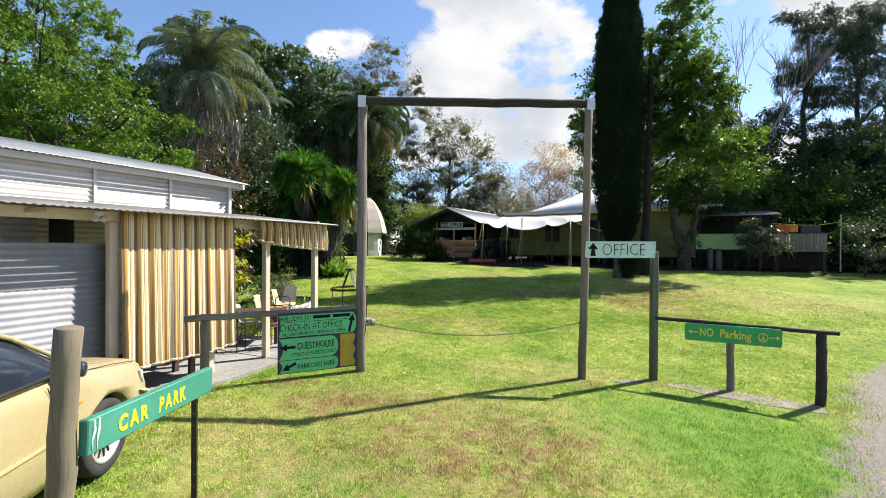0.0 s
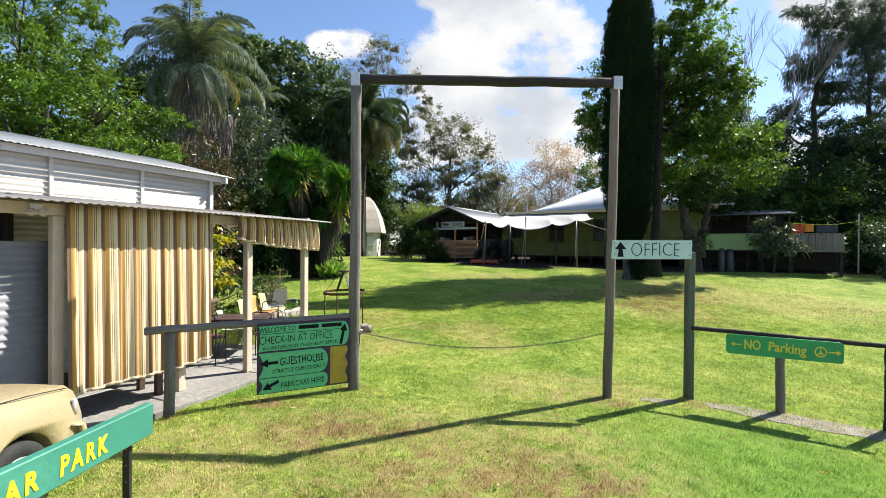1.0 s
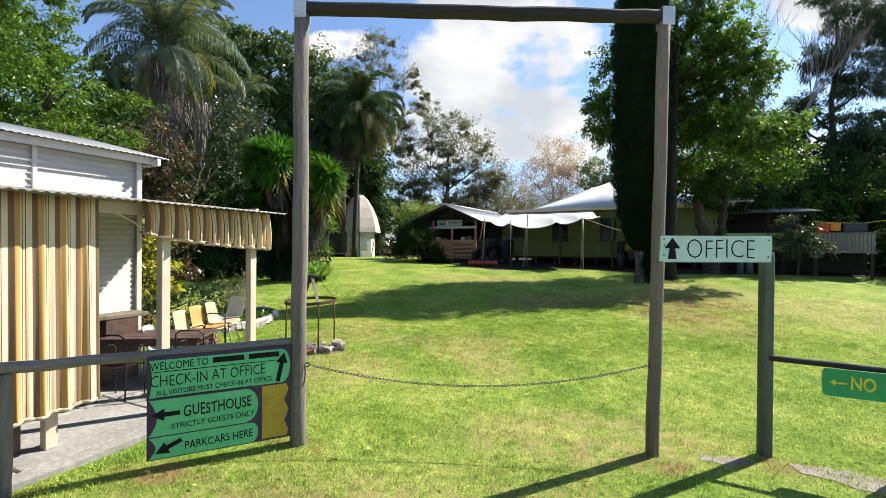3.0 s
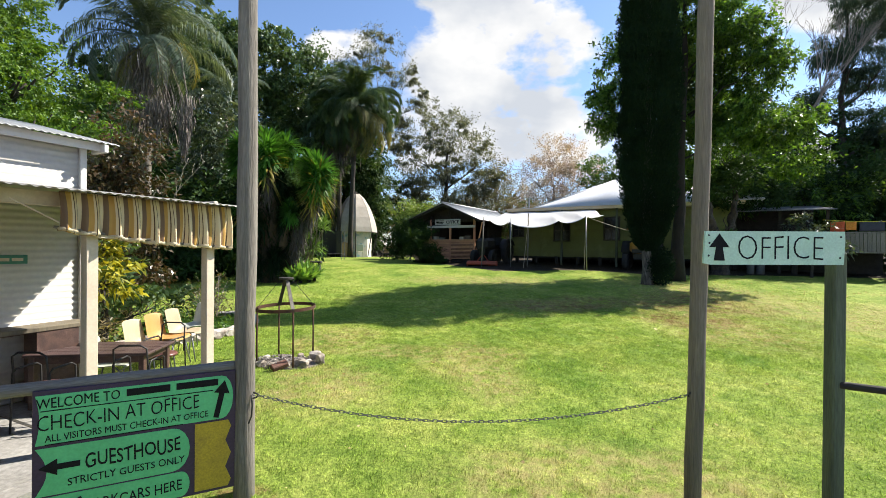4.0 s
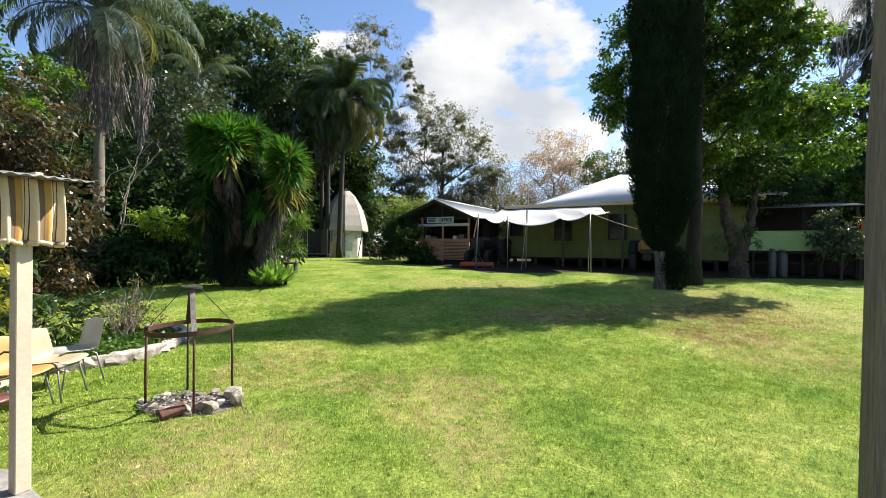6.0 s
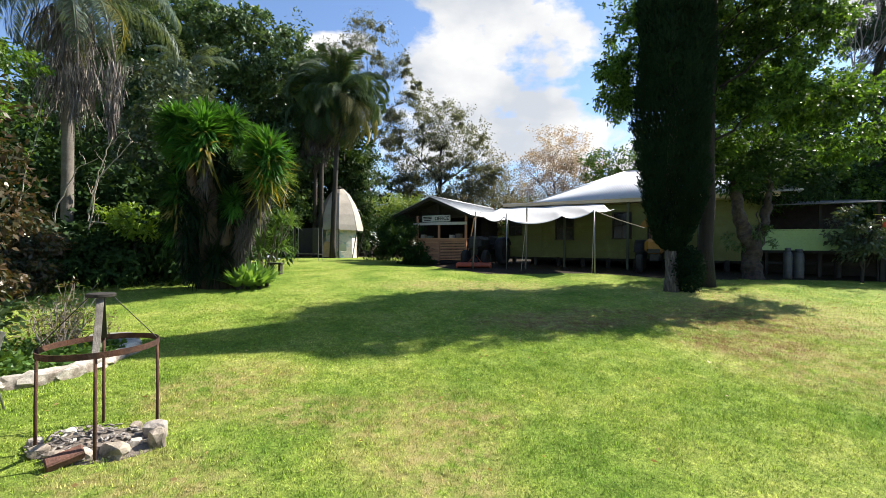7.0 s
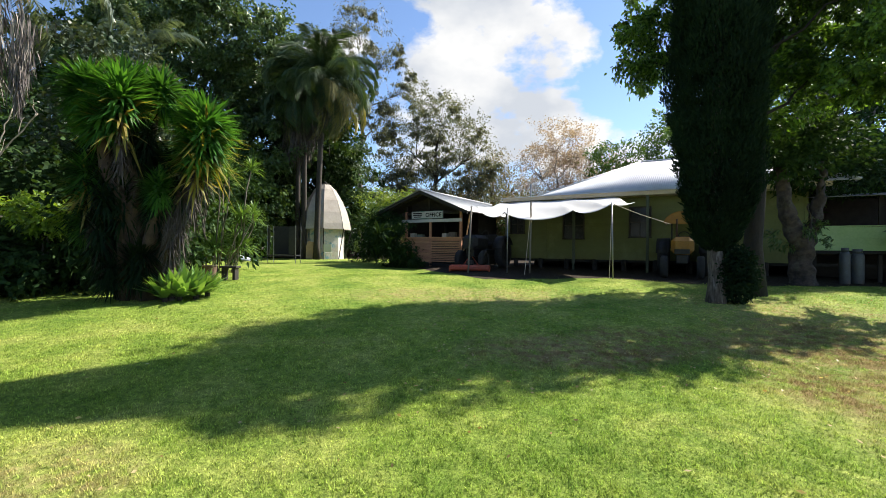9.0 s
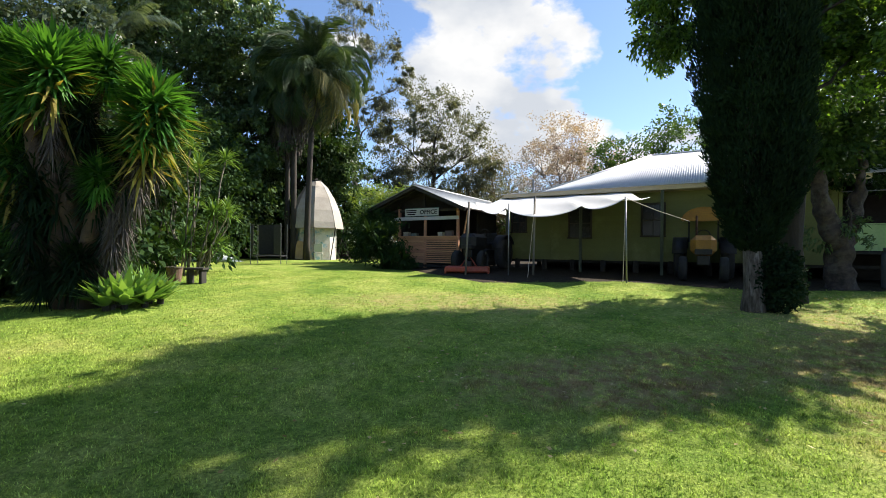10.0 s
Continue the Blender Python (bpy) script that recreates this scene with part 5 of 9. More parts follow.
car = thing("car", "champagne gold sedan car parked nose in beside the annexe", "car", CAR)
# stations: y, half width, sill z, waist z, top z
ST = ((0.86, 0.50, 0.30, 0.50, 0.62), (0.82, 0.66, 0.24, 0.55, 0.69), (0.70, 0.765, 0.22, 0.62, 0.765), (0.45, 0.815, 0.21, 0.68, 0.80), (0.0, 0.84, 0.20, 0.78, 0.885), (-0.35, 0.85, 0.20, 0.86, 0.945), (-0.72, 0.85, 0.20, 0.88, 0.965),
      (-1.4, 0.855, 0.20, 0.89, 0.965), (-2.2, 0.85, 0.20, 0.89, 0.965), (-2.75, 0.835, 0.21, 0.89, 0.97), (-3.3, 0.79, 0.24, 0.86, 0.96), (-3.55, 0.70, 0.28, 0.78, 0.88), (-3.62, 0.55, 0.34, 0.70, 0.80))
grid = []
for y, w, zs, zw, zt in ST:
    half = [(0.0, zs - 0.02), (0.6 * w, zs - 0.02), (0.90 * w, zs), (0.975 * w, zs + 0.10), (w, 0.5 * (zs + zw)), (0.995 * w, zw - 0.09), (0.965 * w, zw), (0.915 * w, zw + 0.6 * (zt - zw)), (0.83 * w, zt - 0.01), (0.45 * w, zt + 0.012), (0.0, zt + 0.018)]
    grid.append([(x, y, z) for x, z in half] + [(-x, y, z) for x, z in half[-2:0:-1]])
g = Geo()
n_ = len(grid[0])
vs = [p for r in grid for p in r]
fs = [(i * n_ + k, i * n_ + (k + 1) % n_, (i + 1) * n_ + (k + 1) % n_, (i + 1) * n_ + k) for i in range(len(grid) - 1) for k in range(n_)]
fs += [tuple(range(n_)), tuple((len(grid) - 1) * n_ + k for k in range(n_))[::-1]]
g.add(vs, fs)
body = part("body", g, CAR_PAINT, car, smooth=True)
cuts = []
for y in (0.0, -2.62):
    cg = Geo().lathe([(0.345, -1.2), (0.345, 1.2)], 36, Matrix.Translation((0, y, 0.30)) @ Matrix.Rotation(radians(90), 4, "Y"))
    c_ob = part("cutter", cg, CAR_PAINT, car)
    cuts.append(c_ob)
    md = body.modifiers.new("arch", "BOOLEAN")
    md.object, md.operation, md.solver = c_ob, "DIFFERENCE", "EXACT"
bpy.context.view_layer.update()
me = bpy.data.meshes.new_from_object(body.evaluated_get(bpy.context.evaluated_depsgraph_get()))
body.modifiers.clear()
body.data = me
for o in cuts:
    bpy.data.objects.remove(o)
part("arch_liner", Geo().box((0, 0, 0.5), (1.36, 0.68, 0.50)).box((0, -2.62, 0.5), (1.36, 0.68, 0.50)), BLACK_IRON, car)
# cabin
CAB = ((-0.26, 0.60, 0.945, 0.965), (-0.52, 0.72, 0.95, 1.11), (-0.78, 0.70, 0.95, 1.27), (-1.06, 0.655, 0.95, 1.39), (-1.55, 0.63, 0.95, 1.435), (-2.2, 0.63, 0.95, 1.41), (-2.55, 0.66, 0.95, 1.28), (-2.9, 0.70, 0.95, 1.08), (-3.05, 0.62, 0.95, 0.97))
grid = []
for y, w, zb, zt in CAB:
    wb = 0.80 if y < -0.4 else 0.76
    grid.append([(wb, y, zb), (wb + (w - wb) * 0.5, y, zb + 0.5 * (zt - zb)), (w, y, zt - 0.03), (0.85 * w, y, zt), (0, y, zt + 0.015), (-0.85 * w, y, zt), (-w, y, zt - 0.03), (-wb - (w - wb) * 0.5, y, zb + 0.5 * (zt - zb)), (-wb, y, zb)])
part("window_glass", Geo().shell(grid, (0, 0, -0.02)), CAR_GLASS, car, "dark tinted cabin glass", smooth=True)
rg = [[(p[0] * 1.004, p[1], p[2] + 0.006) for p in row[2:7]] for row in grid[3:6]]
part("roof_panel", Geo().shell(rg, (0, 0, -0.02)), CAR_PAINT, car, smooth=True)
for sx in (-1, 1):
    part("pillar", Geo().tube([(sx * 0.785, -0.28, 0.96), (sx * 0.745, -0.53, 1.10), (sx * 0.705, -0.79, 1.26), (sx * 0.665, -1.07, 1.385), (sx * 0.64, -1.55, 1.425), (sx * 0.64, -2.2, 1.40), (sx * 0.67, -2.56, 1.27), (sx * 0.74, -2.92, 1.07)], 0.017, 8), CAR_PAINT, car, smooth=True)
    part("pillar", Geo().tube([(sx * 0.81, -1.60, 0.95), (sx * 0.645, -1.64, 1.42)], 0.028, 6), BLACK_IRON, car)
    part("window_trim", Geo().tube([(sx * 0.825, -0.42, 0.972), (sx * 0.83, -1.5, 0.968), (sx * 0.82, -2.8, 0.972)], 0.010, 6), BLACK_IRON, car)
    part("side_moulding", Geo().tube([(sx * 0.848, -0.42, 0.53), (sx * 0.862, -1.4, 0.53), (sx * 0.858, -2.25, 0.53)], 0.013, 6), CAR_PAINT, car)
    part("door_gap", Geo().tube([(sx * 0.832, -0.66, 0.90), (sx * 0.850, -0.60, 0.70), (sx * 0.853, -0.56, 0.45), (sx * 0.83, -0.56, 0.24)], 0.004, 5), BLACK_IRON, car)
    part("door_handle", Geo().box((sx * 0.862, -1.62, 0.80), (0.02, 0.16, 0.03), b=0.008), CAR_PAINT, car)
    mirror = part("mirror", Geo().lathe([(0.02, -0.10), (0.065, -0.09), (0.08, 0.0), (0.07, 0.07), (0.02, 0.085)], 14, Matrix.Translation((sx * 0.91, -0.52, 0.985)) @ Matrix.Diagonal((0.8, 0.6, 0.75, 1)) @ Matrix.Rotation(radians(90), 4, "Y")), CAR_GLASS, car, "dark door mirror", smooth=True)
    part("mirror_stalk", Geo().box((sx * 0.86, -0.50, 0.99), (0.08, 0.05, 0.03)), BLACK_IRON, car)
    part("side_repeater", Geo().box((sx * 0.846, -0.36, 0.70), (0.012, 0.05, 0.022), b=0.005), AMBER, car)
    part("headlight", Geo().shell([[(sx * (0.775 - 0.28 * t), 0.60 + 0.20 * t - 0.02, 0.56 + 0.11 * k_) for k_ in (0, 0.5, 1)] for t in (0, 0.35, 0.7, 1)], (sx * 0.012, 0.03, 0.0)), LAMP_GLASS, car, "clear headlamp lens", smooth=True)
bump_rows = []
for t in np.linspace(-1, 1, 15):
    y = 0.93 - 0.30 * abs(t) ** 3
    bump_rows.append([(0.83 * t, y - 0.06, 0.18), (0.835 * t, y, 0.24), (0.84 * t, y + 0.02, 0.38), (0.835 * t, y, 0.48), (0.82 * t, y - 0.08, 0.51)])
part("bumper", Geo().shell(bump_rows, (0, -0.05, 0)), CAR_PAINT, car, smooth=True)
for sx in (-1, 1):
    part("bonnet_gap", Geo().tube([(sx * 0.70, 0.62, 0.755), (sx * 0.745, 0.2, 0.835), (sx * 0.765, -0.3, 0.90)], 0.004, 5), BLACK_IRON, car)
for y in (0.0, -2.62):
    for sx in (-1, 1):
        wm_ = Matrix.Translation((sx * 0.735, y, 0.30)) @ Matrix.Rotation(radians(90 * sx), 4, "Y")
        tyre = part("tyre", Geo().lathe([(0.19, -0.09), (0.27, -0.095), (0.297, -0.075), (0.30, 0.0), (0.297, 0.075), (0.27, 0.095), (0.20, 0.085), (0.19, 0.0)], 32, wm_), TYRE, car, smooth=True)
        part("rim", Geo().lathe([(0.20, 0.02), (0.205, 0.088), (0.19, 0.09), (0.178, 0.06), (0.06, 0.05), (0.045, 0.075), (0.01, 0.08)], 32, wm_), ALLOY, tyre, smooth=True)
        for k in range(14):
            part("spoke_slot", Geo().box((0, 0, 0), (0.085, 0.016, 0.012), wm_ @ Matrix.Rotation(2 * math.pi * k / 14, 4, "Z") @ Matrix.Translation((0.118, 0, 0.060)), b=0.003), BLACK_IRON, tyre)


# ---- the house on stumps ----
HM = pose(5.3, 28.2, 0, 0, 0, -31)
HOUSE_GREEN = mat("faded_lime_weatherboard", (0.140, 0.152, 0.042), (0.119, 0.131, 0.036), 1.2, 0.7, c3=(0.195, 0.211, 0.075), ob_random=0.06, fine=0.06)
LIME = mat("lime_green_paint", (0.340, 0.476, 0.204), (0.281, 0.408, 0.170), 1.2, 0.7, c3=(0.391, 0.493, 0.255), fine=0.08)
TRIM = mat("buff_trim_paint", (0.60, 0.50, 0.34), (0.52, 0.42, 0.28), 2.0, 0.7, fine=0.08)
DARK_GLASS = mat("window_glass", (0.012, 0.013, 0.014), (0.02, 0.02, 0.022), 3, 0.25, spec=0.25, fine=0)
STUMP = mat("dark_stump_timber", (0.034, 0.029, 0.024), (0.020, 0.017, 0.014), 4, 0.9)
DECK = mat("grey_deck_timber", (0.24, 0.22, 0.20), (0.15, 0.14, 0.125), 3, 0.9, bump=0.4, stretch=(3, 3, 0.3), ob_random=0.2)
house = thing("house", "lime green weatherboard house on stumps with a zinc hip roof", "house", HM)
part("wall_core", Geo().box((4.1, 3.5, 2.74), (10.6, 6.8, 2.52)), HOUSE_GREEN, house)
# dark sheet added under the floor to stand in for the shade there
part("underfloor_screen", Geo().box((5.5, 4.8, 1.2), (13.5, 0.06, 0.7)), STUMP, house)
WIN = ((-1.10, -0.52, 2.62, 3.40), (1.30, 2.09, 2.37, 3.46), (3.93, 4.63, 2.42, 3.54))
n_row = 15
for i in range(n_row):
    z = 1.48 + i * 0.168
    cuts_ = [(a, b) for a, b, z0, z1 in WIN if z + 0.168 > z0 - 0.03 and z < z1 + 0.03]
    s = -1.2
    segs = []
    for a, b in cuts_:
        segs.append((s, a - 0.05))
        s = b + 0.05
    segs.append((s, 9.4))
    for a, b in segs:
        if b - a > 0.05:
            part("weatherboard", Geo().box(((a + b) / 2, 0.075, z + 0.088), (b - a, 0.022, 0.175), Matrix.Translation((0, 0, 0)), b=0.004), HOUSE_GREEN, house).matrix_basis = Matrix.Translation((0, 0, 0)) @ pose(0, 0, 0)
for a, b, z0, z1 in WIN:
    win = part("window", Geo().box(((a + b) / 2, 0.05, z0 - 0.03), (b - a + 0.16, 0.12, 0.05)).box(((a + b) / 2, 0.05, z1 + 0.03), (b - a + 0.12, 0.07, 0.06)).box((a - 0.03, 0.05, (z0 + z1) / 2), (0.06, 0.07, z1 - z0)).box((b + 0.03, 0.05, (z0 + z1) / 2), (0.06, 0.07, z1 - z0)), BARK, house, "dark timber sash window frame")
    part("pane", Geo().box(((a + b) / 2, 0.085, (z0 + z1) / 2), (b - a, 0.012, z1 - z0), b=0.002), DARK_GLASS, win)
    part("glazing_bar", Geo().box(((a + b) / 2, 0.07, (z0 + z1) / 2), (0.03, 0.02, z1 - z0)).box(((a + b) / 2, 0.07, (z0 + z1) / 2), (b - a, 0.02, 0.04)), BARK, win)
for a, z0, z1 in ((-1.2, 1.48, 4.0), (9.4, 1.48, 4.0), (0.55, 1.48, 4.0)):
    part("corner_board", Geo().box((a, 0.06, (z0 + z1) / 2), (0.09, 0.06, z1 - z0)), HOUSE_GREEN, house)
for s in np.arange(-0.9, 13.2, 1.15):
    for v in (0.15, 3.0):
        wx_ = HM @ Vector((s, v, 0))
        part("stump", Geo().tube([(s, v, gz(wx_.x, wx_.y) - 0.1), (s, v, 1.50)], 0.11, 8), STUMP, house)
part("floor_bearer", Geo().box((6.0, 0.2, 1.43), (14.4, 0.10, 0.10)).box((6.0, 3.0, 1.43), (14.4, 0.10, 0.10)), STUMP, house)
part("fascia", Geo().box((4.35, -0.58, 4.06), (11.2, 0.035, 0.17)), TRIM, house, "buff painted fascia")
part("soffit", Geo().box((4.35, -0.25, 3.985), (11.1, 0.66, 0.02)), TRIM, house)
for s in (-1.1, 1.85, 4.61, 7.3):
    wx_ = HM @ Vector((s, -0.5, 0))
    part("veranda_post", Geo().box((s, -0.5, (gz(wx_.x, wx_.y) + 3.95) / 2), (0.10, 0.10, 3.95 - gz(wx_.x, wx_.y) + 0.1)), GREEN_POST, house)


def roof_face(p0, p1, r0, r1, n_out):
    """One corrugated slope between an eave p0-p1 and a ridge r0-r1; ribs run up the slope."""
    p0, p1, r0, r1, n_out = Vector(p0), Vector(p1), Vector(r0), Vector(r1), Vector(n_out)
    L = (p1 - p0).length
    n = int(L / 0.076 * 5)
    rows_ = []
    for i in range(n + 1):
        s = i / n
        off = n_out * (0.006 * math.sin(2 * math.pi * s * L / 0.076))
        x = s * L
        e = (p1 - p0).normalized()
        a, b = (r0 - p0).dot(e), (r1 - p0).dot(e)
        up_ = (r0 - p0) - e * a
        k = 1.0 if a <= x <= b else (x / a if x < a else (L - x) / (L - b))
        k = max(0.0, k)
        base_ = p0 + e * x
        rows_.append([base_ + off, base_ + up_ * (0.5 * k) + off, base_ + up_ * k + off])
    return rows_


E0, E1, E2, E3 = (0.35, -0.66, 4.14), (10.6, -0.66, 4.14), (10.6, 7.0, 4.14), (0.35, 7.0, 4.14)
RA, RB = (3.95, 3.17, 5.92), (7.4, 3.17, 5.92)
part("roof", Geo().shell(roof_face(E0, E1, RA, RB, (0, -0.4, 0.9)), (0, 0.004, -0.012)), HOUSE_ROOF, house, "pale sunlit corrugated hip roof", smooth=True)
part("roof", Geo().shell(roof_face(E3, E0, RA, RA, (-0.4, 0, 0.9)), (0, 0, -0.012)), HOUSE_ROOF, house, smooth=True)
part("roof", Geo().shell(roof_face(E1, E2, RB, RB, (0.4, 0, 0.9)), (0, 0, -0.012)), HOUSE_ROOF, house, smooth=True)
part("roof", Geo().shell(roof_face(E2, E3, RB, RA, (0, 0.4, 0.9)), (0, 0, -0.012)), HOUSE_ROOF, house, smooth=True)
part("roof", Geo().shell(corr_grid((-1.35, -0.66, 4.13), (0, 5.0, 0.18), (1.76, 0, 0), (0, 0, 1)), (0, 0, -0.012)), HOUSE_ROOF, house, smooth=True)
for a, b in ((E0, RA), (RA, RB), (E1, RB)):
    part("ridge_cap", Geo().tube([Vector(a) + Vector((0, 0, 0.015)), Vector(b) + Vector((0, 0, 0.015))], 0.035, 8), HOUSE_ROOF, house, smooth=True)
part("vent_pipe", Geo().tube([(-0.6, 1.2, 4.2), (-0.6, 1.2, 4.95)], 0.045, 8), GREY_STEEL, house)

# side veranda with a low lime wall, and the deck
ver = thing("veranda", "shaded veranda with a low lime green wall", "veranda", HM)
for i in range(4):
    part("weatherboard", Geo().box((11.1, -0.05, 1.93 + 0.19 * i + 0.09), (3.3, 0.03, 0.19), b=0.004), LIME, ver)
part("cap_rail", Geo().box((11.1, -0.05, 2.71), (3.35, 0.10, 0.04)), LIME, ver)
part("floor", Geo().box((11.2, 2.0, 1.86), (3.6, 4.2, 0.08)), STUMP, ver)
# house wall in near-black, the depth of veranda shade put into its colour
part("back_wall", Geo().box((11.2, 4.1, 2.9), (3.6, 0.10, 2.1)), STUMP, ver)
for s in (9.6, 11.2, 12.8):
    wx_ = HM @ Vector((s, 0, 0))
    part("post", Geo().box((s, 0.0, (gz(wx_.x, wx_.y) + 3.6) / 2), (0.10, 0.10, 3.6 - gz(wx_.x, wx_.y) + 0.1)), STUMP, ver)
part("roof_sheet", Geo().shell(corr_grid((9.4, -0.7, 3.62), (0, 5.0, 0.55), (3.6, 0, 0), (0, 0, 1)), (0, 0, -0.012)), AWNING_IRON, ver, smooth=True)
deck = thing("deck", "raised grey timber deck with a vertical plank balustrade", "deck", HM)
for i in range(16):
    s = 12.75 + 0.125 * i
    part("plank", Geo().box((0, 0, 0), (0.112, 0.022, 0.74 + 0.03 * (i % 3)), b=0.004), DECK, deck).matrix_basis = pose(s, -0.45, 2.27, 0, 0, 0)
part("rail", Geo().box((13.7, -0.45, 2.68), (2.05, 0.09, 0.045)), DECK, deck)
part("floor", Geo().box((13.7, 1.2, 1.88), (2.1, 3.4, 0.06)), DECK, deck)
for s in (12.8, 14.6):
    for v in (-0.4, 2.6):
        wx_ = HM @ Vector((s, v, 0))
        part("post", Geo().box((s, v, (gz(wx_.x, wx_.y) + 2.7) / 2 - 0.05), (0.11, 0.11, 2.7 - gz(wx_.x, wx_.y))), STUMP, deck)
# another added dark sheet, for the shade below deck and veranda
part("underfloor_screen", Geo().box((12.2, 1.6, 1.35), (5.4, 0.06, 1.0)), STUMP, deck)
line = thing("washing_line", "yellow clothes line strung over the deck", "clothes line", HM)
part("line", Geo().tube([(12.6, -0.2, 3.22), (13.6, -0.2, 3.12), (14.4, -0.2, 3.10), (15.2, -0.2, 3.22)], 0.012, 5), DULL_YELLOW, line)
part("pole", Geo().tube([(15.2, -0.2, 0.95), (15.2, -0.2, 3.55)], 0.03, 6), GREY_STEEL, line)
for s0, s1, z0, c, lab in ((12.85, 13.3, 2.72, (0.52, 0.10, 0.035), "red-orange towel hung on the line"), (13.33, 13.66, 2.78, (0.68, 0.26, 0.04), "orange towel hung on the line"), (13.75, 14.5, 2.76, (0.05, 0.055, 0.075), "dark blue cloth hung on the line")):
    tm = mat("cloth_" + lab.split()[0].replace("-", "_"), c, tuple(0.8 * x for x in c), 5, 0.9)
    tw = thing("towel", lab, "towel", HM)
    part("cloth", Geo().shell([[(s0 + (s1 - s0) * i / 8, -0.2 + 0.015 * math.sin(i * 1.7), 3.13 - 0.02 * (s0 > 13.6) + (z0 - 3.13) * j / 5) for j in range(6)] for i in range(9)], (0, 0.008, 0)), tm, tw, smooth=True)

# gas bottles by the veranda
for x, y, r, h in ((13.25, 21.85, 0.135, 1.02), (13.68, 21.9, 0.165, 0.98)):
    gb = thing("gas_cylinder", "tall grey steel gas cylinder standing by the veranda", "gas cylinder", pose(x, y, gz(x, y)), group="gas cylinders")
    part("tank", Geo().lathe([(r - 0.015, 0.0), (r, 0.03), (r, h - 0.16), (r - 0.025, h - 0.07), (r * 0.4, h - 0.03)], 20), DULL_STEEL, gb, smooth=True)
    part("collar", Geo().lathe([(r * 0.66, h - 0.05), (r * 0.7, h + 0.07), (r * 0.62, h + 0.07), (r * 0.55, h - 0.05)], 16), DULL_STEEL, gb, smooth=True)
    part("valve", Geo().tube([(0, 0, h - 0.04), (0, 0, h + 0.05)], 0.03, 8), DULL_YELLOW, gb)

# ---- the white tarpaulin ----
TARP = bpy.data.materials.new("white_tarpaulin")
TARP.use_nodes = True
tn, tl = TARP.node_tree.nodes, TARP.node_tree.links
tb = tn["Principled BSDF"]
t_no = tn.new("ShaderNodeTexNoise")
t_no.inputs["Scale"].default_value, t_no.inputs["Detail"].default_value = 1.8, 7.0
t_ra = tn.new("ShaderNodeValToRGB")
t_ra.color_ramp.elements[0].position, t_ra.color_ramp.elements[0].color = 0.35, (0.52, 0.515, 0.50, 1)
t_ra.color_ramp.elements[1].position, t_ra.color_ramp.elements[1].color = 0.6, (0.66, 0.655, 0.64, 1)
tl.new(t_no.outputs["Fac"], t_ra.inputs["Fac"])
tl.new(t_ra.outputs["Color"], tb.inputs["Base Color"])
tb.inputs["Roughness"].default_value = 0.6
t_tr = tn.new("ShaderNodeBsdfTranslucent")
tl.new(t_ra.outputs["Color"], t_tr.inputs["Color"])
t_mx = tn.new("ShaderNodeMixShader")
t_mx.inputs["Fac"].default_value = 0.22
tl.new(tb.outputs["BSDF"], t_mx.inputs[1])
tl.new(t_tr.outputs["BSDF"], t_mx.inputs[2])
tl.new(t_mx.outputs["Shader"], tn["Material Output"].inputs["Surface"])
tarp = thing("tarpaulin", "sagging white tarpaulin stretched from the eave to poles", "tarpaulin", pose(0, 0, 0))
FRONT = [Vector(p) for p in ((2.44, 24.9, 3.43), (3.43, 24.6, 3.22), (5.55, 23.4, 3.20), (6.45, 22.5, 3.30), (7.62, 23.4, 3.46))]
BACK = [HM @ Vector((s, -0.62, 3.93)) for s in (-1.35, -0.3, 1.3, 2.5, 3.6)]
rows = []
for i in range(65):
    f = i / 64 * 4
    k = min(3, int(f))
    t = f - k
    a, b = FRONT[k].lerp(FRONT[k + 1], t), BACK[k].lerp(BACK[k + 1], t)
    scal = (4 * t * (1 - t)) ** 0.85 * (0.29, 0.33, 0.17, 0.04)[k]
    row = []
    for j in range(15):
        s = j / 14
        p = a.lerp(b, s)
        p.z -= scal * (1 - s) ** 1.5 + 0.10 * math.sin(math.pi * s)
        p.z += 0.015 * math.sin(9 * s + 5 * f)
        row.append(p)
    rows.append(row)
part("sheet", Geo().shell(rows, (0, 0, 0.006)), TARP, tarp, smooth=True)
for i, (x, y, zt, r, tilt) in enumerate(((2.26, 24.70, 3.42, 0.034, 0.10), (3.55, 24.55, 3.36, 0.022, 0.0), (4.40, 24.58, 3.62, 0.034, 0.03), (6.50, 22.52, 3.36, 0.026, -0.06))):
    po = thing("tarp_pole", "grey pole propping the tarpaulin", "pole", pose(x, y, gz(x, y)), group="poles under the tarpaulin")
    part("shaft", Geo().tube([(-tilt, 0, -0.05), (0, 0, zt - gz(x, y))], r, 8), GREY_WOOD if r > 0.03 else GREY_STEEL, po, smooth=True)
for a, b in (((6.5, 22.52, 3.34), (8.7, 23.2, 2.75)), ((4.4, 24.55, 3.45), (4.05, 23.9, 1.0)), ((6.5, 22.52, 3.34), (6.42, 22.45, 1.0))):
    gr = thing("guy_rope", "pale guy rope from a tarpaulin pole", "rope", pose(0, 0, 0), group="guy ropes")
    part("rope", Geo().tube([a, (Vector(a) + Vector(b)) / 2 - Vector((0, 0, 0.03)), b], 0.010, 5), CREAM, gr)

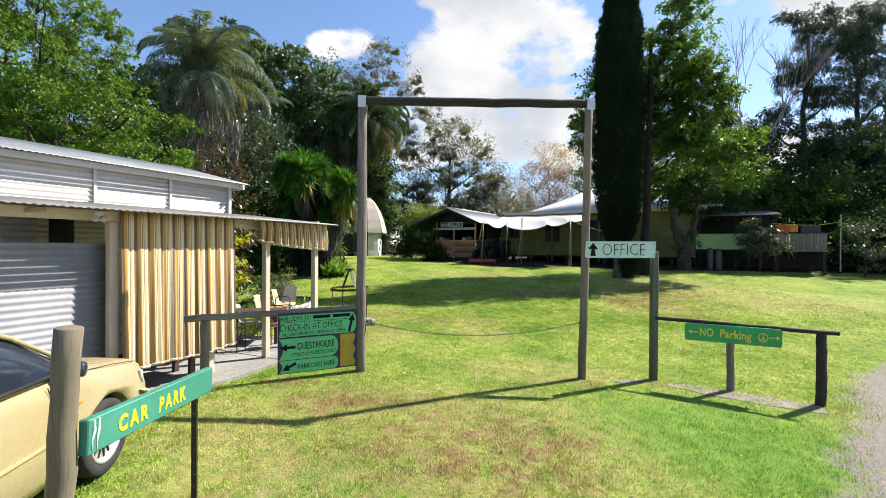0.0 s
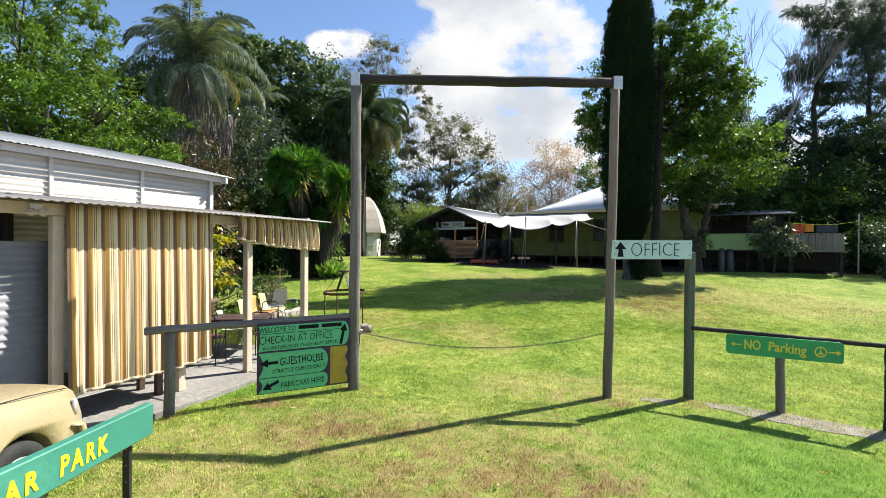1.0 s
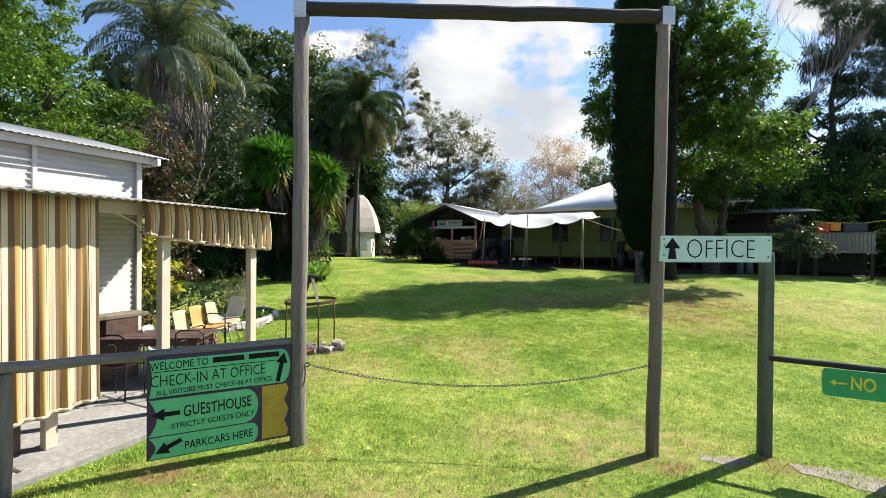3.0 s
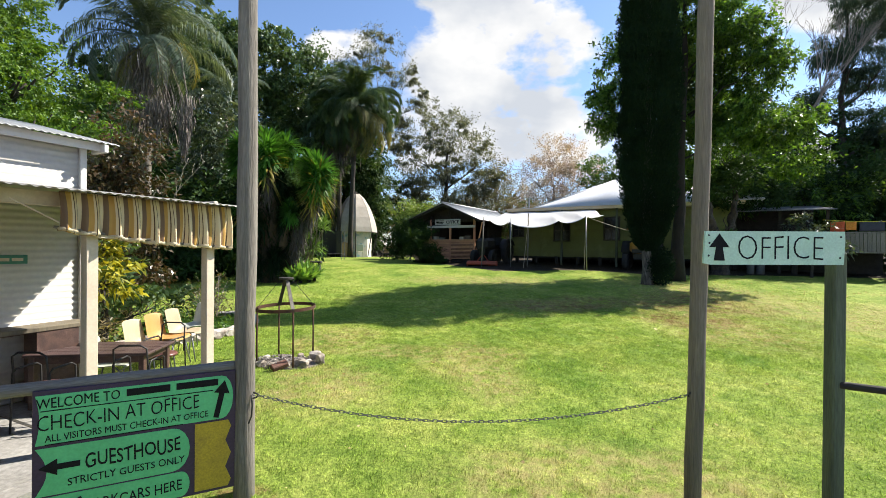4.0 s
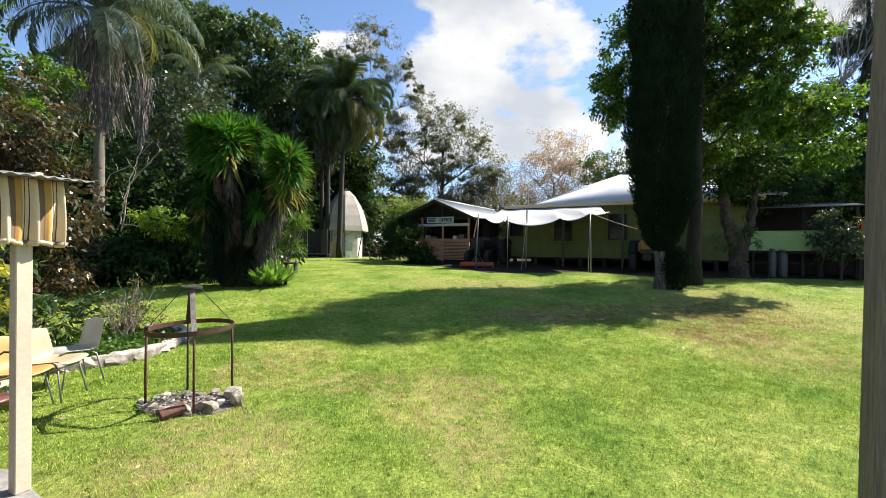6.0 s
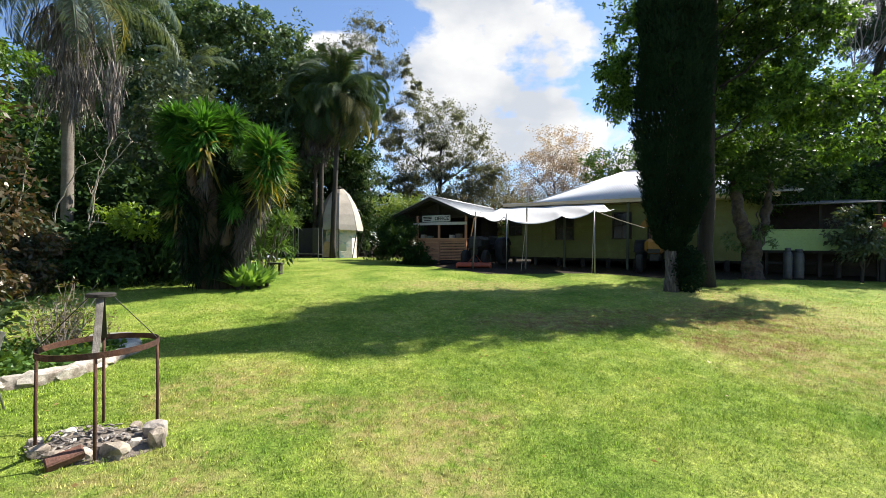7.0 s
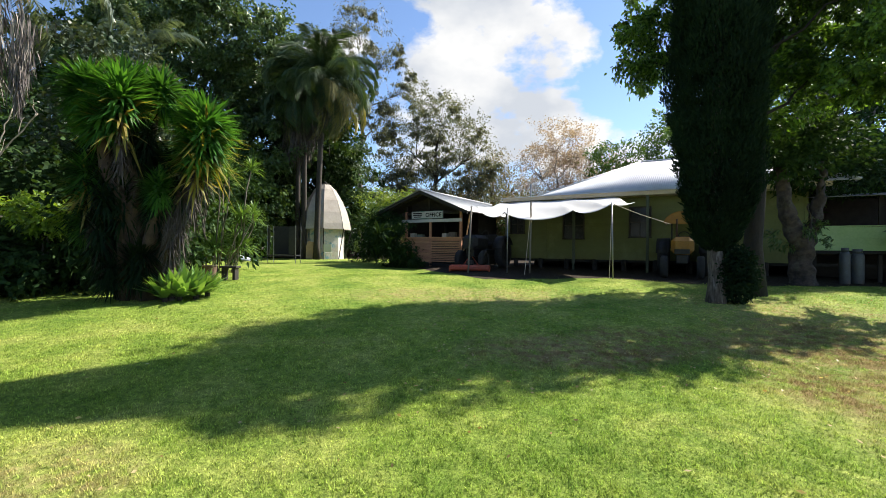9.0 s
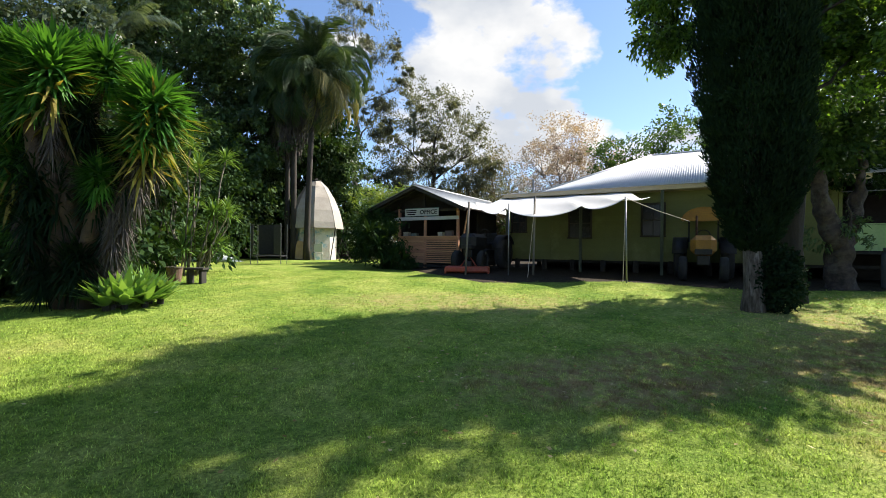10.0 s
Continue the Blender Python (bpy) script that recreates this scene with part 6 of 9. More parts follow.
# ---- the office hut ----
HUT_WOOD = mat("warm_brown_timber", (0.58, 0.295, 0.16), (0.46, 0.225, 0.12), 3, 0.7, bump=0.2, stretch=(0.4, 3, 3), ob_random=0.15)
hut = thing("office_hut", "open timber kiosk with a slatted counter and gable roof", "hut", HM)
zg = 1.10
V0 = -2.1
for s in (-5.40, -4.09, -2.55):
    part("post", Geo().box((s, V0, (zg + 3.5) / 2), (0.10, 0.10, 3.5 - zg + 0.1)), HUT_WOOD, hut)
for s in (-5.40, -2.55):
    part("post", Geo().box((s, V0 + 3.6, (zg + 3.5) / 2), (0.10, 0.10, 3.5 - zg + 0.1)), STUMP, hut)
part("post", Geo().box((-4.15, V0, 3.85), (0.09, 0.09, 0.95)), BARK, hut)
part("beam", Geo().box((-4.05, V0 - 0.07, 3.12), (3.15, 0.05, 0.14)), WHITE_IRON, hut, "white painted beam")
part("top_plate", Geo().box((-4.05, V0, 3.45), (3.3, 0.09, 0.10)), BARK, hut)
for i in range(13):
    part("slat", Geo().box((-3.31, V0 - 0.03, 1.32 + 0.076 * i), (1.42, 0.035, 0.052), b=0.006), HUT_WOOD, hut)
for i in range(7):
    part("board", Geo().box((-4.75, V0 - 0.03, 1.345 + 0.142 * i), (1.24, 0.028, 0.138), b=0.004), HUT_WOOD, hut)
part("counter_back", Geo().box((-3.98, V0 + 0.03, 1.80), (2.76, 0.03, 1.05)), BARK, hut)
part("counter_top", Geo().box((-3.98, V0 + 0.10, 2.37), (2.95, 0.42, 0.045)), HUT_WOOD, hut)
part("counter_panel", Geo().box((-3.98, V0 - 0.035, 2.27), (2.76, 0.02, 0.14)), HUT_WOOD, hut)
part("floor", Geo().box((-4.0, V0 + 1.8, 1.17), (3.0, 3.7, 0.10)), STUMP, hut)
# near-black colour that carries the shade inside the hut
HUT_DARK = mat("dark_interior_shade", (0.045, 0.035, 0.028), (0.028, 0.022, 0.018), 3, 0.9)
part("back_wall", Geo().plate([(-5.5, V0 + 3.6, 1.15), (-2.5, V0 + 3.6, 1.15), (-2.5, V0 + 3.6, 3.66), (-4.22, V0 + 3.6, 4.36), (-5.5, V0 + 3.6, 3.88)], (0, 0.06, 0)), HUT_DARK, hut)
part("side_wall", Geo().box((-5.48, V0 + 1.85, 2.5), (0.05, 3.4, 2.7)), HUT_DARK, hut)
part("side_wall", Geo().box((-2.50, V0 + 2.6, 2.4), (0.05, 2.0, 2.5)), HUT_DARK, hut)
# added dark sheet that stands in for shade in the gable
part("gable_lining", Geo().plate([(-5.9, V0 + 0.5, 3.50), (-2.4, V0 + 0.5, 3.50), (-2.35, V0 + 0.5, 3.60), (-4.22, V0 + 0.5, 4.36), (-5.9, V0 + 0.5, 3.74)], (0, 0.03, 0)), HUT_DARK, hut)
pk_ = 4.43
part("roof", Geo().shell(corr_grid((-4.22, V0 - 0.75, pk_), (-2.70, 0, -1.02), (0, 7.6, 0), (0.36, 0, 0.93)), (0, 0, -0.014)), ROOF_IRON, hut, smooth=True)
part("roof", Geo().shell(corr_grid((-4.22, V0 - 0.75, pk_), (2.35, 0, -0.98), (0, 7.6, 0), (-0.36, 0, 0.93)), (0, 0, -0.014)), ROOF_IRON, hut, smooth=True)
for sx, l, dz in ((-1, 2.70, 1.02), (1, 2.35, 0.98)):
    # added dark sheet below the iron, for shade under the slope
    part("roof_lining", Geo().plate([(-4.22, V0 - 0.70, pk_ - 0.035), (-4.22 + sx * l, V0 - 0.70, pk_ - dz - 0.035), (-4.22 + sx * l, V0 + 6.8, pk_ - dz - 0.035), (-4.22, V0 + 6.8, pk_ - 0.035)], (0, 0, -0.012)), HUT_DARK, hut, "dark sheet added for the shade under the roof")
    part("barge_board", Geo().plate([(-4.22, V0 - 0.72, pk_ - 0.03), (-4.22 + sx * l, V0 - 0.72, pk_ - dz - 0.03), (-4.22 + sx * l, V0 - 0.72, pk_ - dz - 0.15), (-4.22, V0 - 0.72, pk_ - 0.16)], (0, 0.03, 0)), STUMP, hut)
    for k in range(4):
        part("rafter", Geo().plate([(-4.22, V0 - 0.3 + 1.2 * k, pk_ - 0.03), (-4.22 + sx * l, V0 - 0.3 + 1.2 * k, pk_ - dz - 0.03), (-4.22 + sx * l, V0 - 0.3 + 1.2 * k, pk_ - dz - 0.11), (-4.22, V0 - 0.3 + 1.2 * k, pk_ - 0.12)], (0, 0.05, 0)), STUMP, hut)
part("ridge_cap", Geo().tube([(-4.22, V0 - 0.76, pk_ + 0.01), (-4.22, V0 + 6.85, pk_ + 0.01)], 0.06, 8), ROOF_IRON, hut, smooth=True)
part("brace", Geo().tube([(-2.50, V0 - 0.02, 1.25), (-1.75, V0 - 0.7, 3.3)], 0.03, 6), HUT_WOOD, hut)
hs = thing("hut_sign", "white office sign board with black lettering on the hut beam", "sign", HM @ pose(-4.21, V0 - 0.12, 3.38, 90, 0, 0))
part("board", Geo().box((0, 0, 0), (1.66, 0.33, 0.03), b=0.004), WHITE_IRON, hs)
part("border", Geo().box((0, 0.155, 0.017), (1.64, 0.012, 0.004), b=0.001).box((0, -0.155, 0.017), (1.64, 0.012, 0.004), b=0.001).box((-0.815, 0, 0.017), (0.012, 0.30, 0.004), b=0.001).box((0.815, 0, 0.017), (0.012, 0.30, 0.004), b=0.001), SIGN_TEAL, hs)
lettering("lettering", "OFFICE", 0.185, pose(0.34, 0.0, 0.017), INK, hs, 0.004, wide=0.82)
for x, y, w in ((-0.50, 0.075, 0.52), (-0.50, -0.005, 0.50), (-0.50, -0.085, 0.40)):
    part("lettering_bar", Geo().box((x, y, 0.018), (w, 0.045, 0.004), b=0.001), INK, hs)
for i, (s, w, h, c) in enumerate(((-5.1, 0.25, 0.16, (0.5, 0.45, 0.35)), (-4.7, 0.3, 0.10, (0.2, 0.24, 0.2)), (-3.4, 0.22, 0.14, (0.55, 0.5, 0.42)), (-3.0, 0.3, 0.2, (0.16, 0.12, 0.1)))):
    cm = mat("counter_goods", c, tuple(0.7 * x for x in c), 8, 0.7)
    cb = thing("box", "small box standing on the kiosk counter", "box", HM @ pose(s, V0 + 0.12, 2.3925))
    part("carton", Geo().box((0, 0, h / 2), (w, 0.2, h), b=0.006), cm, cb)
    part("lid", Geo().box((0, 0, h + 0.008), (w + 0.02, 0.22, 0.018), b=0.004), cm, cb)


# ---- tractors in the shade ----
def tractor(m, hood_mat, label, cab, face=1):
    tr_ = thing("tractor", label, "tractor", m)
    part("chassis", Geo().box((0, 0.1, 0.62), (0.34, 2.3, 0.30), b=0.03), BLACK_IRON, tr_)
    part("hood", Geo().box((0, 0.75, 1.05), (0.66, 1.25, 0.58), b=0.14), hood_mat, tr_)
    part("grille", Geo().box((0, 1.39, 0.86), (0.44, 0.03, 0.16), b=0.02), BLACK_IRON, tr_)
    part("seat", Geo().box((0, -0.75, 1.0), (0.48, 0.45, 0.12), b=0.04).box((0, -0.97, 1.22), (0.46, 0.10, 0.40), b=0.04), BLACK_IRON, tr_)
    part("steering_wheel", Geo().tube([(0.19 * math.cos(a), -0.30 + 0.06 * math.sin(a), 1.38 + 0.18 * math.sin(a)) for a in [2 * math.pi * k / 14 for k in range(15)]], 0.016, 6), BLACK_IRON, tr_)
    part("column", Geo().tube([(0, 0.1, 1.1), (0, -0.30, 1.38)], 0.03, 6), BLACK_IRON, tr_)
    part("exhaust", Geo().tube([(0.18, 0.8, 1.2), (0.18, 0.8, 1.95)], 0.03, 8), RUST, tr_)
    for sx in (-1, 1):
        for y, r, w in ((-0.6, 0.62, 0.34), (1.05, 0.36, 0.22)):
            wm_ = Matrix.Translation((sx * (0.66 if r > 0.5 else 0.52), y, r)) @ Matrix.Rotation(radians(90 * sx), 4, "Y")
            ty = part("tyre", Geo().lathe([(0.55 * r, -w / 2), (0.9 * r, -w / 2), (r, -w / 3), (r, w / 3), (0.9 * r, w / 2), (0.58 * r, w / 2), (0.55 * r, 0)], 28, wm_), TYRE, tr_, smooth=True)
            part("rim", Geo().lathe([(0.57 * r, 0), (0.55 * r, w / 2.4), (0.2 * r, w / 4), (0.02, w / 3)], 20, wm_), BLACK_IRON, ty, smooth=True)
        part("mudguard", Geo().shell([[(sx * (0.45 + 0.42 * j), -0.6 + 0.70 * math.cos(a), 0.62 + 0.70 * math.sin(a)) for j in (0, 1)] for a in [radians(15 + 15 * k) for k in range(10)]], (0, 0, 0.02)), BLACK_IRON, tr_, smooth=True)
    if cab:
        for sx in (-1, 1):
            part("canopy_post", Geo().tube([(sx * 0.42, -0.95, 1.2), (sx * 0.42, -0.85, 2.1)], 0.03, 6), BLACK_IRON, tr_)
        part("canopy", Geo().shell([[(0.62 * math.sin(a), y, 1.78 + 0.45 * math.cos(a)) for a in [radians(-80 + 16 * k) for k in range(11)]] for y in (-1.2, -0.4, 0.25)], (0, 0, 0.03)), hood_mat, tr_, smooth=True)
        part("canopy_front", Geo().shell([[(q_ * 0.60 * math.sin(a), 0.235, 1.80 + q_ * 0.43 * math.cos(a)) for a in [radians(-84 + 12 * k) for k in range(15)]] for q_ in (0.02, 0.5, 1.0)], (0, 0.012, 0)), hood_mat, tr_)
    return tr_


YEL = mat("faded_yellow_enamel", (0.300, 0.145, 0.012), (0.235, 0.108, 0.010), 2.5, 0.62, c3=(0.185, 0.098, 0.02))
RED = mat("red_orange_enamel", (0.50, 0.085, 0.03), (0.38, 0.06, 0.025), 3, 0.5, c3=(0.28, 0.07, 0.04))
GREYT = mat("dull_grey_enamel", (0.018, 0.018, 0.019), (0.011, 0.011, 0.012), 3, 0.7)
tx = Vector((9.58, 23.97, 0))
tractor(pose(tx.x, tx.y, gz(tx.x, tx.y), 0, 0, 149), YEL, "old yellow tractor with a curved canopy parked under the eave", True)
tractor(pose(2.95, 27.3, gz(2.95, 27.3), 0, 0, 150), GREYT, "dark grey tractor parked beside the hut", False)
sl = thing("slasher", "red-orange steel mower deck lying in front of the tractor", "mower deck", pose(2.30, 25.75, gz(2.3, 25.75), 0, 0, -8))
part("deck", Geo().box((0, 0, 0.13), (1.55, 0.9, 0.20), b=0.05), RED, sl)
part("skid", Geo().box((-0.74, 0, 0.05), (0.05, 0.95, 0.12)).box((0.74, 0, 0.05), (0.05, 0.95, 0.12)), RED, sl)
part("gearbox", Geo().box((0, 0, 0.31), (0.28, 0.28, 0.18), b=0.03), BLACK_IRON, sl)
part("hitch", Geo().tube([(-0.3, 0.4, 0.2), (0, 0.7, 0.6), (0.3, 0.4, 0.2)], 0.03, 6), RED, sl)

# ---- the canvas dome ----
CANVAS = mat("weathered_pale_canvas", (0.448, 0.400, 0.336), (0.368, 0.320, 0.264), 1.4, 0.85, c3=(0.288, 0.248, 0.208), bump=0.15, fine=0.1)
DC = (-6.75, 39.0)
dome = thing("dome_hut", "pale canvas pod dome over a painted round wall", "dome", pose(DC[0], DC[1], 1.10))
prof = [(1.76, 2.02), (1.70, 2.40), (1.50, 3.15), (1.18, 3.95), (0.72, 4.70), (0.30, 5.10)]
for k in range(8):
    a0, a1 = radians(45 * k + 12), radians(45 * k + 57)
    rows = []
    for r, z in prof:
        rows.append([((r * (1 - t) * math.cos(a0) + r * t * math.cos(a1)), (r * (1 - t) * math.sin(a0) + r * t * math.sin(a1)), z) for t in (0, 0.5, 1)])
    part("canvas_panel", Geo().shell(rows, (0, 0, -0.03)), CANVAS, dome)
    part("seam", Geo().tube([(r * math.cos(a0), r * math.sin(a0), z) for r, z in prof], 0.012, 5), CANVAS, dome)
part("vent_cap", Geo().lathe([(0.32, 5.06), (0.32, 5.14), (0.10, 5.2), (0.10, 5.27), (0.02, 5.3)], 12), STUMP, dome)
part("rim", Geo().tube([(1.69 * math.cos(radians(45 * k + 12)), 1.69 * math.sin(radians(45 * k + 12)), 2.05) for k in range(9)], 0.05, 6), STUMP, dome)
MURAL = mat("painted_mural_wall", (0.60, 0.56, 0.51), (0.22, 0.36, 0.42), 2.2, 0.8, c3=(0.50, 0.40, 0.34), lo=0.55, hi=0.62)
for k in range(8):
    a0, a1 = radians(45 * k + 12), radians(45 * k + 57)
    p0, p1 = (1.30 * math.cos(a0), 1.30 * math.sin(a0)), (1.30 * math.cos(a1), 1.30 * math.sin(a1))
    part("wall_panel", Geo().plate([(p0[0], p0[1], -0.05), (p1[0], p1[1], -0.05), (p1[0], p1[1], 2.10), (p0[0], p0[1], 2.10)], (0.03 * -math.cos((a0 + a1) / 2), 0.03 * -math.sin((a0 + a1) / 2), 0)), MURAL, dome)
    part("post", Geo().tube([(p0[0] * 1.03, p0[1] * 1.03, -0.05), (p0[0] * 1.38, p0[1] * 1.38, 2.05)], 0.035, 6), STUMP, dome)
bd = thing("board", "tan plywood board leaning on the dome wall", "board", pose(-7.05, 37.15, 1.10, -8, 0, 6))
part("sheet", Geo().plate([(-0.42, 0, 0), (0.42, 0, 0), (0.36, 0, 1.05), (-0.30, 0, 1.22), (-0.42, 0, 0.9)], (0, 0.02, 0)), mat("tan_plywood", (0.50, 0.33, 0.17), (0.42, 0.27, 0.13), 4, 0.7), bd)
part("edge_strip", Geo().box((0, -0.006, 0.03), (0.84, 0.012, 0.05)), BARK, bd)
gc = thing("garden_chair", "white slatted garden chair by the dome", "chair", pose(-6.0, 36.9, 1.10, 0, 0, 190))
part("seat", Geo().box((0, 0, 0.43), (0.5, 0.46, 0.03)), WHITE_IRON, gc)
part("backrest", Geo().box((0, 0.23, 0.75), (0.5, 0.03, 0.5)), WHITE_IRON, gc)
for x in (-0.22, 0.22):
    for y in (-0.2, 0.2):
        part("leg", Geo().box((x, y, 0.21), (0.04, 0.04, 0.42)), WHITE_IRON, gc)

# trampoline with its upright mesh panels
MESH = mat("black_mesh_cloth", (0.012, 0.012, 0.014), (0.02, 0.02, 0.022), 9, 0.8)
GREYMESH = mat("grey_mesh_cloth", (0.032, 0.031, 0.03), (0.024, 0.023, 0.022), 9, 0.8)
tp = thing("trampoline", "small trampoline frame with dark mesh side panels", "trampoline", pose(-6.55, 30.6, gz(-6.6, 30.6)) @ Matrix.Diagonal((0.72, 0.8, 0.9, 1)))
for x in (-0.95, 0.95):
    for y in (-0.5, 0.5):
        part("leg", Geo().tube([(x, y, 0), (x, y, 0.42)], 0.022, 6), GREY_STEEL, tp)
        part("upright", Geo().tube([(x, y, 0.42), (x, y, 2.05)], 0.022, 6), GREY_STEEL, tp)
part("bed", Geo().box((0, 0, 0.42), (1.95, 1.05, 0.05)), MESH, tp)
part("mesh_panel", Geo().box((-0.15, 0.5, 1.25), (1.5, 0.015, 1.55)), MESH, tp)
part("mesh_panel", Geo().box((0.72, -0.50, 1.25), (0.44, 0.015, 1.5)), GREYMESH, tp, "grey mesh side panel")
part("mesh_panel", Geo().box((-0.86, -0.50, 1.25), (0.18, 0.015, 1.5)), GREYMESH, tp, "grey mesh side panel")
shf = thing("tarp_bundle", "folded blue-grey groundsheet on the lawn", "groundsheet", pose(-10.8, 34.0, gz(-10.8, 34)))
part("sheet", stone_geo(301, 1.6, 0.7, 0.35), mat("blue_grey_sheet", (0.34, 0.38, 0.46), (0.26, 0.29, 0.36), 2, 0.6), shf, smooth=True)
part("fold", stone_geo(302, 0.9, 0.5, 0.48), mat("pale_sheet", (0.50, 0.52, 0.55), (0.40, 0.42, 0.46), 2, 0.6), shf, smooth=True)

# stump seat and half barrel by the yucca
st = thing("stool", "dark timber garden stool on the lawn", "stool", pose(-5.05, 21.8, gz(-5.05, 21.8)) @ Matrix.Diagonal((0.80, 0.95, 1.0, 1)))
part("top", Geo().box((0, 0, 0.38), (0.62, 0.34, 0.06), b=0.01), STUMP, st)
for x in (-0.2, 0.2):
    part("leg", Geo().box((x, 0, 0.175), (0.10, 0.26, 0.36), b=0.01), STUMP, st)
PLANTER = mat("weathered_brown_staves", (0.20, 0.125, 0.085), (0.13, 0.08, 0.055), 4, 0.8, bump=0.3, ob_random=0.2)
hb = thing("planter_tub", "brown slatted timber tub planter", "planter", pose(-5.8, 22.1, gz(-5.8, 22.1)) @ Matrix.Diagonal((0.5, 0.5, 0.6, 1)))
for k in range(18):
    a = 2 * math.pi * k / 18
    part("stave", Geo().plate([(0.30 * math.cos(a - 0.16), 0.30 * math.sin(a - 0.16), 0), (0.30 * math.cos(a + 0.16), 0.30 * math.sin(a + 0.16), 0), (0.40 * math.cos(a + 0.16), 0.40 * math.sin(a + 0.16), 0.62), (0.40 * math.cos(a - 0.16), 0.40 * math.sin(a - 0.16), 0.62)], (-0.025 * math.cos(a), -0.025 * math.sin(a), 0)), PLANTER, hb)
part("rim", Geo().lathe([(0.43, 0.62), (0.43, 0.66), (0.33, 0.66), (0.33, 0.62)], 24), ROUND_POST, hb)
part("soil", Geo().lathe([(0.36, 0.5), (0.37, 0.58), (0.02, 0.6)], 18), SOIL, hb)


# ---- plants ----
def unit(a):
    return a / np.maximum(1e-9, np.linalg.norm(a, axis=1))[:, None]


def blades_mesh(name, p, d, length, width, curl=0.15):
    """Leaves as folded lozenges: base p, direction d, with lengths and widths."""
    n = len(p)
    side = unit(np.cross(d, rng.normal(size=(n, 3))))
    nrm = np.cross(side, d)
    L, W = length[:, None], width[:, None]
    mid = p + d * L * 0.45
    tip = p + d * L - np.array([0, 0, 1.0]) * L * curl
    v = np.stack([p, mid + side * W * 0.5 + nrm * W * 0.12, tip, mid - side * W * 0.5 + nrm * W * 0.12], 1).reshape(-1, 3)
    return np_mesh(name, v, np.arange(4 * n).reshape(-1, 4))


def crown_points(lobes, n, clump=0.35, per=22, hollow=0.35, gap=0.0, flat=0.8):
    """Leaf places and outward ways for a crown of uneven lobes; leaves gather in sprays, mostly near the surface."""
    vol = np.array([l[3] * l[4] + l[4] * l[5] + l[3] * l[5] for l in lobes])
    nc = max(12, n // (per * 3))
    pick = rng.choice(len(lobes), nc, p=vol / vol.sum())
    lb = np.array(lobes, float)[pick]
    w = unit(rng.normal(size=(nc, 3)))
    bump = 1 + 0.25 * np.sin(5 * w[:, 0] + 3 * lb[:, 0]) * np.sin(4 * w[:, 2] + 2 * lb[:, 1])
    r = (hollow + (1 - hollow) * rng.random(nc) ** 0.45) * bump
    c = lb[:, :3] + w * lb[:, 3:6] * r[:, None]
    if gap:
        k = np.sin(1.9 * c[:, 0] + 1.1 * c[:, 1]) * np.sin(2.1 * c[:, 2] + 0.7 * c[:, 1]) < 1 - gap * 1.6
        c, w = c[k], w[k]
    # each spray is a few tight tufts round its centre, flattened and hanging outward
    kt = rng.integers(0, len(c), len(c) * 3)
    t = c[kt] + rng.normal(size=(len(kt), 3)) * clump * np.array([1.25, 1.25, 0.7 * flat])
    k = rng.integers(0, len(t), n)
    p = t[k] + rng.normal(size=(n, 3)) * clump * 0.5 * np.array([1, 1, flat])
    d = unit(w[kt[k]] * 0.8 + rng.normal(size=(n, 3)) * 0.75)
    return p, d, c


def tufted(lobes, count, r0, r1, seed):
    """Many small lobes over the upper and outer surface of the large ones, so that a crown breaks up into clumps."""
    rr = random.Random(seed)
    area = [l[3] * l[4] + l[4] * l[5] + l[3] * l[5] for l in lobes]
    out = []
    for l in rr.choices(lobes, area, k=count):
        w = Vector((rr.gauss(0, 1), rr.gauss(0, 1), rr.gauss(0.25, 1))).normalized()
        q = rr.uniform(0.72, 1.0)
        r = rr.uniform(r0, r1)
        out.append((l[0] + w.x * l[3] * q, l[1] + w.y * l[4] * q, l[2] + w.z * l[5] * q, r, r, r * 0.62))
    return out


def limb_path(a, b, seed, wob=0.12, steps=6):
    rr = random.Random(seed)
    a, b = Vector(a), Vector(b)
    l = (b - a).length
    return [a.lerp(b, i / steps) + Vector((rr.uniform(-1, 1), rr.uniform(-1, 1), rr.uniform(-0.4, 0.8))) * (wob * l * (0 if i in (0, steps) else 0.35)) for i in range(steps + 1)]


